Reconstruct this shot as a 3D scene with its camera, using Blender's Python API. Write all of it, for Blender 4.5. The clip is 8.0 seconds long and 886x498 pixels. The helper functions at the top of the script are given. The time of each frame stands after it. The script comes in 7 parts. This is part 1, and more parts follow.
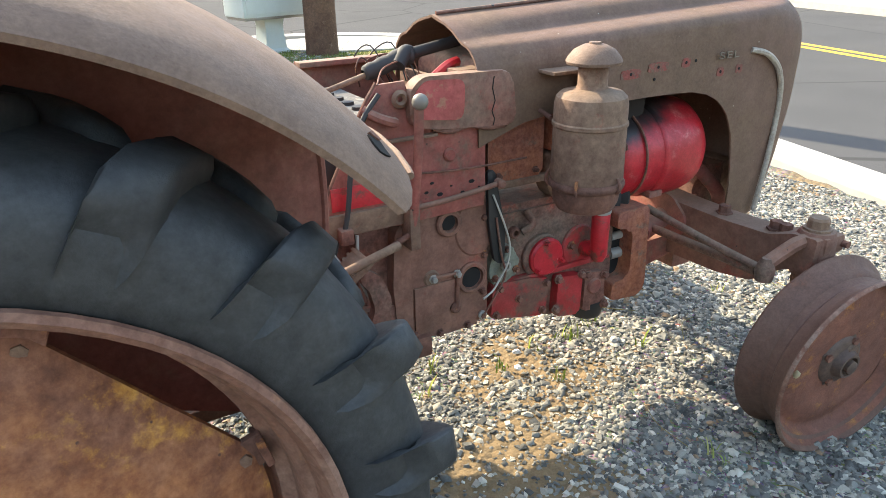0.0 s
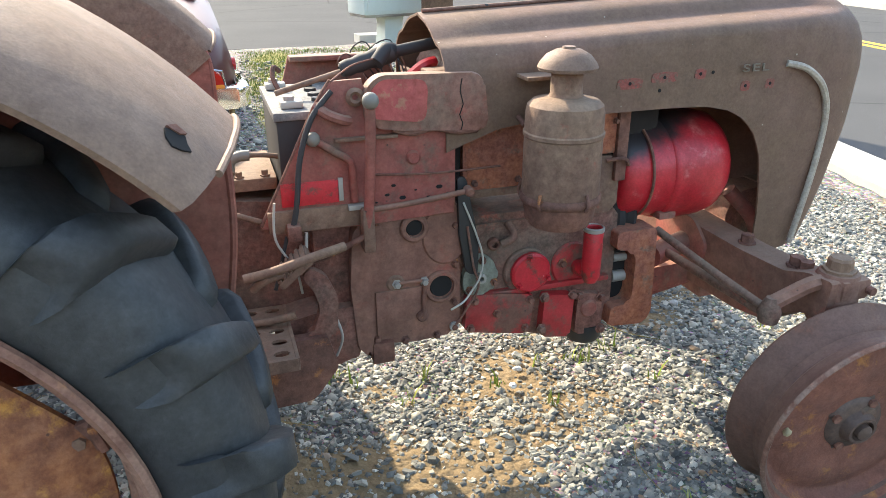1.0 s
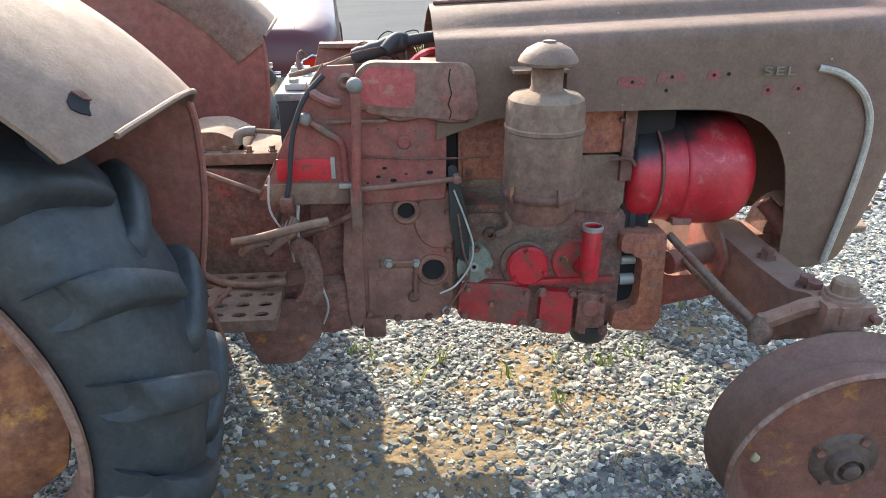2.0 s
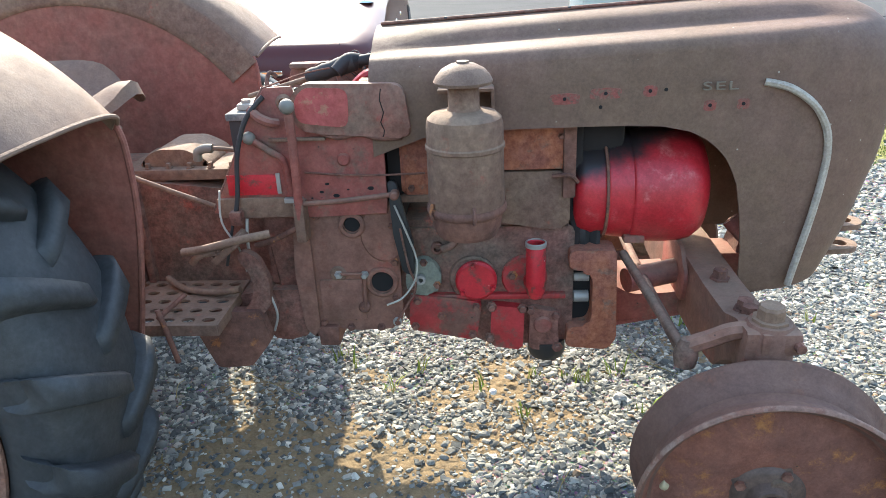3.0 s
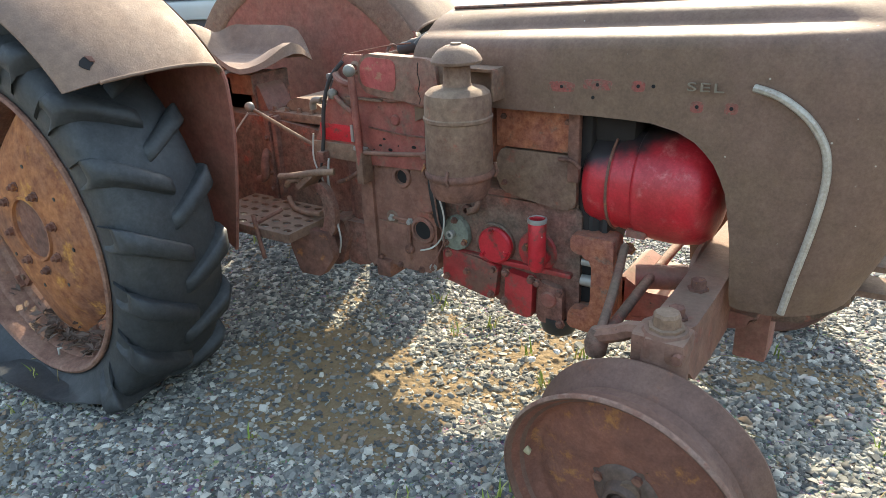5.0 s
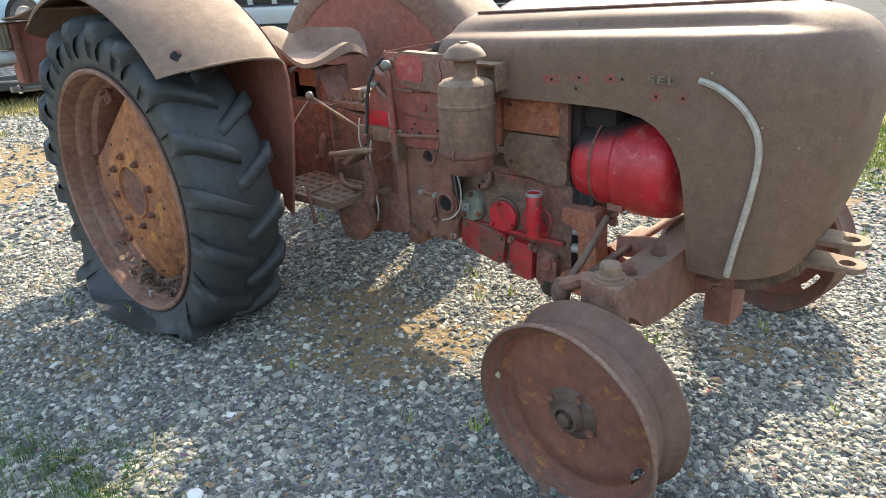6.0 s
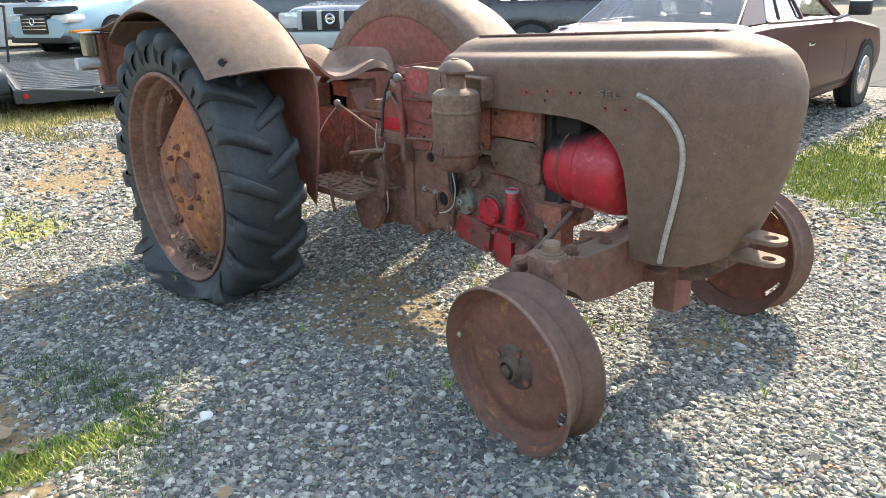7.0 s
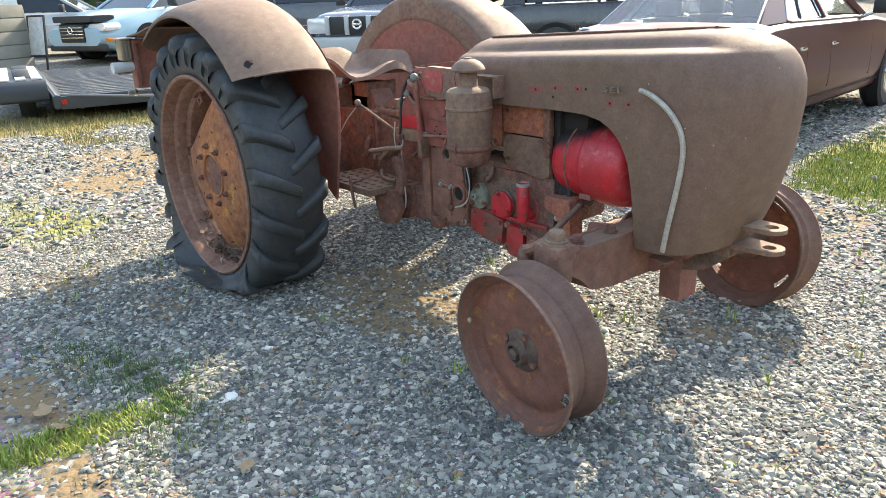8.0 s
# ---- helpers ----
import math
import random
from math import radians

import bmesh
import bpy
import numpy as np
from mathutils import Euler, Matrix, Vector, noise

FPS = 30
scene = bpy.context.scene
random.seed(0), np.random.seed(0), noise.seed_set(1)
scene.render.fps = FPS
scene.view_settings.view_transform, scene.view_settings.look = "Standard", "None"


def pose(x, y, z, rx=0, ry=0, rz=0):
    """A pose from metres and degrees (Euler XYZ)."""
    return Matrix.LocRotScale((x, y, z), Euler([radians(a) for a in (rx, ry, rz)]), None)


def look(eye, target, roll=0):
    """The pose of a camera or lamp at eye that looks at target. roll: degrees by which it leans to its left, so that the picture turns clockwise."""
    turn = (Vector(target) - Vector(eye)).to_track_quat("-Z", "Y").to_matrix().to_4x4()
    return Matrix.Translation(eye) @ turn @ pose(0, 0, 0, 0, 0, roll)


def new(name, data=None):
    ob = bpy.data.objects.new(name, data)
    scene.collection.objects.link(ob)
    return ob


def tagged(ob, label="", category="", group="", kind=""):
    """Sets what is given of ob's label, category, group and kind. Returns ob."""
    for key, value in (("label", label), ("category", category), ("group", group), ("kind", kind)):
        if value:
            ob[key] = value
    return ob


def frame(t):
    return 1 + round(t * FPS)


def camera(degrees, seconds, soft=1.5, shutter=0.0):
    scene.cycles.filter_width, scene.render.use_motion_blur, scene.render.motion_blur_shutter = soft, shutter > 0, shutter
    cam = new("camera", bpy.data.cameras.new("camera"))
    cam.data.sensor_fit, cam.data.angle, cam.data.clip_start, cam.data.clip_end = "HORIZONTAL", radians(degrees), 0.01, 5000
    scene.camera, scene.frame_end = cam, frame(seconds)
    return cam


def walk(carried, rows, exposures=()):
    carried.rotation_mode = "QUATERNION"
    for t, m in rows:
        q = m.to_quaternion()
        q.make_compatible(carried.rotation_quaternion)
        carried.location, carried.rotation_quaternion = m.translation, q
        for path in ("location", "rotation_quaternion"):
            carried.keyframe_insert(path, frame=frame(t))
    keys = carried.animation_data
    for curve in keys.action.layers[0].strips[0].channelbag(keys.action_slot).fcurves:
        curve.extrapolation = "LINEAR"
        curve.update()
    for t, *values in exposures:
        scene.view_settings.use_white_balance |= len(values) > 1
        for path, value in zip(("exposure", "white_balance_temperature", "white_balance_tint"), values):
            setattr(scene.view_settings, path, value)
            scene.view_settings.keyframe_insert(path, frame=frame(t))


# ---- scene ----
cam = camera(64.1, 8.0, 0.45)
PATH = [
    (0, (0.133, -1.549, 1.234), (1.03, 0.052, 0.439), -1.0),
    (0.5, (0.306, -1.617, 1.195), (1.015, 0.089, 0.431), 0.5),
    (1, (0.503, -1.648, 1.218), (1.073, 0.1, 0.43), -0.3),
    (1.2, (0.564, -1.683, 1.21), (1.057, 0.089, 0.425), -1.0),
    (2.3, (0.982, -1.791, 1.221), (1.04, 0.042, 0.423), -0.5),
    (2.5, (1.067, -1.785, 1.232), (1.068, 0.054, 0.446), -1.5),
    (3, (1.249, -1.817, 1.243), (1.116, 0.02, 0.464), -2.6),
    (3.5, (1.497, -1.878, 1.263), (1.097, -0.077, 0.491), -2.0),
    (4, (1.713, -1.855, 1.246), (1.15, -0.093, 0.486), -2.3),
    (4.5, (1.903, -1.82, 1.261), (1.127, -0.158, 0.464), -3.4),
    (5, (2.121, -1.785, 1.237), (1.087, -0.262, 0.455), -2.5),
    (5.2, (2.207, -1.784, 1.262), (1.082, -0.322, 0.491), -2.2),
    (6.3, (2.656, -1.993, 1.251), (1.392, -0.637, 0.5), -3.1),
    (6.5, (2.749, -2.011, 1.248), (1.459, -0.663, 0.526), -2.7),
    (7, (2.976, -2.05, 1.24), (1.592, -0.776, 0.56), -1.4),
    (7.5, (3.066, -2.073, 1.232), (1.648, -0.826, 0.573), -2.0),
    (8, (3.098, -2.089, 1.231), (1.658, -0.872, 0.565), -2.2),
]
walk(cam, [(t, look(eye, target, roll)) for t, eye, target, roll in PATH], [(0.0, 2.36, 8000, 8), (2.5, 2.44, 7000, 7), (4.0, 2.42, 7100, 6), (5.0, 2.32, 7900, 6), (8.0, 2.32, 7800, 8)])

# ---- world and sun ----
SUN_EL, SUN_AZ = 34.0, -17.5
world = bpy.data.worlds.new("world")
scene.world = world
world.use_nodes = True
wn = world.node_tree.nodes
sky = wn.new("ShaderNodeTexSky")
sky.sky_type = "NISHITA"
sky.sun_disc = False
sky.sun_elevation = radians(SUN_EL)
sky.sun_rotation = radians(SUN_AZ)
wn["Background"].inputs[1].default_value = 0.15
world.node_tree.links.new(sky.outputs[0], wn["Background"].inputs[0])
sun = new("sun", bpy.data.lights.new("sun", "SUN"))
sun.data.energy = 2.05
sun.data.angle = radians(0.6)
sun.data.color = (1.0, 0.95, 0.86)
sun_dir = Vector((math.sin(radians(SUN_AZ)) * math.cos(radians(SUN_EL)), math.cos(radians(SUN_AZ)) * math.cos(radians(SUN_EL)), math.sin(radians(SUN_EL))))
sun.matrix_world = look(sun_dir * 30, (0, 0, 0))


# ---- materials ----
def material(name):
    m = bpy.data.materials.new(name)
    m.use_nodes = True
    nt = m.node_tree
    return m, nt, nt.nodes["Principled BSDF"]


def ramp(nt, source, stops):
    r = nt.nodes.new("ShaderNodeValToRGB")
    while len(r.color_ramp.elements) < len(stops):
        r.color_ramp.elements.new(0.5)
    for e, (p, c) in zip(r.color_ramp.elements, stops):
        e.position, e.color = p, (*c, 1)
    nt.links.new(source, r.inputs[0])
    return r.outputs[0]


def noise_tex(nt, scale, detail=6.0, rough=0.6, vec=None, kind="ShaderNodeTexNoise"):
    n = nt.nodes.new(kind)
    n.inputs["Scale"].default_value = scale
    if kind == "ShaderNodeTexNoise":
        n.inputs["Detail"].default_value = detail
        n.inputs["Roughness"].default_value = rough
    if vec is None:
        vec = place_vec(nt)
    nt.links.new(vec, n.inputs["Vector"])
    return n


def place_vec(nt):
    g = nt.nodes.new("ShaderNodeNewGeometry")
    return g.outputs["Position"]


def mix(nt, fac, a, b, blend="MIX"):
    m = nt.nodes.new("ShaderNodeMix")
    m.data_type = "RGBA"
    m.blend_type = blend
    for k, v in ((0, fac), (6, a), (7, b)):
        if isinstance(v, bpy.types.NodeSocket):
            nt.links.new(v, m.inputs[k])
        elif k == 0:
            m.inputs[k].default_value = v
        else:
            m.inputs[k].default_value = (*v, 1)
    return m.outputs[2]


def bump(nt, bsdf, height, strength=0.3, distance=0.004, after=None):
    b = nt.nodes.new("ShaderNodeBump")
    b.inputs["Strength"].default_value = strength
    b.inputs["Distance"].default_value = distance
    nt.links.new(height, b.inputs["Height"])
    if after is not None:
        nt.links.new(after, b.inputs["Normal"])
    nt.links.new(b.outputs[0], bsdf.inputs["Normal"])
    return b.outputs[0]


def step(nt, source, lo, hi):
    r = nt.nodes.new("ShaderNodeMapRange")
    r.interpolation_type = "SMOOTHSTEP"
    r.inputs[1].default_value, r.inputs[2].default_value = lo, hi
    nt.links.new(source, r.inputs[0])
    return r.outputs[0]


def worn(name, base, second, patch, patch_amount=0.62, scale=4.0, rough=0.75, metal=0.0, grain=90.0, relief=0.25, soft=0.08, dust=0.0, flecks=None, mottle=0.5):
    """Weathered paint: base and second colours in clouds, patch colour where the paint is gone, dust on upward faces, small flecks."""
    m, nt, b = material(name)
    n1 = noise_tex(nt, scale, 8, 0.65)
    n2 = noise_tex(nt, scale * 2.7, 10, 0.72)
    n3 = noise_tex(nt, grain, 4, 0.7)
    n4 = noise_tex(nt, scale * 7.5, 6, 0.7)
    c = mix(nt, step(nt, n1.outputs[0], 0.38, 0.62), base, second)
    c = mix(nt, step(nt, n2.outputs[0], patch_amount, patch_amount + soft), c, patch)
    c = mix(nt, mottle, c, ramp(nt, n4.outputs[0], [(0.32, (0.22, 0.22, 0.22)), (0.5, (0.5, 0.5, 0.5)), (0.68, (0.8, 0.8, 0.8))]), "SOFT_LIGHT")
    c = mix(nt, 0.5, c, ramp(nt, n3.outputs[0], [(0.25, (0.3, 0.3, 0.3)), (0.75, (0.8, 0.8, 0.8))]), "SOFT_LIGHT")
    if flecks is not None:
        v = noise_tex(nt, 30.0, kind="ShaderNodeTexVoronoi")
        near = step(nt, v.outputs["Distance"], 0.085, 0.05)
        gate = step(nt, n2.outputs[0], 0.5, 0.58)
        f = nt.nodes.new("ShaderNodeMath")
        f.operation = "MULTIPLY"
        nt.links.new(near, f.inputs[0])
        nt.links.new(gate, f.inputs[1])
        c = mix(nt, f.outputs[0], c, flecks)
    if dust:
        g = nt.nodes.new("ShaderNodeNewGeometry")
        x = nt.nodes.new("ShaderNodeSeparateXYZ")
        nt.links.new(g.outputs["Normal"], x.inputs[0])
        up = step(nt, x.outputs[2], 0.25, 0.95)
        f = nt.nodes.new("ShaderNodeMath")
        f.operation = "MULTIPLY"
        nt.links.new(up, f.inputs[0])
        nt.links.new(ramp(nt, n2.outputs[0], [(0.3, (dust,) * 3), (0.65, (dust * 0.4,) * 3)]), f.inputs[1])
        c = mix(nt, f.outputs[0], c, (0.33, 0.25, 0.17))
    nt.links.new(c, b.inputs["Base Color"])
    b.inputs["Metallic"].default_value = metal
    rr = ramp(nt, n2.outputs[0], [(0.3, (rough - 0.12,) * 3), (0.7, (min(1, rough + 0.12),) * 3)])
    nt.links.new(rr, b.inputs["Roughness"])
    first = bump(nt, b, n2.outputs[0], relief, 0.004)
    bump(nt, b, n3.outputs[0], relief, 0.002, first)
    return m


def plain(name, colour, rough=0.6, metal=0.0, grain=60.0, vary=0.25, relief=0.1):
    m, nt, b = material(name)
    n = noise_tex(nt, grain, 5, 0.6)
    n2 = noise_tex(nt, 5.0, 5, 0.6)
    lo = tuple(max(0, c * (1 - vary)) for c in colour)
    hi = tuple(min(1, c * (1 + vary)) for c in colour)
    c = mix(nt, n2.outputs[0], lo, hi)
    c = mix(nt, 0.25, c, ramp(nt, n.outputs[0], [(0.3, (0.4,) * 3), (0.7, (0.65,) * 3)]), "SOFT_LIGHT")
    nt.links.new(c, b.inputs["Base Color"])
    b.inputs["Roughness"].default_value = rough
    b.inputs["Metallic"].default_value = metal
    if relief:
        bump(nt, b, n.outputs[0], relief, 0.001)
    return m


def glass(name, colour=(0.75, 0.8, 0.8), rough=0.02):
    m, nt, b = material(name)
    b.inputs["Base Color"].default_value = (*colour, 1)
    b.inputs["Roughness"].default_value = rough
    b.inputs["Transmission Weight"].default_value = 1.0
    b.inputs["IOR"].default_value = 1.45
    b.inputs["Specular IOR Level"].default_value = 1.0
    return m


def gloss_paint(name, colour, rough=0.28, coat=0.5, dust=(0.25, 0.2, 0.15), dusty=0.15, film=0.06, shine=0.5):
    m, nt, b = material(name)
    n = noise_tex(nt, 3.0, 8, 0.65)
    c = mix(nt, ramp(nt, n.outputs[0], [(0.35, (0, 0, 0)), (0.8, (dusty,) * 3)]), colour, dust)
    nt.links.new(c, b.inputs["Base Color"])
    b.inputs["Roughness"].default_value = rough
    b.inputs["Specular IOR Level"].default_value = shine
    b.inputs["Coat Weight"].default_value = coat
    b.inputs["Coat Roughness"].default_value = film
    return m


HOOD = worn("hood_paint", (0.150, 0.086, 0.052), (0.165, 0.090, 0.060), (0.215, 0.072, 0.05), 0.66, 3.0, 0.66, grain=140, flecks=(0.42, 0.36, 0.28), mottle=0.3, soft=0.16)
FENDER = worn("fender_paint", (0.205, 0.124, 0.082), (0.175, 0.104, 0.071), (0.235, 0.105, 0.062), 0.68, 4.0, 0.72, grain=220, relief=0.4, mottle=0.35, soft=0.14)
REDDISH = worn("old_red_paint", (0.29, 0.075, 0.055), (0.21, 0.088, 0.062), (0.18, 0.112, 0.078), 0.50, 3.4, 0.72, grain=120, soft=0.2, dust=0.5, flecks=(0.05, 0.035, 0.03), mottle=0.55)
GRIMY_RED = worn("grimy_bright_red", (0.40, 0.026, 0.028), (0.28, 0.045, 0.036), (0.16, 0.072, 0.05), 0.455, 3.0, 0.55, grain=140, soft=0.12, mottle=0.6, relief=0.3, flecks=(0.06, 0.035, 0.03))
HOUSING = worn("dirt_caked_casting", (0.225, 0.098, 0.066), (0.175, 0.088, 0.060), (0.29, 0.078, 0.052), 0.55, 2.6, 0.8, grain=110, relief=0.4, soft=0.16, dust=0.4, flecks=(0.06, 0.04, 0.032), mottle=0.6)
INNER_RED = worn("inner_fender_red", (0.27, 0.08, 0.055), (0.22, 0.085, 0.058), (0.25, 0.12, 0.075), 0.55, 3.5, 0.7, grain=90, soft=0.25)
BRIGHT_RED = worn("bright_red_paint", (0.55, 0.02, 0.03), (0.42, 0.02, 0.025), (0.19, 0.05, 0.036), 0.53, 6.0, 0.42, grain=150, flecks=(0.7, 0.5, 0.42), mottle=0.4, relief=0.15)
def blower_paint():
    """Scuffed red paint with an oily soot stain spreading from the rear top."""
    m = worn("scuffed_blower_red", (0.55, 0.02, 0.03), (0.42, 0.022, 0.028), (0.56, 0.15, 0.13), 0.54, 5.0, 0.40, grain=150, soft=0.2, mottle=0.45, relief=0.12)
    nt = m.node_tree
    b = nt.nodes["Principled BSDF"]
    old = b.inputs["Base Color"].links[0].from_socket
    x = nt.nodes.new("ShaderNodeSeparateXYZ")
    nt.links.new(place_vec(nt), x.inputs[0])
    n = noise_tex(nt, 14.0, 5, 0.65)
    f = nt.nodes.new("ShaderNodeMath")
    f.operation = "MULTIPLY_ADD"
    nt.links.new(x.outputs[0], f.inputs[0])
    f.inputs[1].default_value = -0.45
    nt.links.new(x.outputs[2], f.inputs[2])
    g = nt.nodes.new("ShaderNodeMath")
    g.operation = "MULTIPLY_ADD"
    nt.links.new(n.outputs[0], g.inputs[0])
    g.inputs[1].default_value = 0.09
    nt.links.new(f.outputs[0], g.inputs[2])
    nt.links.new(mix(nt, step(nt, g.outputs[0], 0.075, 0.125), old, (0.035, 0.028, 0.028)), b.inputs["Base Color"])
    return m


BLOWER_RED = blower_paint()
GRIME = worn("oily_grime", (0.19, 0.075, 0.052), (0.125, 0.080, 0.056), (0.30, 0.075, 0.048), 0.56, 4.0, 0.78, grain=120, relief=0.45, dust=0.4, mottle=0.9, soft=0.12)
BROWN = worn("brown_dirt", (0.21, 0.125, 0.08), (0.165, 0.09, 0.06), (0.27, 0.085, 0.055), 0.58, 6.0, 0.82, grain=130, relief=0.4, dust=0.35, mottle=0.6, soft=0.14)
RUST = worn("rust", (0.20, 0.085, 0.055), (0.13, 0.06, 0.042), (0.36, 0.14, 0.05), 0.58, 5.0, 0.85, grain=160, relief=0.5, mottle=0.8)
FRONT_RUST = worn("pitted_front_rust", (0.235, 0.085, 0.052), (0.18, 0.072, 0.048), (0.40, 0.165, 0.05), 0.545, 3.2, 0.8, grain=170, relief=0.6, mottle=0.5, soft=0.12, flecks=(0.085, 0.042, 0.03))
FRONT_RIM = worn("mauve_brown_rim", (0.170, 0.090, 0.060), (0.140, 0.070, 0.048), (0.23, 0.09, 0.05), 0.58, 4.0, 0.72, grain=150, relief=0.3, mottle=0.35, soft=0.16)
RIM_RUST = worn("pink_brown_rim_rust", (0.27, 0.145, 0.10), (0.21, 0.095, 0.062), (0.38, 0.16, 0.075), 0.57, 5.0, 0.8, grain=140, relief=0.4, mottle=0.7, soft=0.14)
ORANGE = worn("orange_rust", (0.37, 0.128, 0.045), (0.23, 0.088, 0.046), (0.56, 0.25, 0.055), 0.545, 3.6, 0.75, grain=120, relief=0.4, mottle=1.0, soft=0.14, flecks=(0.12, 0.055, 0.035))
RUBBER = worn("tyre_rubber", (0.031, 0.033, 0.034), (0.042, 0.044, 0.043), (0.075, 0.073, 0.068), 0.62, 5.0, 0.58, grain=110, relief=0.3, mottle=0.5, soft=0.2)
BLACK = plain("black_plastic", (0.02, 0.02, 0.02), 0.5)
STEEL = plain("dull_steel", (0.35, 0.33, 0.30), 0.45, 0.8)
CHROME = plain("chrome", (0.75, 0.75, 0.74), 0.12, 1.0, relief=0)
WHITE_TRIM = worn("weathered_aluminium", (0.46, 0.405, 0.33), (0.37, 0.315, 0.25), (0.27, 0.19, 0.13), 0.62, 20, 0.5, 0.2)
KNOB = plain("grey_knob", (0.20, 0.18, 0.145), 0.5)


# ---- mesh helpers ----
def mesh_of(bm, name, smooth=None):
    me = bpy.data.meshes.new(name)
    bm.normal_update()
    bm.to_mesh(me)
    bm.free()
    if smooth is not None:
        for p in me.polygons:
            p.use_smooth = True
        me.set_sharp_from_angle(angle=radians(smooth))
    return me


def empty(name, m=None, **tags):
    ob = new(name)
    ob.empty_display_size = 0.05
    if m is not None:
        ob.matrix_basis = m
    return tagged(ob, **tags)


def part(name, bm, mat, parent, label="", smooth=35, m=None):
    ob = new(name, mesh_of(bm, name, smooth))
    ob.data.materials.append(mat)
    ob.parent = parent
    if m is not None:
        ob.matrix_basis = m
    return tagged(ob, label=label)


def box(bm, x0, x1, y0, y1, z0, z1, bevel=0.0, m=None):
    got = bmesh.ops.create_cube(bm, size=1.0)["verts"]
    for v in got:
        v.co = Vector(((x0 + x1) / 2 + v.co.x * (x1 - x0), (y0 + y1) / 2 + v.co.y * (y1 - y0), (z0 + z1) / 2 + v.co.z * (z1 - z0)))
    if bevel:
        edges = list({e for v in got for e in v.link_edges})
        r = bmesh.ops.bevel(bm, geom=edges, offset=bevel, segments=2, affect="EDGES", profile=0.6)
        got = list({v for f in r["faces"] for v in f.verts} | {v for v in got if v.is_valid})
    if m is not None:
        bmesh.ops.transform(bm, matrix=m, verts=got)
    return bm


def lathe(bm, profile, segs=32, m=None, close=False, arc=(0, 360)):
    """Turns a profile of (radius, height) round z."""
    rings = []
    full = arc[1] - arc[0] >= 360
    n = segs if full else segs + 1
    for i in range(n):
        a = radians(arc[0] + (arc[1] - arc[0]) * i / segs)
        rings.append([bm.verts.new((r * math.cos(a), r * math.sin(a), h)) for r, h in profile])
    k = len(profile)
    made = [v for r in rings for v in r]
    for i in range(segs):
        a, b = rings[i], rings[(i + 1) % n]
        for j in range(k if close else k - 1):
            bm.faces.new((a[j], b[j], b[(j + 1) % k], a[(j + 1) % k]))
    bmesh.ops.remove_doubles(bm, verts=made, dist=1e-5)
    if m is not None:
        bmesh.ops.transform(bm, matrix=m, verts=[v for v in made if v.is_valid])
    return bm


def rod(bm, a, b, r, r2=None, segs=12):
    a, b = Vector(a), Vector(b)
    d = b - a
    m = Matrix.Translation(a) @ d.to_track_quat("Z", "Y").to_matrix().to_4x4()
    r2 = r if r2 is None else r2
    return lathe(bm, [(0, 0), (r, 0), (r2, d.length), (0, d.length)], segs, m)


def tube(bm, pts, r, segs=8, rounds=6):
    """A round bar or hose through points, smoothed."""
    pts = [Vector(p) for p in pts]
    line = []
    for i in range(len(pts) - 1):
        p0, p1, p2, p3 = pts[max(0, i - 1)], pts[i], pts[i + 1], pts[min(len(pts) - 1, i + 2)]
        for k in range(rounds):
            t = k / rounds
            line.append(0.5 * (2 * p1 + (p2 - p0) * t + (2 * p0 - 5 * p1 + 4 * p2 - p3) * t * t + (3 * p1 - p0 - 3 * p2 + p3) * t ** 3))
    line.append(pts[-1])
    rings = []
    up = Vector((0.3, 0.2, 1)).normalized()
    for i, p in enumerate(line):
        d = (line[min(i + 1, len(line) - 1)] - line[max(i - 1, 0)]).normalized()
        s = d.cross(up)
        s = s.normalized() if s.length > 1e-3 else d.orthogonal().normalized()
        u = s.cross(d)
        up = u
        rings.append([bm.verts.new(p + r * (s * math.cos(2 * math.pi * k / segs) + u * math.sin(2 * math.pi * k / segs))) for k in range(segs)])
    for a, b in zip(rings, rings[1:]):
        for k in range(segs):
            bm.faces.new((a[k], a[(k + 1) % segs], b[(k + 1) % segs], b[k]))
    bm.faces.new(rings[0][::-1])
    bm.faces.new(rings[-1])
    return bm


def prism(bm, outline, a, b, axis="y", bevel=0.0):
    """A plate with an outline in the two other axes, between a and b on the axis."""
    def at(p, k):
        return {"y": (p[0], k, p[1]), "x": (k, p[0], p[1]), "z": (p[0], p[1], k)}[axis]
    f = [bm.verts.new(at(p, a)) for p in outline]
    g = [bm.verts.new(at(p, b)) for p in outline]
    faces = [bm.faces.new(f), bm.faces.new(g[::-1])]
    n = len(outline)
    for i in range(n):
        faces.append(bm.faces.new((f[i], g[i], g[(i + 1) % n], f[(i + 1) % n])))
    if bevel:
        edges = [e for fc in faces[:2] for e in fc.edges]
        bmesh.ops.bevel(bm, geom=edges, offset=bevel, segments=2, affect="EDGES", profile=0.6)
    bmesh.ops.recalc_face_normals(bm, faces=bm.faces)
    return bm


def rounded(points, radius, n=4):
    """Rounds the corners of an outline."""
    out = []
    k = len(points)
    for i, p in enumerate(points):
        p, a, b = Vector(p), Vector(points[i - 1]), Vector(points[(i + 1) % k])
        ra = min(radius, (a - p).length * 0.45, (b - p).length * 0.45)
        p0, p1 = p + (a - p).normalized() * ra, p + (b - p).normalized() * ra
        for j in range(n + 1):
            t = j / n
            out.append(tuple((1 - t) ** 2 * p0 + 2 * t * (1 - t) * p + t * t * p1))
    return out


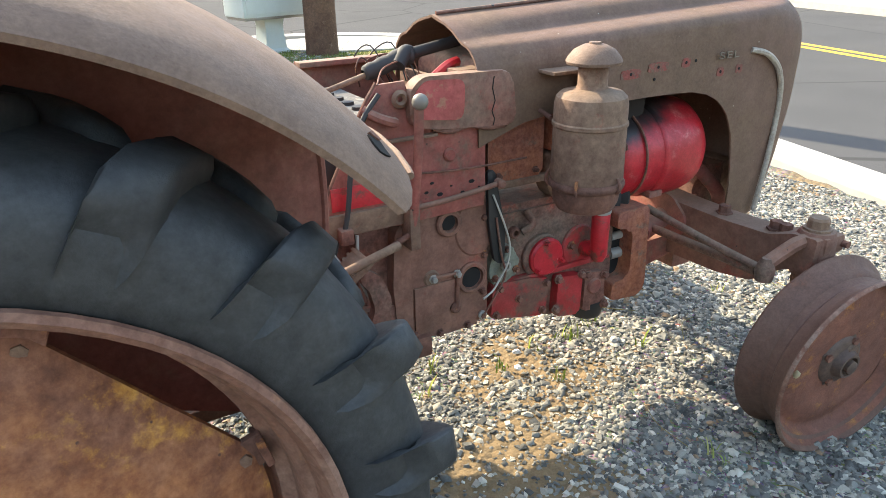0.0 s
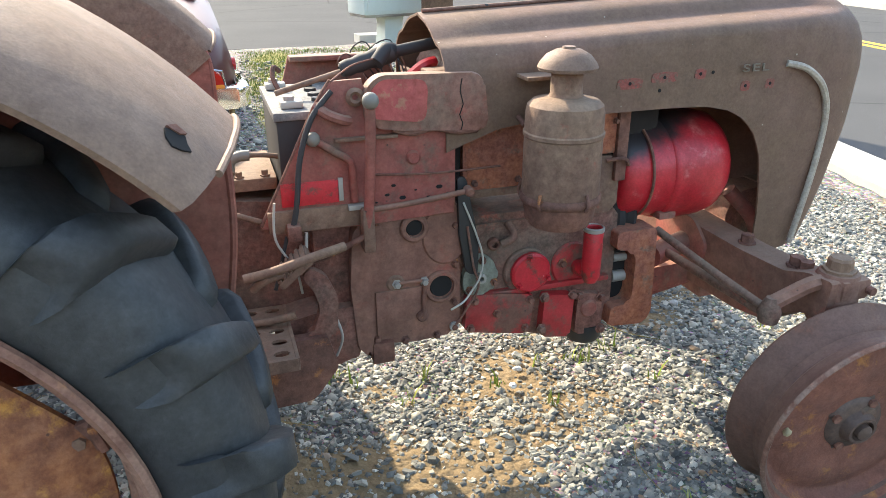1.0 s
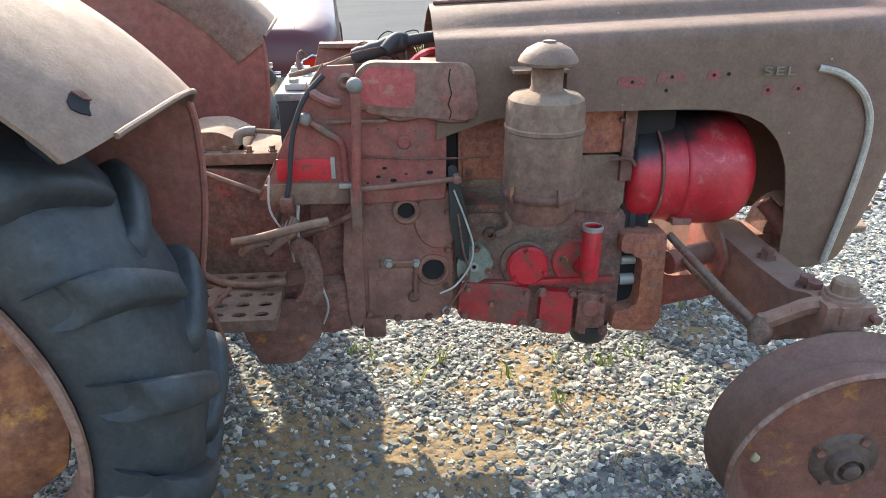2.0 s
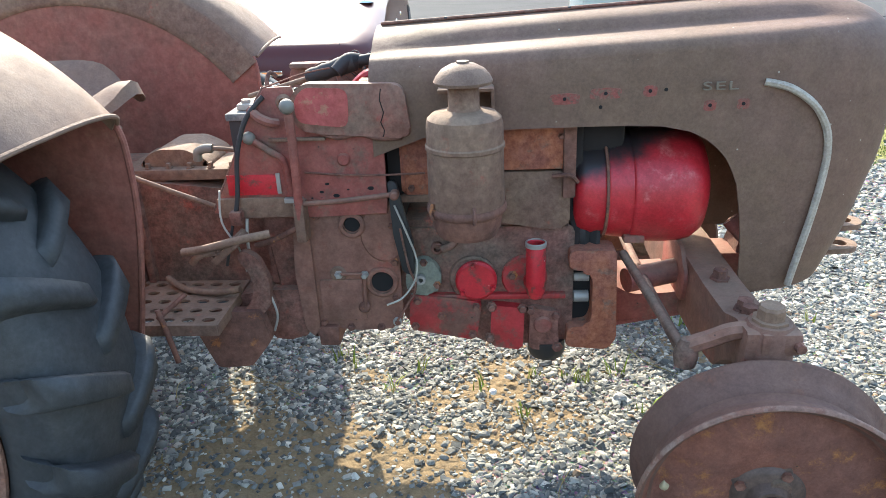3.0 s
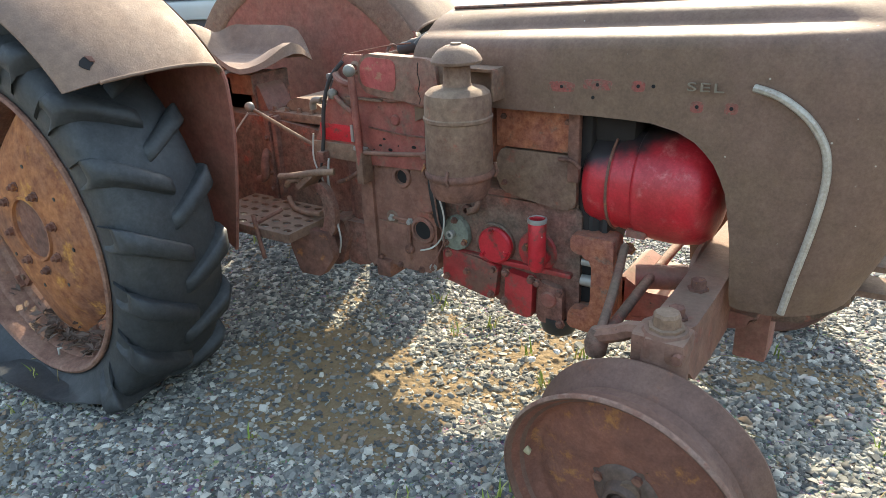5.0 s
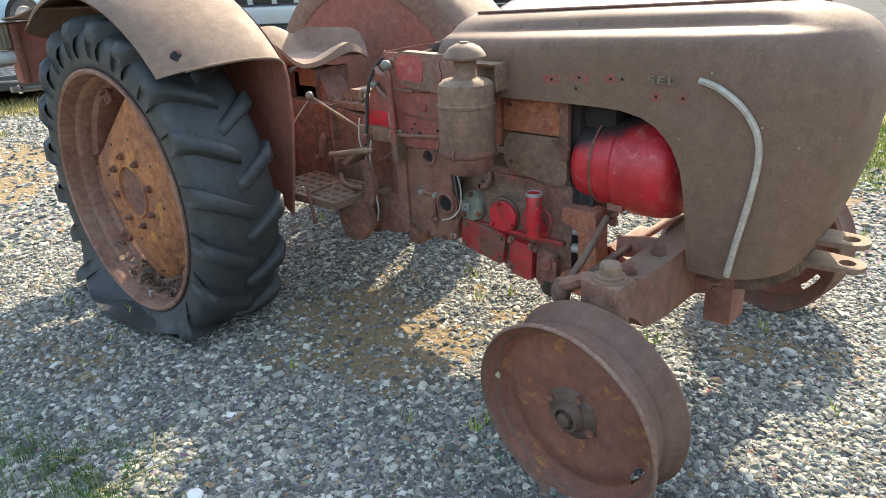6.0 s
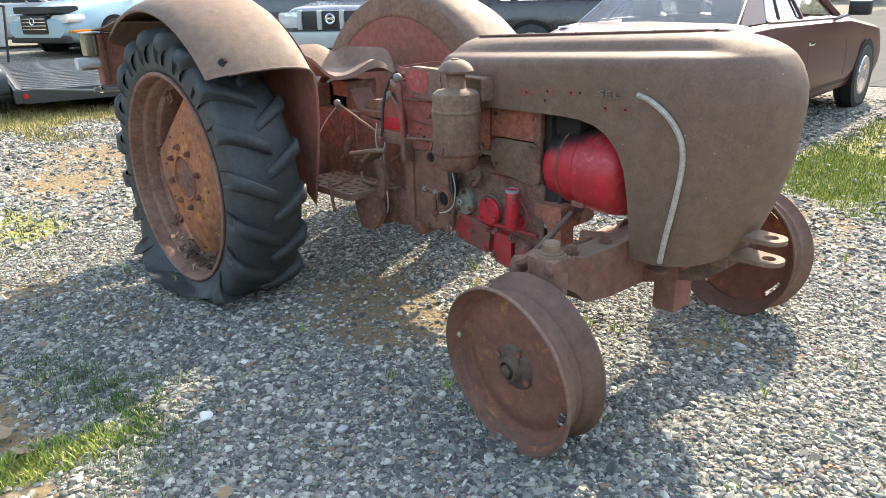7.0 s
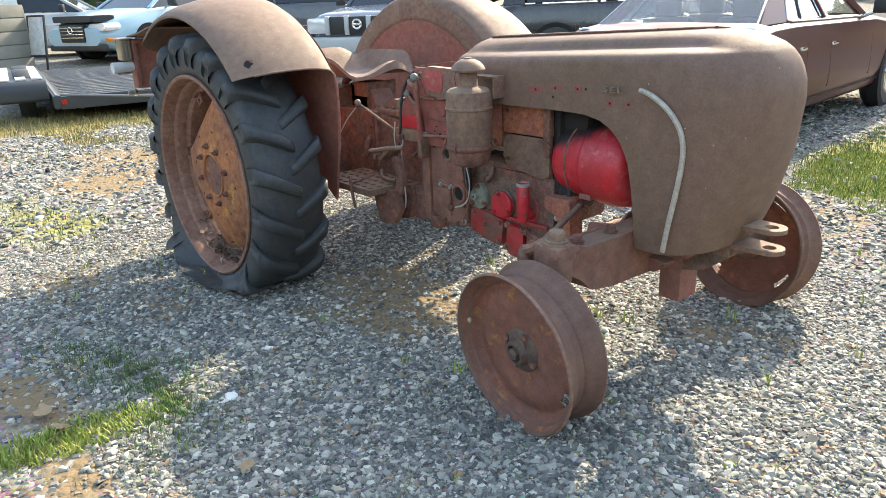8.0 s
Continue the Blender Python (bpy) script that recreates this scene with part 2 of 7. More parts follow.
def lerp(x, table):
    """Piecewise linear value from a short table of (x, value)."""
    if x <= table[0][0]:
        return table[0][1]
    for (a, u), (b, v) in zip(table, table[1:]):
        if x <= b:
            return u + (v - u) * (x - a) / (b - a)
    return table[-1][1]


def shell(bm, thickness):
    bmesh.ops.recalc_face_normals(bm, faces=bm.faces)
    bmesh.ops.solidify(bm, geom=list(bm.faces), thickness=thickness)
    return bm


# ---- ground ----
KERB_A, KERB_X, KERB_Y = radians(-13), 3.58, 0.20


def along(d, s):
    """A point s metres along the kerb and d metres out towards the road."""
    return (KERB_X - math.sin(KERB_A) * s + math.cos(KERB_A) * d, KERB_Y + math.cos(KERB_A) * s + math.sin(KERB_A) * d)


def beyond(x, y):
    """How far a place lies out past the kerb, towards the main road or the side street."""
    main = (x - KERB_X) * math.cos(KERB_A) + (y - KERB_Y) * math.sin(KERB_A)
    return max(main, y - 8.55 + 0.1 * x)


def dirt_at(x, y):
    """Bare earth: 0 gravel, 1 soil."""
    n = noise.fractal(Vector((x * 1.1 + 3.1, y * 1.1 + 7.7, 0.3)), 0.9, 2.0, 4)
    spot = sum(math.exp(-(((x - a) / r) ** 2 + ((y - b) / (r * 0.7)) ** 2)) for a, b, r in ((1.12, -0.02, 0.12), (1.30, 0.14, 0.14), (1.10, -0.26, 0.13), (0.52, -0.22, 0.12), (0.72, -0.42, 0.2), (2.1, 0.35, 0.16), (1.9, 0.22, 0.12), (1.42, -0.12, 0.1), (0.85, 0.1, 0.1), (0.50, -1.82, 0.20), (1.14, -1.82, 0.15), (0.72, -1.74, 0.12), (1.05, -0.38, 0.12), (0.80, -0.46, 0.24), (1.02, -0.56, 0.2), (0.95, -0.28, 0.16), (0.62, -0.30, 0.16), (1.28, -0.22, 0.10), (1.25, 0.02, 0.10), (0.5, 0.0, 0.14), (0.45, -0.45, 0.2), (0.62, -0.74, 0.16), (0.86, -0.62, 0.14), (0.75, -0.22, 0.16), (0.1, -1.2, 0.25), (-0.5, -1.4, 0.3), (-2.6, -0.7, 0.5), (-3.6, -0.2, 0.6)))
    return max(0.0, min(1.0, (n - 0.25) * 1.3)) * 0.6 + min(0.82, spot * 0.64)


def green_at(x, y):
    """Grass cover: verge behind the tractor, weeds at the lot's edge."""
    n = noise.fractal(Vector((x * 0.7, y * 0.7, 5.0)), 0.8, 2.0, 4)
    verge = min(1, max(0, (x - 0.75) / 0.6)) * min(1, max(0, (y - 2.0) / 0.9)) * (1 if y < 7.8 else 0)
    back = math.exp(-(((x + 5.9) / 1.5) ** 2 + ((y - 0.1) / 1.8) ** 2)) * 1.1
    near = math.exp(-(((x - 0.915 - 0.1 * (y + 1.78)) / 0.095) ** 2 + ((y + 1.80) / 0.26) ** 2)) * 1.4
    left = math.exp(-(((x + 1.7) / 1.0) ** 2 + ((y + 1.2) / 0.4) ** 2)) * 0.6
    if beyond(x, y) > -0.1:
        return 0.0
    return max(0.0, min(1.0, max(verge, back, near, left) * (0.75 + n * 1.5)))


def ground_material():
    m, nt, b = material("gravel_ground")
    v = noise_tex(nt, 34.0, kind="ShaderNodeTexVoronoi")
    v2 = noise_tex(nt, 95.0, kind="ShaderNodeTexVoronoi")
    grit = noise_tex(nt, 220, 4, 0.7)
    mid = noise_tex(nt, 7, 6, 0.65)
    soil = nt.nodes.new("ShaderNodeAttribute")
    soil.attribute_name = "soil"
    grass = nt.nodes.new("ShaderNodeAttribute")
    grass.attribute_name = "grass"
    stone = ramp(nt, v.outputs["Color"], [(0.0, (0.10, 0.094, 0.083)), (0.55, (0.20, 0.185, 0.16)), (1.0, (0.42, 0.385, 0.33))])
    stone = mix(nt, 0.5, stone, v2.outputs["Color"], "SOFT_LIGHT")
    dirt = mix(nt, grit.outputs[0], (0.145, 0.10, 0.057), (0.31, 0.225, 0.13))
    fac = nt.nodes.new("ShaderNodeMath")
    fac.operation = "ADD"
    nt.links.new(soil.outputs["Fac"], fac.inputs[0])
    nt.links.new(mid.outputs[0], fac.inputs[1])
    c = mix(nt, step(nt, fac.outputs[0], 0.62, 0.95), stone, dirt)
    green = mix(nt, mid.outputs[0], (0.20, 0.20, 0.055), (0.33, 0.29, 0.12))
    c = mix(nt, step(nt, grass.outputs["Fac"], 0.15, 0.6), c, green)
    nt.links.new(c, b.inputs["Base Color"])
    b.inputs["Roughness"].default_value = 0.95
    b.inputs["Specular IOR Level"].default_value = 0.15
    n1 = bump(nt, b, v.outputs["Distance"], 0.7, -0.014)
    n2 = bump(nt, b, v2.outputs["Distance"], 0.4, -0.005, n1)
    bump(nt, b, grit.outputs[0], 0.35, 0.004, n2)
    return m


def asphalt_material():
    m, nt, b = material("road_asphalt")
    n = noise_tex(nt, 90, 5, 0.7)
    n2 = noise_tex(nt, 0.7, 6, 0.6)
    crack = noise_tex(nt, 0.22, kind="ShaderNodeTexVoronoi")
    crack.feature = "DISTANCE_TO_EDGE"
    c = mix(nt, n2.outputs[0], (0.066, 0.067, 0.069), (0.105, 0.104, 0.103))
    c = mix(nt, 0.5, c, ramp(nt, n.outputs[0], [(0.3, (0.35,) * 3), (0.7, (0.7,) * 3)]), "SOFT_LIGHT")
    c = mix(nt, step(nt, crack.outputs["Distance"], 0.006, 0.002), c, (0.06, 0.06, 0.06))
    nt.links.new(c, b.inputs["Base Color"])
    b.inputs["Roughness"].default_value = 0.95
    b.inputs["Specular IOR Level"].default_value = 0.08
    bump(nt, b, n.outputs[0], 0.3, 0.004)
    return m


GROUND = ground_material()
ASPHALT = asphalt_material()
CONCRETE = plain("kerb_concrete", (0.40, 0.385, 0.35), 0.85, grain=120, relief=0.3)
YELLOW = plain("yellow_line_paint", (0.65, 0.42, 0.04), 0.7)


def steps_to(lo, hi, fine, far):
    out, x, s = [], lo, fine
    while x < hi:
        out.append(x)
        x += fine
    left, right = [], []
    s = fine
    x = lo
    while x > -far:
        s *= 1.25
        x -= s
        left.append(x)
    s = fine
    x = out[-1]
    while x < far:
        s *= 1.25
        x += s
        right.append(x)
    return left[::-1] + out + right


def ground_z(x, y):
    """Small unevenness, and the hollow in which the bare front rim has settled."""
    z = 0.018 * noise.noise(Vector((x * 1.3, y * 1.3, 0))) + 0.006 * noise.noise(Vector((x * 6, y * 6, 2)))
    z -= 0.034 * math.exp(-(((x - 1.80) / 0.32) ** 2 + ((y + 0.78) / 0.24) ** 2))
    return z - 0.030 * math.exp(-(((x - 1.83) / 0.32) ** 2 + ((y - 0.76) / 0.24) ** 2))


def lay_ground():
    xs, ys = steps_to(-3.0, 4.4, 0.06, 400), steps_to(-2.4, 3.0, 0.06, 400)
    verts, soil, grass = [], [], []
    for y in ys:
        for x in xs:
            d = beyond(x, y)
            z = ground_z(x, y)
            if abs(x) > 12 or abs(y) > 14:
                z = 0.0
            z -= 0.16 * max(0.0, min(1.0, (d - 0.05) / 0.15))
            z += max(0.0, min(0.34, 0.11 * (-9.0 - x)))
            near = -6 < x < 8 and -4 < y < 10
            verts.append((x, y, z))
            soil.append(dirt_at(x, y) if near else 0.15)
            grass.append(green_at(x, y) if near or (-9 < x < 0 and -4 < y < 4) else 0.0)
    nx = len(xs)
    faces = [(j * nx + i, j * nx + i + 1, (j + 1) * nx + i + 1, (j + 1) * nx + i) for j in range(len(ys) - 1) for i in range(nx - 1)]
    me = bpy.data.meshes.new("ground")
    me.from_pydata(verts, [], faces)
    for name, vals in (("soil", soil), ("grass", grass)):
        a = me.attributes.new(name, "FLOAT", "POINT")
        a.data.foreach_set("value", vals)
    for p in me.polygons:
        p.use_smooth = True
    me.materials.append(GROUND)
    return tagged(new("ground", me), label="grey gravel lot with bare brown dirt and weeds", category="ground", kind="structure")


lay_ground()


def strip(name, d0, d1, s0, s1, z0, z1, mat, label, category, bevel=0.01):
    bm = bmesh.new()
    prism(bm, [along(d0, s0), along(d1, s0), along(d1, s1), along(d0, s1)], z0, z1, "z", bevel)
    ob = new(name, mesh_of(bm, name))
    ob.data.materials.append(mat)
    return tagged(ob, label=label, category=category, kind="structure")


strip("road", 0.42, 8.3, -70, 120, -0.4, -0.10, ASPHALT, "grey worn asphalt road with long cracks", "road", 0)
strip("yellow_line", 4.22, 4.33, -70, 120, -0.11, -0.096, YELLOW, "faded double yellow centre line on asphalt", "road marking", 0)
strip("yellow_line", 4.45, 4.56, -70, 120, -0.11, -0.096, YELLOW, "faded double yellow centre line on asphalt", "road marking", 0)
for k in range(-4, 2):
    strip("kerb", 0.10, 0.42, k * 3.0 + 0.006, k * 3.0 + 2.994, -0.4, 0.03, CONCRETE, "pale concrete kerb beside the road", "kerb", 0.02)
strip("kerb", 8.3, 8.55, -70, 120, -0.4, 0.05, CONCRETE, "pale concrete kerb across the road", "kerb", 0.02)
strip("pavement", 8.55, 10.0, -70, 120, -0.4, 0.03, CONCRETE, "concrete pavement across the road", "pavement", 0)


def kerb_return():
    """The kerb bends from the main road into the side street."""
    bm = bmesh.new()
    c = along(-2.2, 6.0)
    a1 = KERB_A
    rows = []
    for k in range(11):
        a = a1 + (radians(96) - a1 - radians(3)) * k / 10
        d = Vector((math.cos(a), math.sin(a)))
        rows.append([bm.verts.new((c[0] + d.x * r, c[1] + d.y * r, z)) for r, z in ((2.3, 0.03), (2.62, 0.03), (2.62, -0.3), (2.3, -0.3))])
    for a, b in zip(rows, rows[1:]):
        for j in range(4):
            bm.faces.new((a[j], b[j], b[(j + 1) % 4], a[(j + 1) % 4]))
    bm.faces.new(rows[0][::-1])
    bm.faces.new(rows[-1])
    bmesh.ops.recalc_face_normals(bm, faces=bm.faces)
    ob = new("kerb", mesh_of(bm, "kerb"))
    ob.data.materials.append(CONCRETE)
    tagged(ob, label="pale concrete corner kerb beside grass", category="kerb", kind="structure")


kerb_return()
bm = bmesh.new()
prism(bm, [(-40, 8.9 + 4.0), (2.0, 8.75), (5.1, 8.45), (9.0, 12), (9.0, 60), (-40, 60)], -0.4, -0.09, "z")
side = new("side_street", mesh_of(bm, "side_street"))
side.data.materials.append(ASPHALT)
tagged(side, label="grey asphalt side street", category="road", kind="structure")
bm = bmesh.new()
prism(bm, [(3.3, 7.0), (4.5, 6.6), (4.9, 7.6), (3.9, 8.45), (2.9, 8.4), (2.7, 7.8)], -0.1, 0.025, "z", 0.01)
slab = new("pavement", mesh_of(bm, "pavement"))
slab.data.materials.append(CONCRETE)
tagged(slab, label="worn concrete slab beside the utility pole", category="pavement", kind="structure")


# ---- tractor ----
GREASE = worn("greasy_hub", (0.075, 0.052, 0.042), (0.11, 0.066, 0.048), (0.16, 0.075, 0.05), 0.58, 8.0, 0.55)
WORN_EDGE = worn("worn_flange_edge", (0.24, 0.15, 0.11), (0.21, 0.11, 0.075), (0.19, 0.085, 0.055), 0.5, 6.0, 0.65)
tractor = empty("tractor", label="rusty red vintage tractor with bare front rims on gravel", category="tractor")


def hood():
    """Half outlines stacked in height, mirrored: flat flanks, rounded nose, ridge on top."""
    w_of = [(0.40, 0.222), (0.55, 0.232), (0.80, 0.236), (0.96, 0.234), (1.0, 0.233), (1.042, 0.229), (1.054, 0.220), (1.061, 0.206), (1.065, 0.184), (1.069, 0.126), (1.072, 0.108), (1.078, 0.102), (1.094, 0.090), (1.104, 0.075), (1.111, 0.052), (1.118, 0.012), (1.12, 0.0)]
    nose = [(0.40, 2.06), (0.47, 2.09), (0.55, 2.125), (0.61, 2.148), (0.76, 2.188), (0.92, 2.203), (0.98, 2.197), (1.03, 2.177), (1.06, 2.158), (1.085, 2.130), (1.105, 2.085), (1.118, 2.035), (1.12, 2.02)]
    smooth_w = [(0.40, 0.222), (0.55, 0.232), (0.80, 0.236), (0.96, 0.232), (1.0, 0.226), (1.03, 0.212), (1.055, 0.187), (1.075, 0.155), (1.095, 0.108), (1.112, 0.05), (1.12, 0.0)]
    bottom = [(0.98, 0.80), (1.06, 0.83), (1.14, 0.857), (1.55, 0.862), (1.64, 0.858), (1.70, 0.845), (1.75, 0.82), (1.79, 0.775), (1.815, 0.72), (1.832, 0.64), (1.842, 0.56), (1.85, 0.452), (1.87, 0.445), (2.3, 0.47)]
    xs = [0.98, 1.03, 1.1, 1.2, 1.35, 1.5, 1.58, 1.64, 1.68, 1.70, 1.74, 1.765, 1.785, 1.80, 1.815, 1.825, 1.834, 1.842, 1.848, 1.852, 1.865, 1.88, 1.895, 1.91]
    turn = [6, 12, 19, 26, 33, 41, 49, 57, 65, 73, 82, 90]
    crest = [1.014, 1.028, 1.040, 1.049, 1.056, 1.062, 1.066, 1.070, 1.074, 1.080, 1.094, 1.106, 1.12]
    bm = bmesh.new()
    for side in (-1, 1):
        cols = []
        for k in range(len(xs) + len(turn)):
            x0 = xs[k] if k < len(xs) else 1.91
            zb = lerp(x0, bottom) if k < len(xs) else 0.446 + 0.03 * (k - len(xs)) / 11
            col = []
            for j in range(31):
                z = zb + (1.0 - zb) * (j / 17) ** 0.85 if j < 18 else crest[j - 18]
                fade = max(0.0, min(1.0, (x0 - 1.86) / 0.5)) if k < len(xs) else (0.16, 0.26, 0.40, 0.58, 0.78, 0.92, 1.0, 1.0, 1.0, 1.0, 1.0, 1.0)[k - len(xs)]
                fade = max(fade, 0.75 * max(0.0, min(1.0, (1.25 - x0) / 0.27)))
                w = lerp(z, w_of) * (1 - fade) + lerp(z, smooth_w) * fade
                low = 0.044 * max(0, min(1, (z - 0.9) / 0.15))
                if k < len(xs):
                    x, y = x0, w * (1 - 0.10 * max(0, 1.9 - x0))
                    z -= low * max(0, 1.95 - x0)
                else:
                    a = radians(turn[k - len(xs)])
                    x = 1.91 + (lerp(z, nose) - 1.91) * math.sin(a) ** 0.85
                    y = w * math.cos(a) ** 0.62 if a < 1.57 else 0.0
                col.append(bm.verts.new((x, side * y, z)))
            cols.append(col)
        for a, b in zip(cols, cols[1:]):
            for j in range(30):
                q = (a[j], b[j], b[j + 1], a[j + 1])
                bm.faces.new(q if side < 0 else q[::-1])
    bmesh.ops.remove_doubles(bm, verts=bm.verts, dist=1e-4)
    return shell(bm, 0.006)


part("hood", hood(), HOOD, tractor, "brown faded sheet-metal hood with red patches", 40)


def chrome_strip():
    bm = bmesh.new()
    pts = [(1.848, 0.951), (1.90, 0.938), (1.955, 0.90), (1.99, 0.85), (2.003, 0.80), (2.003, 0.74), (1.992, 0.65), (1.975, 0.55), (1.962, 0.465)]
    tube(bm, [(x, -0.246 + (0.012 if x < 1.86 else 0) + max(0, 0.6 - z) * 0.05 + max(0, x - 1.93) ** 2 * 2.2, z) for x, z in pts], 0.0085, 8)
    return bm


part("trim_strip", chrome_strip(), WHITE_TRIM, tractor, "curved weathered aluminium trim strip")


def fender_shell(side):
    """The wheel arch: a band round the axle, an outer rolled lip and an inner wall."""
    bm = bmesh.new()
    cx, cz = -0.08, 0.49
    # across the band: lateral place, radius
    prof = [(0.884, 0.706), (0.887, 0.714), (0.878, 0.726), (0.850, 0.742), (0.810, 0.758), (0.74, 0.775), (0.65, 0.786), (0.55, 0.786), (0.50, 0.778), (0.472, 0.76), (0.462, 0.735)]
    rings = []
    for i in range(41):
        t = i / 40
        ring = []
        for j, (y, r) in enumerate(prof):
            a0 = 41.5 - 0.38 * j
            a = radians(a0 + (120 + 3.2 * j - a0) * t)
            ring.append(bm.verts.new((cx + r * math.cos(a), side * y, cz + r * math.sin(a))))
        rings.append(ring)
    for a, b in zip(rings, rings[1:]):
        for j in range(len(prof) - 1):
            bm.faces.new((a[j], a[j + 1], b[j + 1], b[j]))
    return shell(bm, 0.004)


def fender_lip(side):
    """The rolled bead along the front edge."""
    pts = []
    for j, (y, r) in enumerate(((0.815, 0.757), (0.80, 0.762), (0.77, 0.769), (0.74, 0.776), (0.71, 0.780), (0.66, 0.787), (0.60, 0.790), (0.53, 0.785), (0.49, 0.775), (0.468, 0.755))):
        a = radians(lerp(y, [(0.46, 37.8), (0.50, 38.46), (0.55, 38.84), (0.65, 39.22), (0.74, 39.6), (0.81, 39.98)]) - 0.1)
        pts.append((-0.08 + r * math.cos(a), side * y, 0.49 + r * math.sin(a)))
    return tube(bmesh.new(), pts, 0.0052, 8, 4)


def fender_wall(side):
    bm = bmesh.new()
    cx, cz = -0.08, 0.49
    arc = [(cx + 0.74 * math.cos(radians(a)), cz + 0.74 * math.sin(radians(a))) for a in range(36, 151, 6)]
    out = [(0.44, 0.40)] + [(0.475, 0.55), (0.51, 0.75)] + arc + [(-0.74, 0.66), (-0.62, 0.56), (-0.3, 0.55), (0.18, 0.53), (0.33, 0.47)]
    prism(bm, out, side * 0.458, side * 0.452)
    return bm


for s in (-1, 1):
    fen = part("fender", fender_shell(s), FENDER, tractor, "dusty brown rounded rear fender", 50)
    part("rolled_lip", fender_lip(s), FENDER, fen)
    if s < 0:
        bm = bmesh.new()
        bm.faces.new([bm.verts.new(p) for p in ((-0.40, -0.872, 1.160), (-0.66, -0.840, 1.128), (-0.94, -0.805, 1.108), (-0.94, -0.66, 1.092), (-0.62, -0.52, 1.080), (-0.46, -0.60, 1.150))])
        part("tail_plate", shell(bm, 0.006), FENDER, fen, "bent dusty tail plate carrying the lamp box")
    bm = bmesh.new()
    ring = []
    for k in range(31):
        a = radians(37 + 113 * k / 30)
        ring.append([bm.verts.new((-0.08 + r * math.cos(a), s * y, 0.49 + r * math.sin(a))) for r, y in ((0.640, 0.4505), (0.650, 0.444), (0.662, 0.4455), (0.735, 0.4455), (0.748, 0.452))])
    for a, b in zip(ring, ring[1:]):
        for k in range(4):
            bm.faces.new((a[k], a[k + 1], b[k + 1], b[k]))
    part("wall_flange", shell(bm, 0.003), BROWN, fen, "brown raised flange round the inner wall", 60)
    part("wall_edge", tube(bmesh.new(), [(0.44, s * 0.455, 0.40), (0.475, s * 0.455, 0.55), (0.51, s * 0.455, 0.75), (0.515, s * 0.456, 0.90), (0.505, s * 0.46, 0.955)], 0.007), INNER_RED, fen)
    part("fender_wall", fender_wall(s), INNER_RED, fen, "dark red inner fender wall")


def wheel_mesh_tyre():
    """Tread tyre round y, sagging on its contact patch, with angled lugs."""
    bm = bmesh.new()
    prof = [(0.456, 0.122), (0.458, 0.138), (0.468, 0.150), (0.50, 0.158), (0.535, 0.160), (0.565, 0.155), (0.588, 0.142), (0.602, 0.118), (0.610, 0.07), (0.612, 0.0), (0.606, -0.07), (0.596, -0.112), (0.582, -0.135), (0.555, -0.146), (0.50, -0.146), (0.468, -0.138), (0.456, -0.115)]
    lathe(bm, prof, 96, None, True)
    return bm


def lug_mesh(i, s):
    """One thick angled tread bar with steep flanks, folded over the shoulder."""
    bm = bmesh.new()
    a0 = 2 * math.pi * (i + (0.5 if s > 0 else 0)) / 20
    def q(lat, da, r):
        a = a0 - da
        r += 0.008 if s > 0 else -0.004
        return bm.verts.new((r * math.cos(a), r * math.sin(a), s * lat * (1.0 if s > 0 else 0.9)))
    rows = []
    for lat, da, r, half in ((0.150, -0.030, 0.535, 0.040), (0.168, -0.022, 0.562, 0.047), (0.172, -0.012, 0.590, 0.050), (0.162, 0.0, 0.618, 0.050), (0.140, 0.020, 0.632, 0.047), (0.10, 0.055, 0.636, 0.044), (0.055, 0.095, 0.637, 0.041), (0.01, 0.135, 0.634, 0.038), (-0.012, 0.152, 0.626, 0.036), (-0.024, 0.160, 0.595, 0.040)):
        rows.append([q(lat, da - half - 0.012, r - 0.055), q(lat, da - half - 0.003, r - 0.012), q(lat, da - half + 0.008, r), q(lat, da + half - 0.008, r), q(lat, da + half + 0.003, r - 0.012), q(lat, da + half + 0.012, r - 0.055)])
    for a, b in zip(rows, rows[1:]):
        for k in range(5):
            bm.faces.new((a[k], a[k + 1], b[k + 1], b[k]))
    bm.faces.new(rows[0])
    bmesh.ops.recalc_face_normals(bm, faces=bm.faces)
    return bm


def sag(bm, axle, side):
    """The tyre is flat: below the rim its casing folds, lies on the ground and spreads, most on the outer side."""
    for v in bm.verts:
        r = math.hypot(v.co.x, v.co.z)
        low = v.co.z + axle
        if low < 0.22 and r > 0.462:
            w = min(1.0, (r - 0.462) / 0.10)
            k = (0.22 - low) / 0.365
            rest = low if low > 0.06 else 0.012 + 0.048 * math.exp((low - 0.06) / 0.1)
            v.co.z = -axle + low + w * (rest - low) + 0.005 * w * k * math.sin(v.co.x * 21 + v.co.y * 30)
            out = v.co.y * side > 0
            v.co.y += math.copysign((0.17 if out else 0.06) * w * k ** 1.3, v.co.y) * min(1, abs(v.co.y) / 0.12)
            v.co.x *= 1 + 0.06 * k * w
    return bm


def disc_edge(turn_deg, cuts):
    """How far the disc reaches at an angle: round, with straight chords cut off between its feet."""
    r = 0.388
    for at, mid in cuts:
        d = radians((turn_deg - at + 180) % 360 - 180)
        if abs(d) < 1.3:
            r = min(r, mid / math.cos(d))
    return r


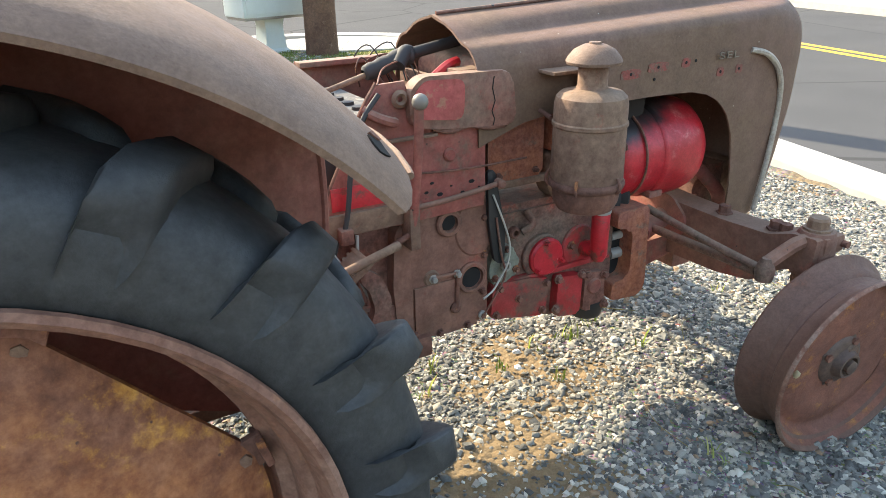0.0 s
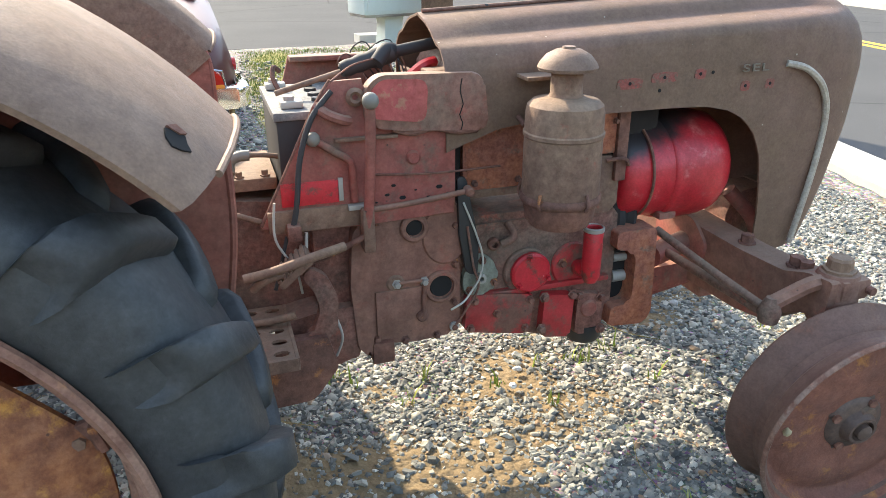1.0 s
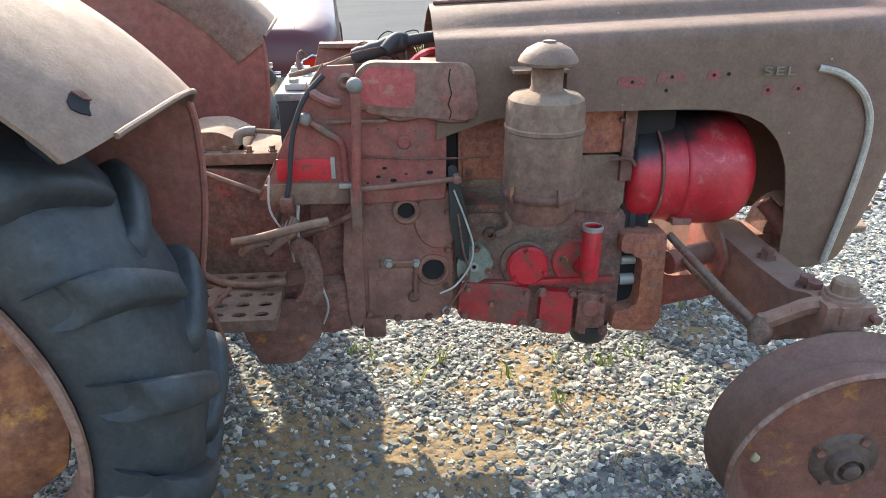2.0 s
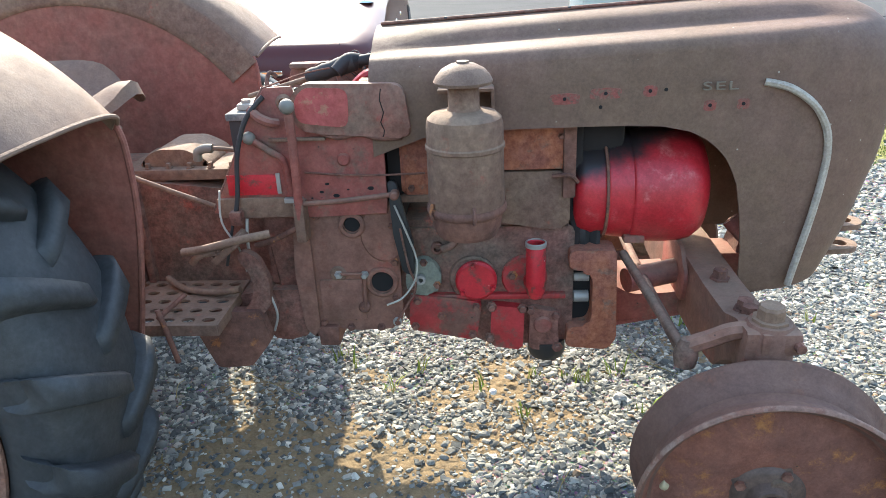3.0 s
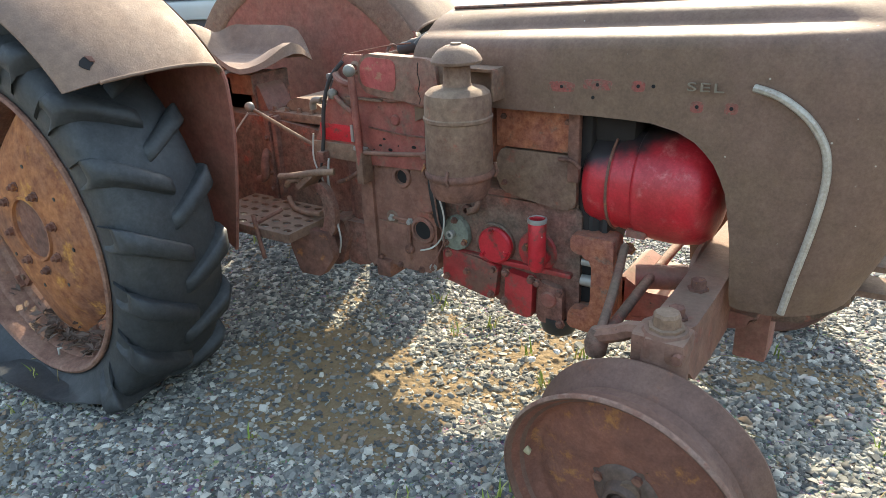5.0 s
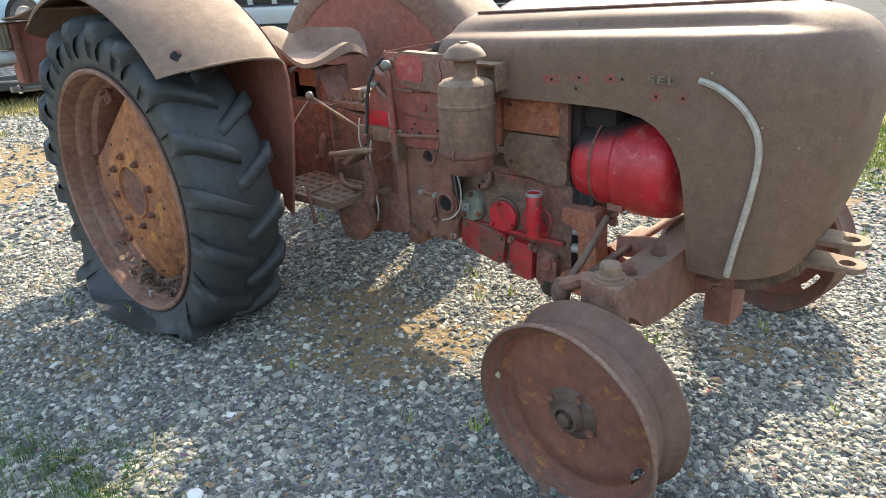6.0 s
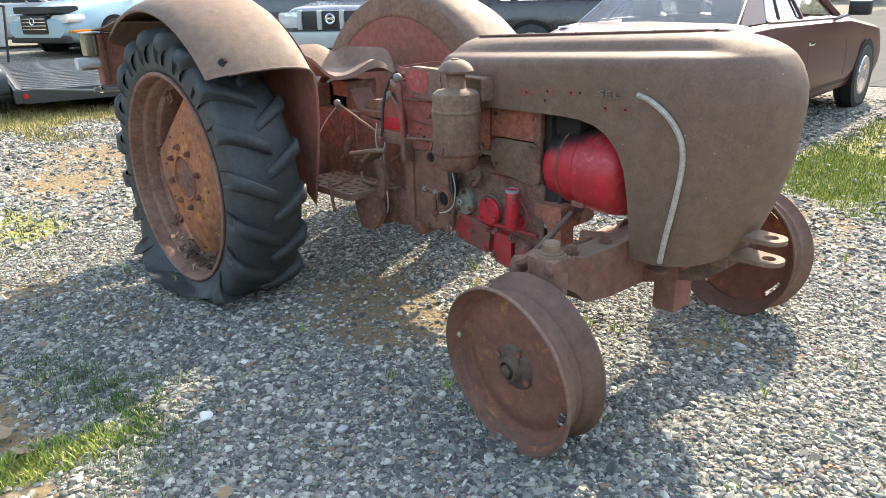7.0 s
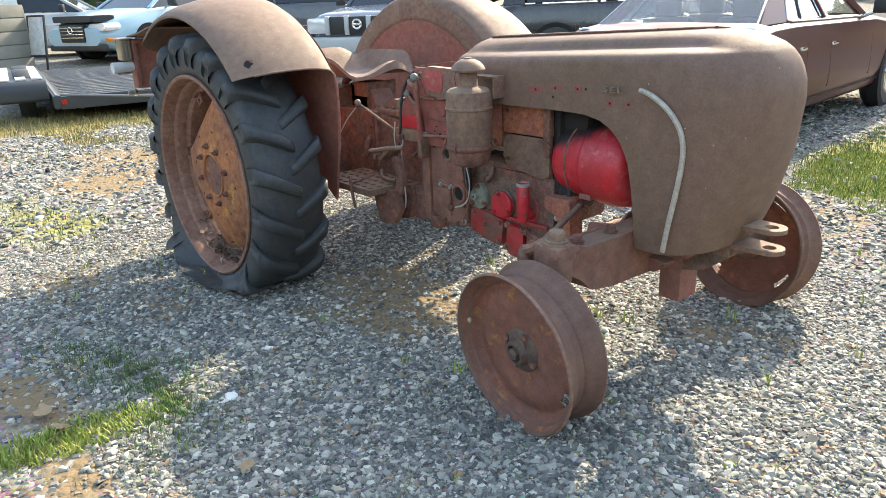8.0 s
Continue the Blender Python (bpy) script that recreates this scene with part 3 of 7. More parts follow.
def rear_wheel(side, cuts):
    hold = empty("rear_wheel", pose(-0.085, side * 0.680, 0.489))
    hold.parent = tractor
    turn = pose(0, 0, 0, -90 if side > 0 else 90, 0, 0)
    bm = wheel_mesh_tyre()
    seat_out = turn @ pose(0, 0, 0.014)
    bmesh.ops.transform(bm, matrix=seat_out, verts=bm.verts)
    part("tyre", sag(bm, 0.489, side), RUBBER, hold, "cracked black flat tyre with worn lugs", 60)
    for i in range(20):
        for k in (-1, 1):
            bm = lug_mesh(i, k)
            bmesh.ops.transform(bm, matrix=seat_out, verts=bm.verts)
            if sum(v.co.z for v in bm.verts) / len(bm.verts) > -0.50:
                part("lug", sag(bm, 0.489, side), RUBBER, hold, "", 75)
    rim = [(0.460, 0.158), (0.467, 0.166), (0.466, 0.174), (0.458, 0.178), (0.449, 0.172), (0.444, 0.158), (0.441, 0.148), (0.438, 0.118), (0.430, 0.112), (0.424, 0.102), (0.421, 0.062), (0.414, 0.055), (0.403, 0.048), (0.400, 0.036), (0.400, -0.04), (0.405, -0.05), (0.424, -0.062), (0.43, -0.10), (0.445, -0.13), (0.462, -0.15), (0.472, -0.148), (0.45, -0.12), (0.436, -0.09), (0.43, -0.058), (0.412, -0.046), (0.407, -0.03), (0.407, 0.03), (0.412, 0.044), (0.428, 0.056), (0.432, 0.10), (0.445, 0.115), (0.449, 0.15)]
    part("rim", lathe(bmesh.new(), rim, 72, turn, True), RIM_RUST, hold, "rusty pink-brown stepped steel rim", 30)
    prof = [(0.0, 0.0), (0.06, 0.0), (0.06, 0.100), (0.092, 0.100), (0.096, 0.118), (0.104, 0.120), (0.108, 0.112), (0.150, 0.111), (0.172, 0.108), (0.215, 0.104), (0.26, 0.096), (0.305, 0.086), (0.345, 0.074), (0.378, 0.062), (0.388, 0.056), (0.388, 0.046), (0.37, 0.05), (0.30, 0.074), (0.20, 0.09), (0.11, 0.095), (0.07, 0.05), (0.0, 0.04)]
    bm = bmesh.new()
    rings = []
    for i in range(96):
        a = 360 * i / 96
        edge = disc_edge(a, cuts)
        ring = []
        for r, h in prof:
            q = r if r < 0.2 else 0.2 + (r - 0.2) * (edge - 0.2) / 0.188
            ring.append(bm.verts.new((q * math.cos(radians(a)), q * math.sin(radians(a)), h + 0.0025 * noise.noise(Vector((q * 9 * math.cos(radians(a)), q * 9 * math.sin(radians(a)), 4 + side))))))
        rings.append(ring)
    for a, b in zip(rings, rings[1:] + rings[:1]):
        for j in range(len(prof) - 1):
            bm.faces.new((a[j], b[j], b[j + 1], a[j + 1]))
    bmesh.ops.remove_doubles(bm, verts=bm.verts, dist=1e-5)
    cap = lathe(bmesh.new(), [(0.096, 0.104), (0.094, 0.108), (0.03, 0.107), (0.0, 0.106)], 40, turn)
    bmesh.ops.transform(bm, matrix=turn, verts=bm.verts)
    disc = part("wheel_disc", bm, ORANGE, hold, "orange rusted dished wheel disc", 32)
    part("hub_cover", cap, RUST, disc, "brown rusted hub face inside a raised ring", 40)
    for i in range(8):
        a = 2 * math.pi * (i + 0.3) / 8
        bm = lathe(bmesh.new(), [(0, 0), (0.017, 0), (0.017, 0.004), (0.013, 0.005), (0.013, 0.016), (0.008, 0.018), (0.007, 0.026), (0, 0.026)], 6, turn @ pose(0.136 * math.cos(a), 0.136 * math.sin(a), 0.110))
        part("lug_nut", bm, RUST, disc, "", 20)
        a += 0.39
        # Bolt holes are black discs that paint the shade of the hole.
        bm = lathe(bmesh.new(), [(0, 0.0), (0.0065, 0.0), (0.0065, 0.0015), (0, 0.0016)], 10, turn @ pose(0.205 * math.cos(a), 0.205 * math.sin(a), 0.1055))
        part("bolt_hole", bm, BLACK, disc)
    for a in (16, 68, 118, 172, 222, 285):
        m = turn @ pose(0, 0, 0, 0, 0, a)
        foot = part("rim_clamp", box(bmesh.new(), 0.352, 0.404, -0.026, 0.026, 0.046, 0.058, 0.004, m), RUST, disc, "rusty rim clamp plate")
        part("clamp_arm", box(bmesh.new(), 0.392, 0.404, -0.022, 0.022, 0.030, 0.075, 0.003, m), RUST, foot)
        part("bolt", lathe(bmesh.new(), [(0, 0), (0.010, 0), (0.010, 0.009), (0, 0.011)], 6, m @ pose(0.370, 0, 0.057)), BROWN, foot, "", 20)


rear_wheel(-1, ((42, 0.350), (128, 0.285), (-50, 0.33), (-138, 0.33)))
rear_wheel(1, ((10.5, 0.277), (100, 0.365), (190, 0.37), (-80, 0.365)))


def front_wheel(side, m, slots):
    hold = empty("front_wheel", m)
    hold.parent = tractor
    turn = pose(0, 0, 0, -90 if side > 0 else 90, 0, 0)
    rim = [(0.258, -0.004), (0.2565, 0.003), (0.252, 0.005), (0.247, 0.001), (0.243, -0.010), (0.234, -0.020), (0.226, -0.026), (0.221, -0.045), (0.211, -0.054), (0.209, -0.082), (0.221, -0.092), (0.226, -0.112), (0.234, -0.119), (0.243, -0.128), (0.251, -0.143), (0.2565, -0.142), (0.258, -0.136), (0.252, -0.128), (0.243, -0.116), (0.236, -0.108), (0.233, -0.090), (0.224, -0.082), (0.222, -0.058), (0.233, -0.049), (0.236, -0.030), (0.243, -0.022), (0.251, -0.010)]
    bm = lathe(bmesh.new(), rim, 72, turn, True)
    for v in bm.verts:
        r = math.hypot(v.co.x, v.co.z)
        if r > 0.245:
            v.co *= 1 + 0.010 * noise.noise(v.co * 9 + Vector((side, 0, 0)))
    ri = part("rim", bm, FRONT_RIM, hold, "bare brown front rim without tyre, its flange bent", 40)
    bm = lathe(bmesh.new(), [(0.2528, 0.0056), (0.2568, 0.0036), (0.2586, -0.0020), (0.2582, -0.0036), (0.2565, -0.0010), (0.2540, 0.0026)], 72, turn, True)
    for v in bm.verts:
        v.co *= 1 + 0.010 * noise.noise(v.co * 9 + Vector((side, 0, 0)))
    part("worn_edge", bm, WORN_EDGE, ri, "bare worn steel edge of the flange", 60)
    disc = [(0.2475, -0.0015), (0.2412, -0.0115), (0.2322, -0.0218), (0.2242, -0.0278), (0.2192, -0.046), (0.2095, -0.0545), (0.202, -0.055), (0.19, -0.048), (0.16, -0.040), (0.12, -0.040), (0.085, -0.046), (0.06, -0.048), (0.0, -0.048), (0.0, -0.06), (0.12, -0.052), (0.16, -0.052), (0.212, -0.066)]
    bm = lathe(bmesh.new(), disc, 90, turn)
    gone = []
    for f in bm.faces:
        c = f.calc_center_median()
        a = math.degrees(math.atan2(c.z, c.x))
        if 0.178 < math.hypot(c.x, c.z) < 0.2088 and any(abs(a - at) < half for at, half in slots):
            gone.append(f)
    bmesh.ops.delete(bm, geom=gone, context="FACES")
    part("wheel_disc", bm, FRONT_RUST, hold, "pitted red-brown dished wheel disc", 40)
    hub = [(0.072, -0.048), (0.068, -0.042), (0.056, -0.038), (0.044, -0.034), (0.038, -0.020), (0.034, -0.014), (0.027, -0.014), (0.025, -0.026), (0.019, -0.028), (0.018, -0.008), (0.010, -0.004), (0.0, -0.004)]
    part("hub", lathe(bmesh.new(), hub, 28, turn), GREASE, hold, "greasy dark open wheel hub", 40)
    part("hub_plate", box(bmesh.new(), -0.058, 0.058, -0.058, 0.058, -0.056, -0.0445, 0.0055, turn @ pose(0, 0, 0, 0, 0, 20)), GREASE, hold, "square greasy hub plate", 30)
    for k in range(4):
        a = radians(65 + 90 * k)
        part("hub_bolt", lathe(bmesh.new(), [(0, 0), (0.011, 0), (0.011, 0.008), (0, 0.009)], 6, turn @ pose(0.062 * math.cos(a), 0.062 * math.sin(a), -0.041)), RUST, hold, "", 20)
    back = [(0.07, -0.056), (0.065, -0.12), (0.04, -0.16), (0.0, -0.16)]
    part("brake_hub", lathe(bmesh.new(), back, 24, turn), GRIME, hold)


front_wheel(-1, pose(1.783, -0.732, 0.221, 4.6, 0, -5.6), ((-30, 8),))
front_wheel(1, pose(1.82, 0.735, 0.228, -4.6, 0, -5.6), ((-40, 11), (-140, 10), (60, 10)))


def solid(name, outline, y0, y1, mat, label="", bevel=0.008, parent=None, smooth=35):
    return part(name, prism(bmesh.new(), outline, y0, y1, "y", bevel), mat, parent or tractor, label, smooth)


# gearbox, clutch housing and engine
GREYGREEN = worn("grey_green_paint", (0.20, 0.20, 0.15), (0.16, 0.17, 0.13), (0.10, 0.08, 0.06), 0.6, 9, 0.7)
FADED = worn("faded_orange_red", (0.36, 0.115, 0.055), (0.26, 0.085, 0.055), (0.18, 0.11, 0.075), 0.53, 8, 0.8, grain=130, relief=0.4, mottle=0.9, soft=0.16, dust=0.3)
OLD_PATCH = worn("old_red_patch", (0.26, 0.06, 0.045), (0.20, 0.07, 0.05), (0.15, 0.09, 0.06), 0.5, 30, 0.75)
LETTER = plain("dull_letter_metal", (0.20, 0.165, 0.125), 0.45, 0.4)
PINK_RED = worn("flare_tinted_faded_red", (0.42, 0.08, 0.07), (0.33, 0.07, 0.055), (0.38, 0.16, 0.10), 0.55, 9, 0.6)
# Near-black: painted shade for holes and recesses, also the colour of dark joints.
DARK = plain("hollow_shade_and_joint_black", (0.012, 0.010, 0.009), 0.9)
WIRE_WHITE = plain("white_wire", (0.42, 0.40, 0.34), 0.5)
PALE = plain("pale_aluminium", (0.36, 0.34, 0.30), 0.5, 0.3)
COWL = worn("dusty_cowl_red", (0.24, 0.105, 0.072), (0.19, 0.115, 0.078), (0.33, 0.085, 0.06), 0.55, 6, 0.75, grain=120, soft=0.2, dust=0.4, mottle=0.6)
# Soot near the blower, and painted shade for gaps behind and under parts.
SOOT_SHADE = plain("soot_and_shade_black", (0.028, 0.022, 0.020), 0.95)
DUSTY_BLACK = plain("dusty_black_rubber", (0.035, 0.033, 0.032), 0.7)


def disc(bm, x, y, z, r, depth, segs=28, flat=1.0, hole=0.0, bevel=0.004):
    """A round boss on the right flank that stands out towards -y."""
    prof = [(hole, 0), (r, 0), (r, depth - bevel), (r - bevel, depth), (hole, depth)]
    if hole:
        prof = [(hole, -0.03)] + prof[1:] + [(hole, -0.03)]
    m = Matrix.Translation((x, y, z)) @ Matrix.Diagonal((1, 1, flat, 1)) @ pose(0, 0, 0, 90, 0, 0)
    return lathe(bm, prof, segs, m)


def bolt(x, y, z, parent, mat=None, r=0.009, axis=90):
    bm = lathe(bmesh.new(), [(0, 0), (r * 1.5, 0), (r * 1.5, 0.003), (r, 0.003), (r, 0.012), (r * 0.8, 0.014), (0, 0.014)], 6, Matrix.Translation((x, y, z)) @ pose(0, 0, 0, axis, 0, 0))
    return part("bolt", bm, mat or GRIME, parent, smooth=20)


def rodpart(name, pts, r, mat, parent=None, label="", segs=8):
    return part(name, tube(bmesh.new(), pts, r, segs, 5), mat, parent or tractor, label, 60)


def knob(x, y, z, r, parent, label="grey ball knob"):
    bm = bmesh.new()
    bmesh.ops.create_uvsphere(bm, u_segments=16, v_segments=10, radius=r, matrix=Matrix.Translation((x, y, z)))
    return part("knob", bm, KNOB, parent, label, 60)


gearbox = solid("gearbox", rounded([(-0.22, 0.40), (0.10, 0.36), (0.66, 0.40), (0.70, 0.46), (0.70, 0.66), (0.62, 0.70), (0.30, 0.735), (-0.22, 0.74)], 0.03), -0.13, 0.13, GRIME, "oily red gearbox casting", 0.025)
part("flange", box(bmesh.new(), 0.30, 0.325, -0.15, 0.15, 0.40, 0.745, 0.006), GRIME, gearbox)
part("flange", box(bmesh.new(), 0.335, 0.355, -0.15, 0.15, 0.40, 0.745, 0.006), GRIME, gearbox)
part("top_cover", box(bmesh.new(), 0.30, 0.62, -0.12, 0.12, 0.725, 0.755, 0.008), BROWN, gearbox, "dusty brown gearbox top cover")
bm = bmesh.new()
prism(bm, rounded([(0.34, 0.75), (0.54, 0.75), (0.52, 0.775), (0.47, 0.80), (0.40, 0.80), (0.37, 0.785)], 0.015), -0.09, 0.08, "y", 0.02)
part("shift_tower", bm, BROWN, gearbox, "dusty shift tower casting")
for k in range(6):
    bolt(0.32 + 0.055 * k, -0.105, 0.755, gearbox, BROWN, 0.007, 0)
for k in range(5):
    bolt(0.312, -0.152, 0.43 + 0.06 * k, gearbox, RUST, 0.008, 90)
part("axle_tube", rod(bmesh.new(), (-0.09, -0.62, 0.48), (-0.09, 0.62, 0.48), 0.085, 0.085, 24), GRIME, gearbox, "oily rear axle housing")
part("axle_bell", lathe(bmesh.new(), [(0.15, 0.0), (0.15, 0.03), (0.12, 0.08), (0.09, 0.2), (0.085, 0.3)], 28, Matrix.Translation((-0.09, -0.12, 0.48)) @ pose(0, 0, 0, 90, 0, 0)), GRIME, gearbox)
part("lift_housing", box(bmesh.new(), -0.30, 0.02, -0.14, 0.14, 0.72, 0.83, 0.02), BROWN, gearbox, "brown hydraulic lift housing")
rodpart("pipe", [(0.30, -0.15, 0.62), (0.33, -0.19, 0.60), (0.33, -0.2, 0.55), (0.29, -0.19, 0.53)], 0.014, RUST, gearbox)

clutch = solid("clutch_housing", rounded([(0.785, 0.34), (0.90, 0.325), (1.005, 0.33), (1.02, 0.36), (1.02, 0.645), (0.97, 0.665), (0.80, 0.665), (0.785, 0.62)], 0.02), -0.192, 0.075, HOUSING, "dirt-caked brown clutch housing with red traces", 0.018)
bm = bmesh.new()
prism(bm, rounded([(0.762, 0.34), (0.788, 0.31), (0.80, 0.32), (0.80, 0.64), (0.788, 0.665), (0.762, 0.63), (0.752, 0.5)], 0.012), -0.205, 0.15, "y", 0.012)
part("flange", bm, HOUSING, clutch, "brown ribbed bell flange")
part("foot", box(bmesh.new(), 0.795, 0.85, -0.21, -0.12, 0.288, 0.345, 0.008), RUST, clutch)
# Each ring is closed by a black disc that paints the shade inside.
part("inspection_ring", disc(bmesh.new(), 0.972, -0.185, 0.466, 0.042, 0.016, 28, 1.0, 0.031), HOUSING, clutch, "open round inspection port")
part("port_shade", disc(bmesh.new(), 0.972, -0.185, 0.466, 0.0305, 0.0085), DARK, clutch)
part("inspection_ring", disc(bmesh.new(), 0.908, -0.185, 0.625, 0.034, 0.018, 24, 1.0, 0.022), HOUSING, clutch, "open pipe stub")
part("port_shade", disc(bmesh.new(), 0.908, -0.185, 0.625, 0.0215, 0.0095), DARK, clutch)
part("starter_bulge", disc(bmesh.new(), 0.985, -0.15, 0.60, 0.06, 0.046, 24, 1.3), HOUSING, clutch)
part("boss", disc(bmesh.new(), 0.86, -0.185, 0.49, 0.022, 0.012), BROWN, clutch)
bolt(0.862, -0.196, 0.49, clutch, PALE, 0.008)
bolt(0.929, -0.196, 0.488, clutch, PALE, 0.008)
rodpart("link_rod", [(0.862, -0.198, 0.492), (0.929, -0.198, 0.49)], 0.0045, HOUSING, clutch)
rodpart("link_rod", [(0.929, -0.202, 0.485), (0.926, -0.202, 0.44), (0.925, -0.204, 0.40)], 0.006, RUST, clutch)
part("boss", disc(bmesh.new(), 0.922, -0.19, 0.398, 0.015, 0.018), RUST, clutch)
part("cover_plate", box(bmesh.new(), 0.81, 0.925, -0.199, -0.185, 0.36, 0.475, 0.004), HOUSING, clutch, "faded red-brown cover plate")
for x, z in ((0.81, 0.35), (0.88, 0.335), (0.96, 0.335), (1.005, 0.35), (1.005, 0.42), (1.008, 0.52), (1.006, 0.62), (0.82, 0.65)):
    bolt(x, -0.19, z, clutch, RUST, 0.008)
bm = bmesh.new()
disc(bm, 1.004, -0.196, 0.352, 0.012, 0.005, 16, 1.0, 0.006, 0.002)
part("eyelet", bm, PALE, clutch, "pale cable eyelet")

engine = solid("crankcase", rounded([(1.02, 0.335), (1.16, 0.305), (1.24, 0.27), (1.44, 0.262), (1.46, 0.30), (1.46, 0.60), (1.02, 0.60)], 0.018), -0.165, 0.0, GRIME, "oily engine crankcase", 0.015)
solid("upper_crankcase", rounded([(1.02, 0.42), (1.46, 0.40), (1.46, 0.60), (1.02, 0.60)], 0.02), -0.01, 0.14, GRIME, "oily upper crankcase", 0.012, engine)
solid("side_cover", rounded([(1.035, 0.325), (1.21, 0.29), (1.225, 0.40), (1.15, 0.415), (1.04, 0.425)], 0.015), -0.19, -0.15, GRIMY_RED, "chipped bright red crankcase cover with grime", 0.008, engine)
for x, z in ((1.05, 0.335), (1.12, 0.365), (1.20, 0.31), (1.21, 0.39), (1.06, 0.41)):
    bolt(x, -0.19, z, engine, RUST, 0.008)
bm = bmesh.new()
prism(bm, rounded([(1.035, 0.43), (1.055, 0.415), (1.10, 0.42), (1.125, 0.45), (1.12, 0.50), (1.085, 0.53), (1.045, 0.515), (1.03, 0.47)], 0.02), -0.185, -0.15, "y", 0.014)
part("blank_cover", bm, GREYGREEN, engine, "grey-green irregular blank cover")
bolt(1.048, -0.185, 0.44, engine, RUST, 0.007)
bolt(1.112, -0.185, 0.452, engine, RUST, 0.007)
bolt(1.08, -0.185, 0.515, engine, RUST, 0.007)
part("cover_ring", disc(bmesh.new(), 1.205, -0.15, 0.462, 0.062, 0.028, 36), GRIME, engine)
rc = part("round_cover", disc(bmesh.new(), 1.212, -0.165, 0.462, 0.053, 0.028, 40, 1.0, 0.0, 0.006), BRIGHT_RED, engine, "chipped bright red round cover")
for k in range(3):
    a = radians(100 + 120 * k)
    bolt(1.212 + 0.045 * math.cos(a), -0.193, 0.462 + 0.045 * math.sin(a), rc, BRIGHT_RED, 0.006)
part("filler_flange", disc(bmesh.new(), 1.335, -0.15, 0.462, 0.058, 0.022, 32, 1.05), GRIMY_RED, engine, "red round filler flange")
bolt(1.305, -0.172, 0.47, engine, RUST, 0.009)
bm = bmesh.new()
lathe(bm, [(0.0, 0.43), (0.016, 0.432), (0.024, 0.45), (0.0245, 0.575), (0.022, 0.579), (0.019, 0.576), (0.018, 0.55), (0.0, 0.55)], 24, Matrix.Translation((1.360, -0.222, 0)))
fill = part("oil_filler", bm, BRIGHT_RED, engine, "glossy red oil filler tube")
part("filler_collar", lathe(bmesh.new(), [(0.0255, 0.57), (0.0262, 0.572), (0.0262, 0.580), (0.022, 0.582), (0.021, 0.575)], 24, Matrix.Translation((1.360, -0.222, 0))), PALE, fill)
part("filler_neck", rod(bmesh.new(), (1.352, -0.15, 0.45), (1.358, -0.215, 0.46), 0.024, 0.022, 16), BRIGHT_RED, engine)
solid("pump_body", rounded([(1.245, 0.275), (1.33, 0.262), (1.335, 0.385), (1.25, 0.395)], 0.012), -0.195, -0.12, GRIMY_RED, "grimy red pump body", 0.01, engine)
solid("pump_body", rounded([(1.345, 0.262), (1.425, 0.255), (1.42, 0.37), (1.35, 0.385)], 0.012), -0.19, -0.12, GRIME, "grimy pump body with red traces", 0.01, engine)
part("pump_cap", disc(bmesh.new(), 1.382, -0.185, 0.335, 0.024, 0.012), REDDISH, engine)
part("drain_cup", lathe(bmesh.new(), [(0, 0.225), (0.045, 0.227), (0.05, 0.24), (0.05, 0.275), (0, 0.275)], 24, Matrix.Translation((1.395, -0.145, 0))), BLACK, engine, "black oily drain cup")
for x, z in ((1.25, 0.39), (1.33, 0.385), (1.35, 0.38), (1.415, 0.365), (1.245, 0.30), (1.42, 0.27)):
    bolt(x, -0.192, z, engine, GRIME, 0.010)
part("rib", box(bmesh.new(), 1.04, 1.44, -0.182, -0.15, 0.405, 0.42, 0.004), GRIMY_RED, engine)
part("boss", disc(bmesh.new(), 1.115, -0.16, 0.548, 0.016, 0.02, 20, 1.0, 0.008), RUST, engine)
rodpart("oil_stain_pipe", [(1.15, -0.17, 0.60), (1.16, -0.19, 0.57), (1.13, -0.185, 0.55)], 0.010, GRIME, engine)
part("rocker_base", box(bmesh.new(), 1.03, 1.46, -0.155, 0.155, 0.575, 0.62, 0.01), GRIME, engine)

shroud = solid("cylinder_shroud", rounded([(1.035, 0.69), (1.20, 0.69), (1.20, 0.87), (1.035, 0.87)], 0.012), -0.168, 0.168, FADED, "rusty orange-red cooling air shroud", 0.012)
part("rib", box(bmesh.new(), 1.03, 1.24, -0.175, -0.15, 0.672, 0.69, 0.004), BROWN, shroud, "brown rusty lip")
part("shroud_panel", box(bmesh.new(), 1.215, 1.445, -0.178, -0.12, 0.748, 0.87, 0.008), FADED, shroud, "orange-red faded sheet panel")
bm = bmesh.new()
prism(bm, rounded([(1.215, 0.625), (1.40, 0.595), (1.445, 0.60), (1.445, 0.744), (1.215, 0.744)], 0.03), -0.176, -0.12, "y", 0.012)
part("shroud_panel", bm, BROWN, shroud, "dusty brown lower sheet panel")
part("hinge", box(bmesh.new(), 1.425, 1.455, -0.19, -0.17, 0.68, 0.86, 0.004), RUST, shroud)
part("latch", tube(bmesh.new(), [(1.40, -0.185, 0.735), (1.44, -0.2, 0.74), (1.46, -0.19, 0.72)], 0.005), RUST, shroud)
for x, z in ((1.06, 0.84), (1.06, 0.71), (1.17, 0.71), (1.24, 0.83), (1.42, 0.83), (1.24, 0.65)):
    bolt(x, -0.176, z, shroud, RUST, 0.006)


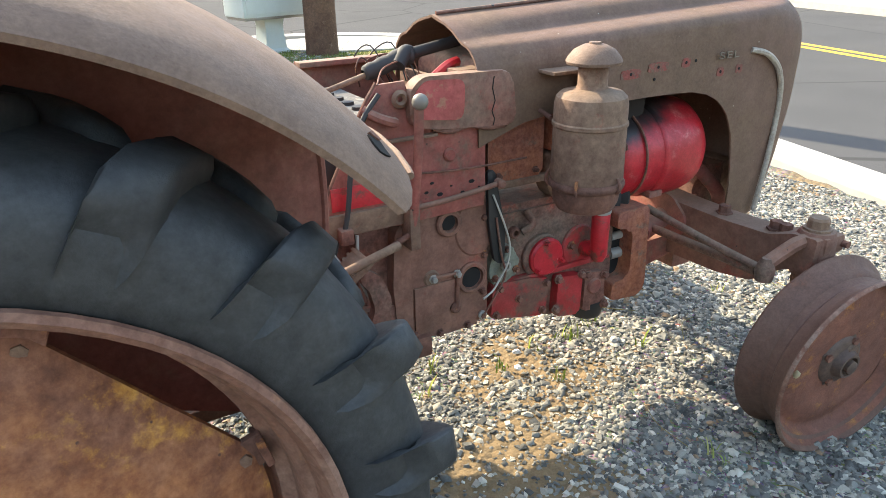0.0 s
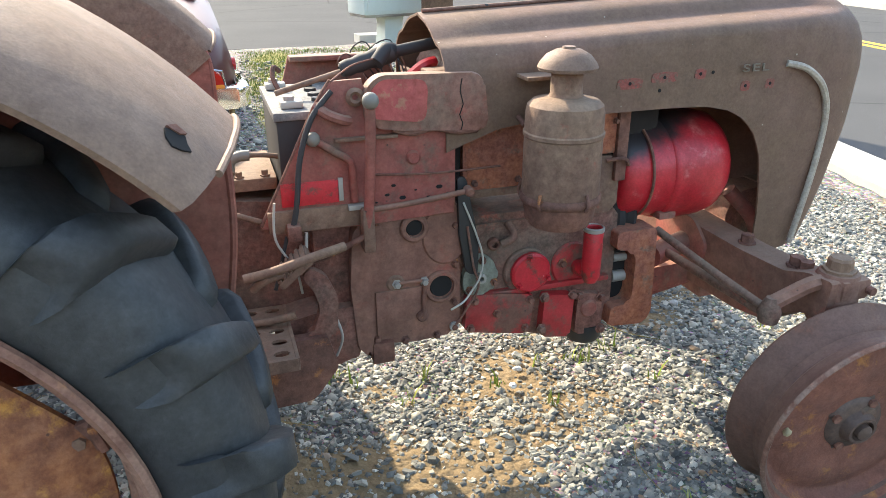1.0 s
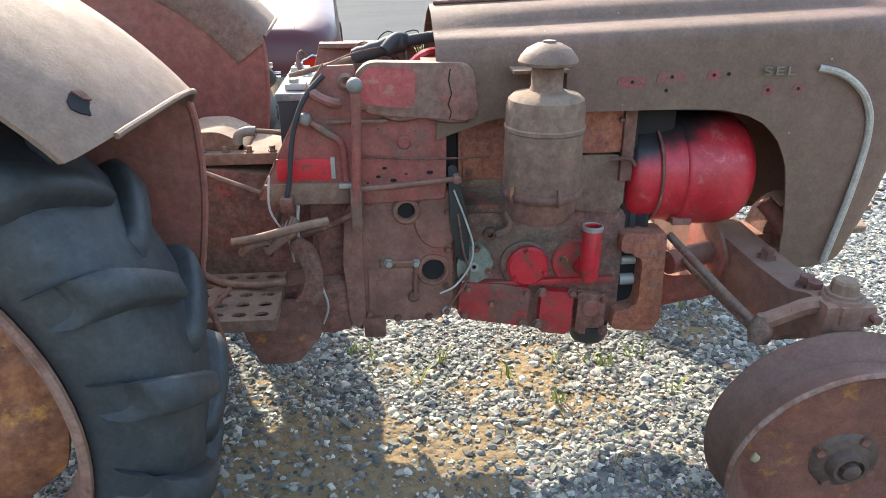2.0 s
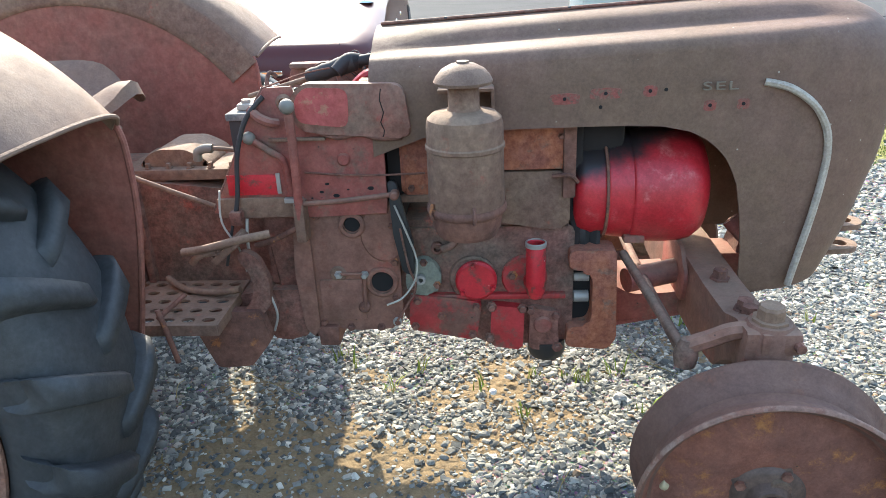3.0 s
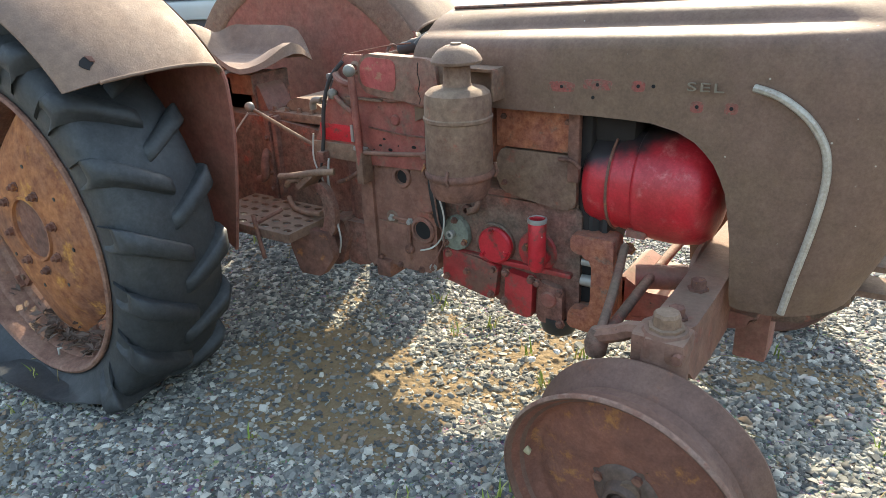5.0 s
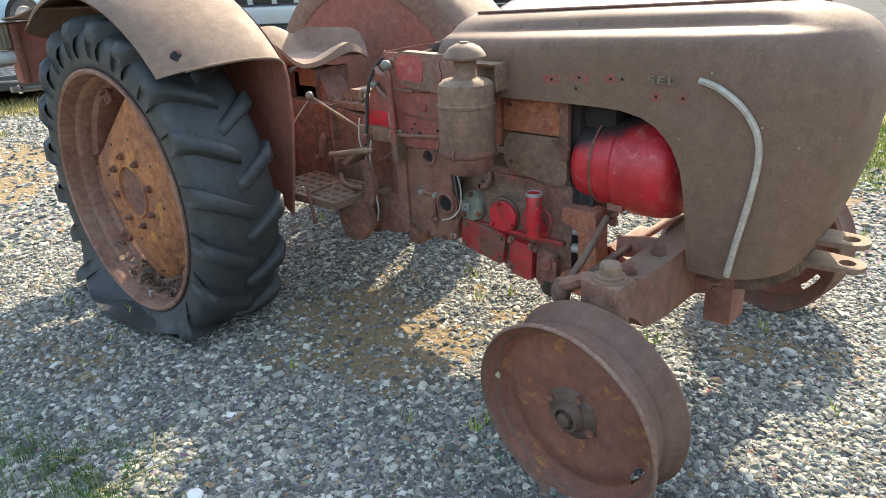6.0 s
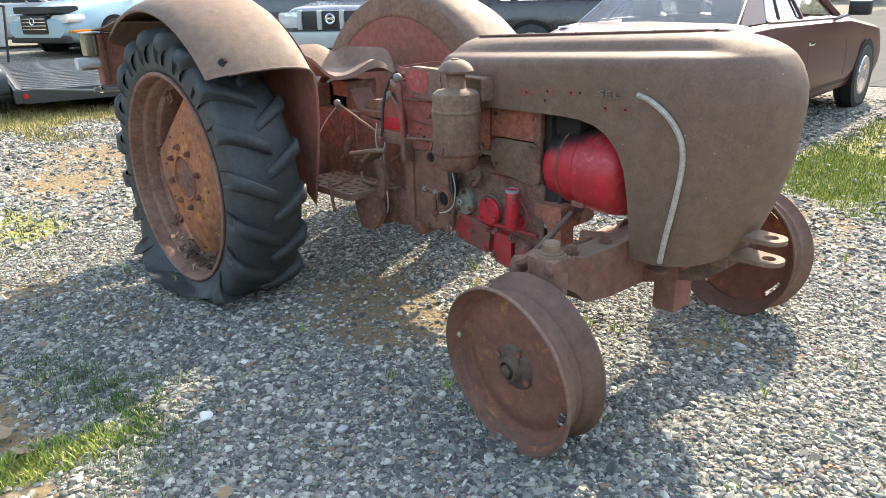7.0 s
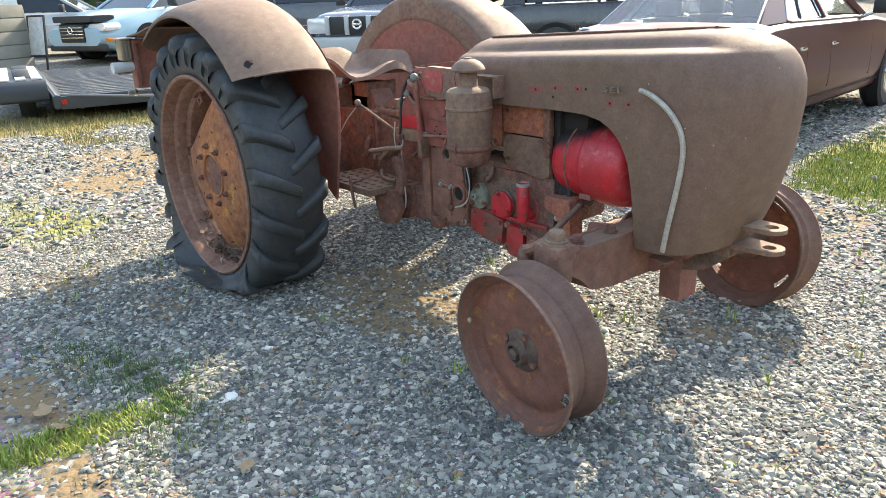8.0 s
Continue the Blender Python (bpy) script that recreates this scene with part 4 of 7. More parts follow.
def blower():
    """A drum with a domed front end, flattened a little, lying lengthwise."""
    prof = [(0.0, 0.0), (0.095, 0.0), (0.116, 0.010), (0.123, 0.03), (0.125, 0.072), (0.129, 0.074), (0.130, 0.081), (0.127, 0.084), (0.130, 0.10), (0.134, 0.138), (0.140, 0.142), (0.141, 0.150), (0.140, 0.156), (0.144, 0.18), (0.146, 0.22), (0.144, 0.262), (0.137, 0.292), (0.120, 0.314), (0.09, 0.326), (0.05, 0.331), (0.0, 0.333)]
    m = Matrix.Translation((1.455, -0.070, 0.672)) @ pose(0, 0, 0, 0, 90, 0)
    return lathe(bmesh.new(), prof, 48, m)


drum = part("blower_housing", blower(), BLOWER_RED, tractor, "bright red round blower housing", 50)
bm = bmesh.new()
tube(bm, [(1.532, -0.070 - 0.1305 * math.cos(radians(a)), 0.672 + 0.1305 * math.sin(radians(a))) for a in range(-70, 66, 15)], 0.004, 6, 3)
part("clamp_band", bm, RUST, drum, "dark clamp band", 60)
part("clamp_lug", box(bmesh.new(), 1.58, 1.63, -0.175, -0.13, 0.553, 0.572, 0.004), REDDISH, drum)
# Black of plate and collar puts the shade of the gap under the hood into colour.
part("back_plate", box(bmesh.new(), 1.44, 1.475, -0.155, 0.12, 0.53, 0.862, 0.006), SOOT_SHADE, drum, "black plate for the shaded gap behind the blower")
part("dust_cover", box(bmesh.new(), 1.455, 1.58, -0.135, -0.01, 0.77, 0.862, 0.03), SOOT_SHADE, drum, "duct collar, soot and gap shade in its black")
part("belt_pulley", lathe(bmesh.new(), [(0, 0), (0.085, 0), (0.09, 0.012), (0.075, 0.025), (0.09, 0.04), (0.085, 0.05), (0, 0.05)], 32, Matrix.Translation((1.475, -0.07, 0.56)) @ pose(0, 0, 0, 0, 90, 0)), DUSTY_BLACK, engine, "black belt pulley")


def air_cleaner():
    m = Matrix.Translation((1.199, -0.336, 0.0))
    body = [(0, 0.712), (0.08, 0.712), (0.084, 0.73), (0.083, 0.85), (0.086, 0.853), (0.086, 0.860), (0.083, 0.863), (0.0825, 0.90), (0.079, 0.916), (0.068, 0.926), (0.045, 0.930), (0.036, 0.933), (0.033, 0.94), (0.033, 0.990), (0.0, 0.990)]
    c = part("air_cleaner", lathe(bmesh.new(), body, 40, m), BROWN, tractor, "brown dusty oil-bath air cleaner")
    bowl = [(0, 0.645), (0.045, 0.646), (0.066, 0.655), (0.076, 0.675), (0.08, 0.705), (0.086, 0.709), (0.0885, 0.714), (0.0885, 0.722), (0.085, 0.727), (0.0, 0.727)]
    part("bowl", lathe(bmesh.new(), bowl, 40, m), RUST, c, "rusty oil bowl")
    cap = [(0.03, 0.984), (0.052, 0.984), (0.060, 0.986), (0.062, 0.992), (0.057, 1.002), (0.045, 1.016), (0.026, 1.026), (0.014, 1.028), (0.013, 1.032), (0.0, 1.032)]
    part("cap", lathe(bmesh.new(), cap, 36, m), FENDER, c, "mushroom rain cap")
    for a in (-78, 25, 140, 215):
        x, y = 1.199 + 0.087 * math.cos(radians(a)), -0.336 + 0.087 * math.sin(radians(a))
        part("clip", tube(bmesh.new(), [(x, y, 0.705), (x + 0.006 * math.cos(radians(a)), y + 0.008 * math.sin(radians(a)), 0.72), (x, y, 0.742)], 0.004), RUST, c)
    part("bracket", box(bmesh.new(), 1.14, 1.262, -0.275, -0.20, 0.955, 0.963, 0.002), BROWN, c, "folded sheet bracket")
    part("bracket", box(bmesh.new(), 1.256, 1.264, -0.275, -0.20, 0.885, 0.960, 0.002), BROWN, c)
    rodpart("strap", [(1.14, -0.27, 0.86), (1.15, -0.20, 0.87)], 0.006, RUST, c)


air_cleaner()

# Added panel hidden by the blower; keeps sun off the parts below the hood.
solid("far_sun_blocker", rounded([(1.44, 0.63), (1.74, 0.63), (1.78, 0.67), (1.78, 0.85), (1.44, 0.85)], 0.02), 0.11, 0.18, SOOT_SHADE, "black far-side panel added to block the sun", 0.01)

# dash panels
plate = solid("dash_side", [(0.57, 0.665), (0.78, 0.65), (1.0, 0.655), (1.003, 0.69), (1.004, 0.85), (1.0, 0.862), (0.82, 0.885), (0.80, 0.97), (0.735, 0.968), (0.70, 0.915), (0.64, 0.80)], -0.206, -0.196, REDDISH, "rusted red side panel", 0.003)
part("name_plate", box(bmesh.new(), 0.617, 0.738, -0.2095, -0.206, 0.712, 0.763, 0.001), BRIGHT_RED, plate, "bright red painted plate with worn lower edge")
part("plate_edge", box(bmesh.new(), 0.738, 0.748, -0.212, -0.206, 0.715, 0.766, 0.001), PALE, plate)
part("lower_band", box(bmesh.new(), 0.585, 0.80, -0.216, -0.196, 0.655, 0.705, 0.004), BROWN, plate, "brown lower band")
part("edge_trim", tube(bmesh.new(), [(0.572, -0.2, 0.672), (0.64, -0.2, 0.80), (0.70, -0.2, 0.915), (0.737, -0.2, 0.97)], 0.005), RUST, plate)
part("shelf_strip", box(bmesh.new(), 0.735, 0.87, -0.222, -0.206, 0.845, 0.852, 0.002), BROWN, plate, "dusty bent sheet strip")
part("hole_plug", disc(bmesh.new(), 0.906, -0.205, 0.795, 0.016, 0.008, 20), REDDISH, plate)
part("hook", tube(bmesh.new(), [(0.70, -0.21, 0.92), (0.725, -0.23, 0.905), (0.75, -0.235, 0.895), (0.765, -0.225, 0.89)], 0.011), REDDISH, plate)
part("grommet", lathe(bmesh.new(), [(0.012, 0), (0.02, 0.004), (0.012, 0.01), (0.006, 0.004)], 16, Matrix.Translation((0.783, -0.212, 0.935)) @ pose(0, 0, 0, 90, 0, 0), True), BROWN, plate)
# Rust holes are flat black spots, their inner shade given by colour.
for k, (x, z) in enumerate(((0.82, 0.70), (0.845, 0.715), (0.88, 0.705), (0.91, 0.72), (0.94, 0.70), (0.965, 0.722), (0.985, 0.705), (0.86, 0.735), (0.90, 0.69))):
    part("rust_hole", disc(bmesh.new(), x, -0.205, z, 0.0035 + 0.0025 * (k % 3), 0.0025, 6, 0.6, 0.0, 0.001), DARK, plate)
cowl = solid("cowl", rounded([(0.80, 0.875), (0.86, 0.862), (1.0, 0.852), (1.075, 0.845), (1.06, 0.972), (0.83, 0.978), (0.80, 0.95)], 0.028, 6), -0.228, -0.192, COWL, "brown cowl side with faded red patch", 0.010)
# Faded red, with the pink of a lens flare mixed into its colour.
part("red_patch", prism(bmesh.new(), rounded([(0.81, 0.89), (0.93, 0.875), (0.935, 0.965), (0.835, 0.97), (0.81, 0.945)], 0.025), -0.2305, -0.2275), PINK_RED, cowl, "faded red patch with lens flare in its pink")
part("seam_crack", tube(bmesh.new(), [(1.010, -0.2285, 0.962), (1.006, -0.2285, 0.935), (1.013, -0.2285, 0.908), (1.005, -0.2285, 0.886), (1.012, -0.2285, 0.868), (1.008, -0.2285, 0.852)], 0.0013, 5, 2), DARK, cowl)
part("rusted_edge", tube(bmesh.new(), [(0.86, -0.215, 0.862), (0.90, -0.222, 0.852), (0.95, -0.218, 0.858), (1.0, -0.224, 0.848), (1.05, -0.216, 0.846)], 0.006), RUST, cowl)
left_plate = solid("dash_side", [(0.62, 0.70), (1.0, 0.68), (1.004, 0.86), (0.95, 0.955), (0.70, 0.968)], 0.20, 0.21, REDDISH, "dark red far side panel", 0.003)
part("top_flange", box(bmesh.new(), 0.70, 0.97, 0.165, 0.205, 0.955, 0.968, 0.003), REDDISH, left_plate, "red folded flange")
# The tray is solid; its black colour holds the shade of an open hollow.
solid("dash_pan", [(0.62, 0.66), (1.0, 0.66), (1.0, 0.84), (0.98, 0.85), (0.62, 0.69)], -0.19, 0.195, DARK, "solid dash tray, shade of its hollow painted black", 0.004)
solid("bulkhead", [(0.985, 0.66), (1.0, 0.66), (1.0, 0.93), (0.985, 0.93)], -0.19, 0.195, GRIME, "grimy steel bulkhead", 0.003)
solid("fuel_tank", rounded([(1.02, 0.88), (1.40, 0.88), (1.40, 1.02), (1.02, 0.98)], 0.03), -0.15, 0.15, GRIME, "dark tank under the hood", 0.02)
part("bell_cover", box(bmesh.new(), 1.001, 1.036, -0.150, 0.155, 0.60, 0.90, 0.004), SOOT_SHADE, tractor, "black divider behind the shroud")
part("filler_bits", box(bmesh.new(), 0.95, 1.02, -0.17, -0.12, 0.945, 0.972, 0.004), BROWN, tractor, "dusty sheet bracket")
part("hose_stub", tube(bmesh.new(), [(0.93, -0.10, 0.95), (0.96, -0.11, 0.975), (0.99, -0.10, 0.98)], 0.012), BRIGHT_RED, tractor, "pink-red hose stub")

# steering shaft with joint
shaft = part("steering_shaft", rod(bmesh.new(), (0.64, -0.03, 0.918), (0.86, -0.01, 0.972), 0.0065, 0.0065, 14), BROWN, tractor, "dusty brown steel steering shaft")
part("joint_boot", lathe(bmesh.new(), [(0.010, 0), (0.017, 0.005), (0.020, 0.02), (0.018, 0.035), (0.021, 0.05), (0.019, 0.07), (0.023, 0.09), (0.023, 0.13), (0.012, 0.14), (0, 0.14)], 20, Matrix.Translation((0.79, -0.015, 0.958)) @ Vector((0.26, 0.02, 0.07)).to_track_quat("Z", "Y").to_matrix().to_4x4()), DUSTY_BLACK, shaft, "greasy black universal joint")
part("joint_yoke", tube(bmesh.new(), [(0.872, -0.03, 0.972), (0.90, -0.012, 0.997), (0.928, 0.015, 0.990)], 0.018, 12), DUSTY_BLACK, shaft, "", 60)
part("upper_shaft", rod(bmesh.new(), (0.91, 0.0, 0.990), (1.22, 0.02, 1.035), 0.014, 0.014, 16), DUSTY_BLACK, shaft, "black painted upper shaft")
rng = random.Random(5)
for k in range(7):
    x, y = 0.86 + 0.12 * rng.random(), 0.02 + 0.14 * rng.random()
    rodpart("wire", [(x, y, 0.90), (x - 0.05 * rng.random(), y + 0.05, 0.975 + 0.02 * rng.random()), (x - 0.08, y + 0.09 * rng.random(), 0.965), (x - 0.03, y + 0.12, 0.90)], 0.0018, RUST if k % 2 else DUSTY_BLACK, shaft)

# battery
DUSTY_LID = worn("dusty_grey_lid", (0.22, 0.21, 0.19), (0.12, 0.12, 0.115), (0.32, 0.29, 0.25), 0.55, 14, 0.8)
batt = empty("battery", pose(0.71, 0.005, 0.69), label="dusty dark battery with white corroded terminals", category="battery")
part("case", box(bmesh.new(), -0.085, 0.075, -0.165, 0.165, 0.0, 0.195, 0.006), DUSTY_BLACK, batt)
part("lid", box(bmesh.new(), -0.09, 0.08, -0.17, 0.17, 0.194, 0.212, 0.004), DUSTY_LID, batt, "pale dusty battery lid")
for k, (x, y) in enumerate(((-0.05, -0.12), (-0.06, 0.11))):
    part("terminal", lathe(bmesh.new(), [(0, 0.21), (0.013, 0.21), (0.011, 0.237), (0, 0.238)], 14, Matrix.Translation((x, y, 0))), PALE, batt)
    part("clamp", box(bmesh.new(), x - 0.02, x + 0.028, y - 0.018, y + 0.018, 0.213, 0.228, 0.004), WIRE_WHITE, batt)
for k in range(5):
    part("vent_plug", lathe(bmesh.new(), [(0, 0.21), (0.015, 0.21), (0.014, 0.219), (0, 0.22)], 14, Matrix.Translation((0.02, -0.12 + 0.06 * k, 0))), BLACK, batt)
part("bracket", tube(bmesh.new(), [(-0.05, 0.08, 0.212), (-0.06, 0.1, 0.24), (-0.055, 0.12, 0.262), (-0.04, 0.13, 0.25)], 0.006), RUST, batt)
solid("battery_tray", [(0.60, 0.68), (0.80, 0.68), (0.80, 0.69), (0.60, 0.69)], -0.18, 0.18, RUST, "rusty battery tray", 0.002)

# levers
lever = rodpart("long_lever", [(0.803, -0.262, 0.925), (0.802, -0.255, 0.83), (0.796, -0.245, 0.72), (0.792, -0.24, 0.66)], 0.011, REDDISH, None, "red control lever")
knob(0.803, -0.268, 0.936, 0.0175, lever)
part("link", box(bmesh.new(), 0.78, 0.806, -0.25, -0.20, 0.60, 0.70, 0.006), BROWN, lever)
rodpart("cross_rod", [(0.79, -0.235, 0.695), (0.90, -0.24, 0.703), (1.03, -0.235, 0.715)], 0.0065, HOUSING, lever)
part("rod_end", disc(bmesh.new(), 1.025, -0.225, 0.714, 0.011, 0.025, 16), HOUSING, lever)
rodpart("link_rod", [(0.79, -0.24, 0.64), (0.72, -0.22, 0.60), (0.66, -0.2, 0.575)], 0.007, RUST, lever)
lever = rodpart("short_lever", [(0.693, -0.219, 0.854), (0.735, -0.224, 0.825), (0.765, -0.222, 0.80), (0.77, -0.215, 0.745), (0.772, -0.212, 0.71)], 0.008, REDDISH, None, "bent red lever")
knob(0.690, -0.220, 0.856, 0.0155, lever)
part("tab", box(bmesh.new(), 0.755, 0.80, -0.225, -0.21, 0.694, 0.706, 0.002), PALE, lever)
lever = rodpart("gear_lever", [(0.368, -0.25, 0.793), (0.43, -0.232, 0.757), (0.50, -0.211, 0.717), (0.58, -0.19, 0.675)], 0.0065, BROWN, None, "thin bent gear lever")
knob(0.364, -0.254, 0.798, 0.016, lever)
rodpart("wire", [(0.36, -0.26, 0.78), (0.33, -0.3, 0.72), (0.31, -0.33, 0.66)], 0.003, PALE, lever)
lever = rodpart("hand_lever", [(0.525, -0.133, 0.79), (0.53, -0.135, 0.806), (0.555, -0.135, 0.812), (0.61, -0.13, 0.806), (0.64, -0.125, 0.79), (0.648, -0.12, 0.74)], 0.0055, BROWN, None, "bent lever with worn grip")
rodpart("grip", [(0.522, -0.133, 0.782), (0.526, -0.135, 0.803), (0.545, -0.137, 0.812), (0.565, -0.137, 0.812)], 0.0115, KNOB, lever, "pale worn grip")

# hanging wires and hose by the clutch housing
hose = rodpart("hose", [(0.735, -0.215, 0.95), (0.69, -0.225, 0.90), (0.66, -0.23, 0.82), (0.645, -0.23, 0.72), (0.63, -0.23, 0.66)], 0.006, DUSTY_BLACK, None, "black wiring hose draped over the panel edge")
rodpart("wire", [(0.735, -0.21, 0.968), (0.80, -0.1, 0.98), (0.86, -0.05, 0.985)], 0.002, RUST, hose)
rodpart("wire", [(0.60, -0.225, 0.73), (0.595, -0.23, 0.65), (0.63, -0.235, 0.58), (0.64, -0.235, 0.52)], 0.0028, WIRE_WHITE, hose)
rodpart("wire", [(0.66, -0.232, 0.66), (0.655, -0.24, 0.60), (0.66, -0.24, 0.55), (0.675, -0.24, 0.51)], 0.004, PALE, hose)
rodpart("wire", [(0.62, -0.22, 0.65), (0.60, -0.22, 0.58), (0.585, -0.22, 0.53)], 0.004, DUSTY_BLACK, hose)
part("connector", box(bmesh.new(), 0.62, 0.65, -0.245, -0.215, 0.645, 0.68, 0.006), GRIME, hose)
loom = part("loom_sleeve", prism(bmesh.new(), rounded([(1.006, 0.74), (1.026, 0.74), (1.060, 0.58), (1.058, 0.49), (1.030, 0.50), (1.012, 0.60)], 0.008), -0.212, -0.20, "y", 0.005), BLACK, tractor, "split black loom sleeve")
rodpart("wire", [(1.02, -0.215, 0.68), (1.05, -0.222, 0.60), (1.067, -0.222, 0.54), (1.062, -0.22, 0.49), (1.045, -0.215, 0.455), (1.02, -0.222, 0.43), (0.985, -0.23, 0.418)], 0.0026, WIRE_WHITE, loom, "loose white wire")
rodpart("wire", [(1.03, -0.215, 0.62), (1.045, -0.218, 0.52), (1.06, -0.215, 0.46), (1.03, -0.21, 0.40), (1.006, -0.205, 0.36)], 0.003, GRIME, loom)
part("eyelet", disc(bmesh.new(), 1.072, -0.20, 0.474, 0.013, 0.006, 16, 1.0, 0.006, 0.001), PALE, loom)
rodpart("wire", [(0.81, -0.21, 0.766), (0.95, -0.215, 0.757), (1.10, -0.235, 0.765)], 0.0025, RUST, loom)

# foot plate and pedals


def perforated(x0, x1, y0, y1, z, nx, ny, rx, ry):
    bm = bmesh.new()
    cache = {}

    def corner(i, j):
        if (i, j) not in cache:
            cache[i, j] = bm.verts.new((x0 + (x1 - x0) * i / nx, y0 + (y1 - y0) * j / ny, z))
        return cache[i, j]
    for i in range(nx):
        for j in range(ny):
            c = [corner(i, j), corner(i + 1, j), corner(i + 1, j + 1), corner(i, j + 1)]
            mx, my = sum(v.co.x for v in c) / 4, sum(v.co.y for v in c) / 4
            ring = [bm.verts.new((mx + rx * math.cos(radians(a)), my + ry * math.sin(radians(a)), z)) for a in (-135, -90, -45, 0, 45, 90, 135, 180)]
            for k in range(4):
                bm.faces.new((c[k], c[(k + 1) % 4], ring[(2 * k + 2) % 8], ring[2 * k + 1], ring[2 * k]))
    return shell(bm, 0.006)


step_plate = part("foot_plate", perforated(0.20, 0.60, -0.385, -0.14, 0.452, 8, 5, 0.017, 0.011), BROWN, tractor, "dusty perforated steel foot plate", 30)
part("plate_lip", box(bmesh.new(), 0.20, 0.605, -0.392, -0.384, 0.425, 0.454, 0.002), BROWN, step_plate)
part("plate_lip", box(bmesh.new(), 0.60, 0.608, -0.39, -0.14, 0.425, 0.454, 0.002), BROWN, step_plate)
part("bracket", prism(bmesh.new(), rounded([(0.50, 0.44), (0.68, 0.44), (0.70, 0.36), (0.64, 0.285), (0.55, 0.28), (0.52, 0.36)], 0.015), -0.30, -0.27), RUST, step_plate, "rusty plate bracket")
part("bracket", prism(bmesh.new(), rounded([(0.57, 0.44), (0.68, 0.46), (0.70, 0.40), (0.66, 0.30), (0.60, 0.29)], 0.015), -0.22, -0.13), GRIME, step_plate)
rodpart("bar", [(0.40, -0.17, 0.475), (0.46, -0.21, 0.462), (0.55, -0.24, 0.466), (0.62, -0.25, 0.478)], 0.009, BROWN, step_plate)
rodpart("bar", [(0.50, -0.30, 0.49), (0.455, -0.37, 0.46)], 0.006, RUST, step_plate)
rodpart("bar", [(0.475, -0.40, 0.50), (0.49, -0.405, 0.44), (0.50, -0.40, 0.36)], 0.007, RUST, step_plate)
pedal = part("pedal", prism(bmesh.new(), rounded([(0.655, 0.60), (0.69, 0.575), (0.71, 0.52), (0.705, 0.45), (0.66, 0.40), (0.60, 0.39), (0.60, 0.42), (0.65, 0.44), (0.67, 0.50), (0.66, 0.545), (0.635, 0.58)], 0.012), -0.285, -0.262, "y", 0.006), GRIME, tractor, "worn red curved pedal arm")
m = Matrix.Translation((0.625, -0.275, 0.605)) @ pose(0, 0, 0, 0, -38, 0)
part("pad", box(bmesh.new(), -0.045, 0.04, -0.04, 0.04, -0.009, 0.009, 0.005, m), BROWN, pedal, "ribbed pedal pad")
for k in range(6):
    part("rib", box(bmesh.new(), -0.04 + 0.014 * k, -0.033 + 0.014 * k, -0.038, 0.038, 0.008, 0.013, 0.0, m), BROWN, pedal)
rodpart("bar", [(0.52, -0.31, 0.606), (0.58, -0.315, 0.617), (0.66, -0.31, 0.635), (0.73, -0.29, 0.642)], 0.010, BROWN, pedal)
rodpart("bar", [(0.535, -0.30, 0.575), (0.56, -0.31, 0.597), (0.60, -0.305, 0.605)], 0.009, BROWN, pedal)
rodpart("wire", [(0.70, -0.27, 0.48), (0.715, -0.275, 0.42), (0.70, -0.27, 0.37)], 0.003, PALE, pedal)
part("lower_casting", prism(bmesh.new(), rounded([(0.64, 0.45), (0.78, 0.45), (0.78, 0.33), (0.74, 0.30), (0.66, 0.31)], 0.02), -0.20, 0.10, "y", 0.015), GRIME, tractor, "grimy lower casting")
part("upper_casting", prism(bmesh.new(), rounded([(0.68, 0.44), (0.79, 0.44), (0.79, 0.66), (0.68, 0.66)], 0.02), -0.17, 0.17, "y", 0.02), GRIME, tractor, "grimy brown housing neck")

# front bracket and axle
bracket = part("front_bracket", prism(bmesh.new(), rounded([(1.445, 0.545), (1.56, 0.545), (1.57, 0.30), (1.55, 0.265), (1.44, 0.275), (1.445, 0.33), (1.495, 0.335), (1.505, 0.36), (1.505, 0.465), (1.49, 0.49), (1.445, 0.495)], 0.012), -0.20, -0.13, "y", 0.006), FADED, tractor, "orange-brown cast front bracket")
# Black sheet paints the shade within the bracket's opening.
part("opening_shade", box(bmesh.new(), 1.445, 1.51, -0.15, -0.14, 0.33, 0.5), DARK, bracket)
part("tube_end", rod(bmesh.new(), (1.462, -0.155, 0.40), (1.50, -0.155, 0.40), 0.016, 0.016, 12), PALE, bracket)
part("tube_end", rod(bmesh.new(), (1.462, -0.155, 0.455), (1.50, -0.155, 0.455), 0.012, 0.012, 12), PALE, bracket)
bolt(1.575, -0.12, 0.50, bracket, RUST, 0.012)
solid("front_support", rounded([(1.55, 0.28), (1.86, 0.335), (1.90, 0.36), (1.90, 0.375), (1.78, 0.385), (1.62, 0.38), (1.55, 0.42)], 0.02), -0.11, 0.11, REDDISH, "red cast front support", 0.015)
part("support_tube", rod(bmesh.new(), (1.60, -0.13, 0.430), (1.80, -0.06, 0.438), 0.032, 0.032, 18), REDDISH, tractor, "red support tube")


def axle_beam():
    half = [(0.0, 0.325), (-0.30, 0.335), (-0.42, 0.355), (-0.47, 0.40), (-0.52, 0.43), (-0.585, 0.44), (-0.59, 0.535), (-0.52, 0.53), (-0.45, 0.505), (-0.30, 0.498), (-0.15, 0.50), (0.0, 0.505)]
    out = half + [(-y, z) for y, z in half[::-1]][1:-1]
    return prism(bmesh.new(), rounded(out, 0.012, 3), 1.745, 1.835, "x")


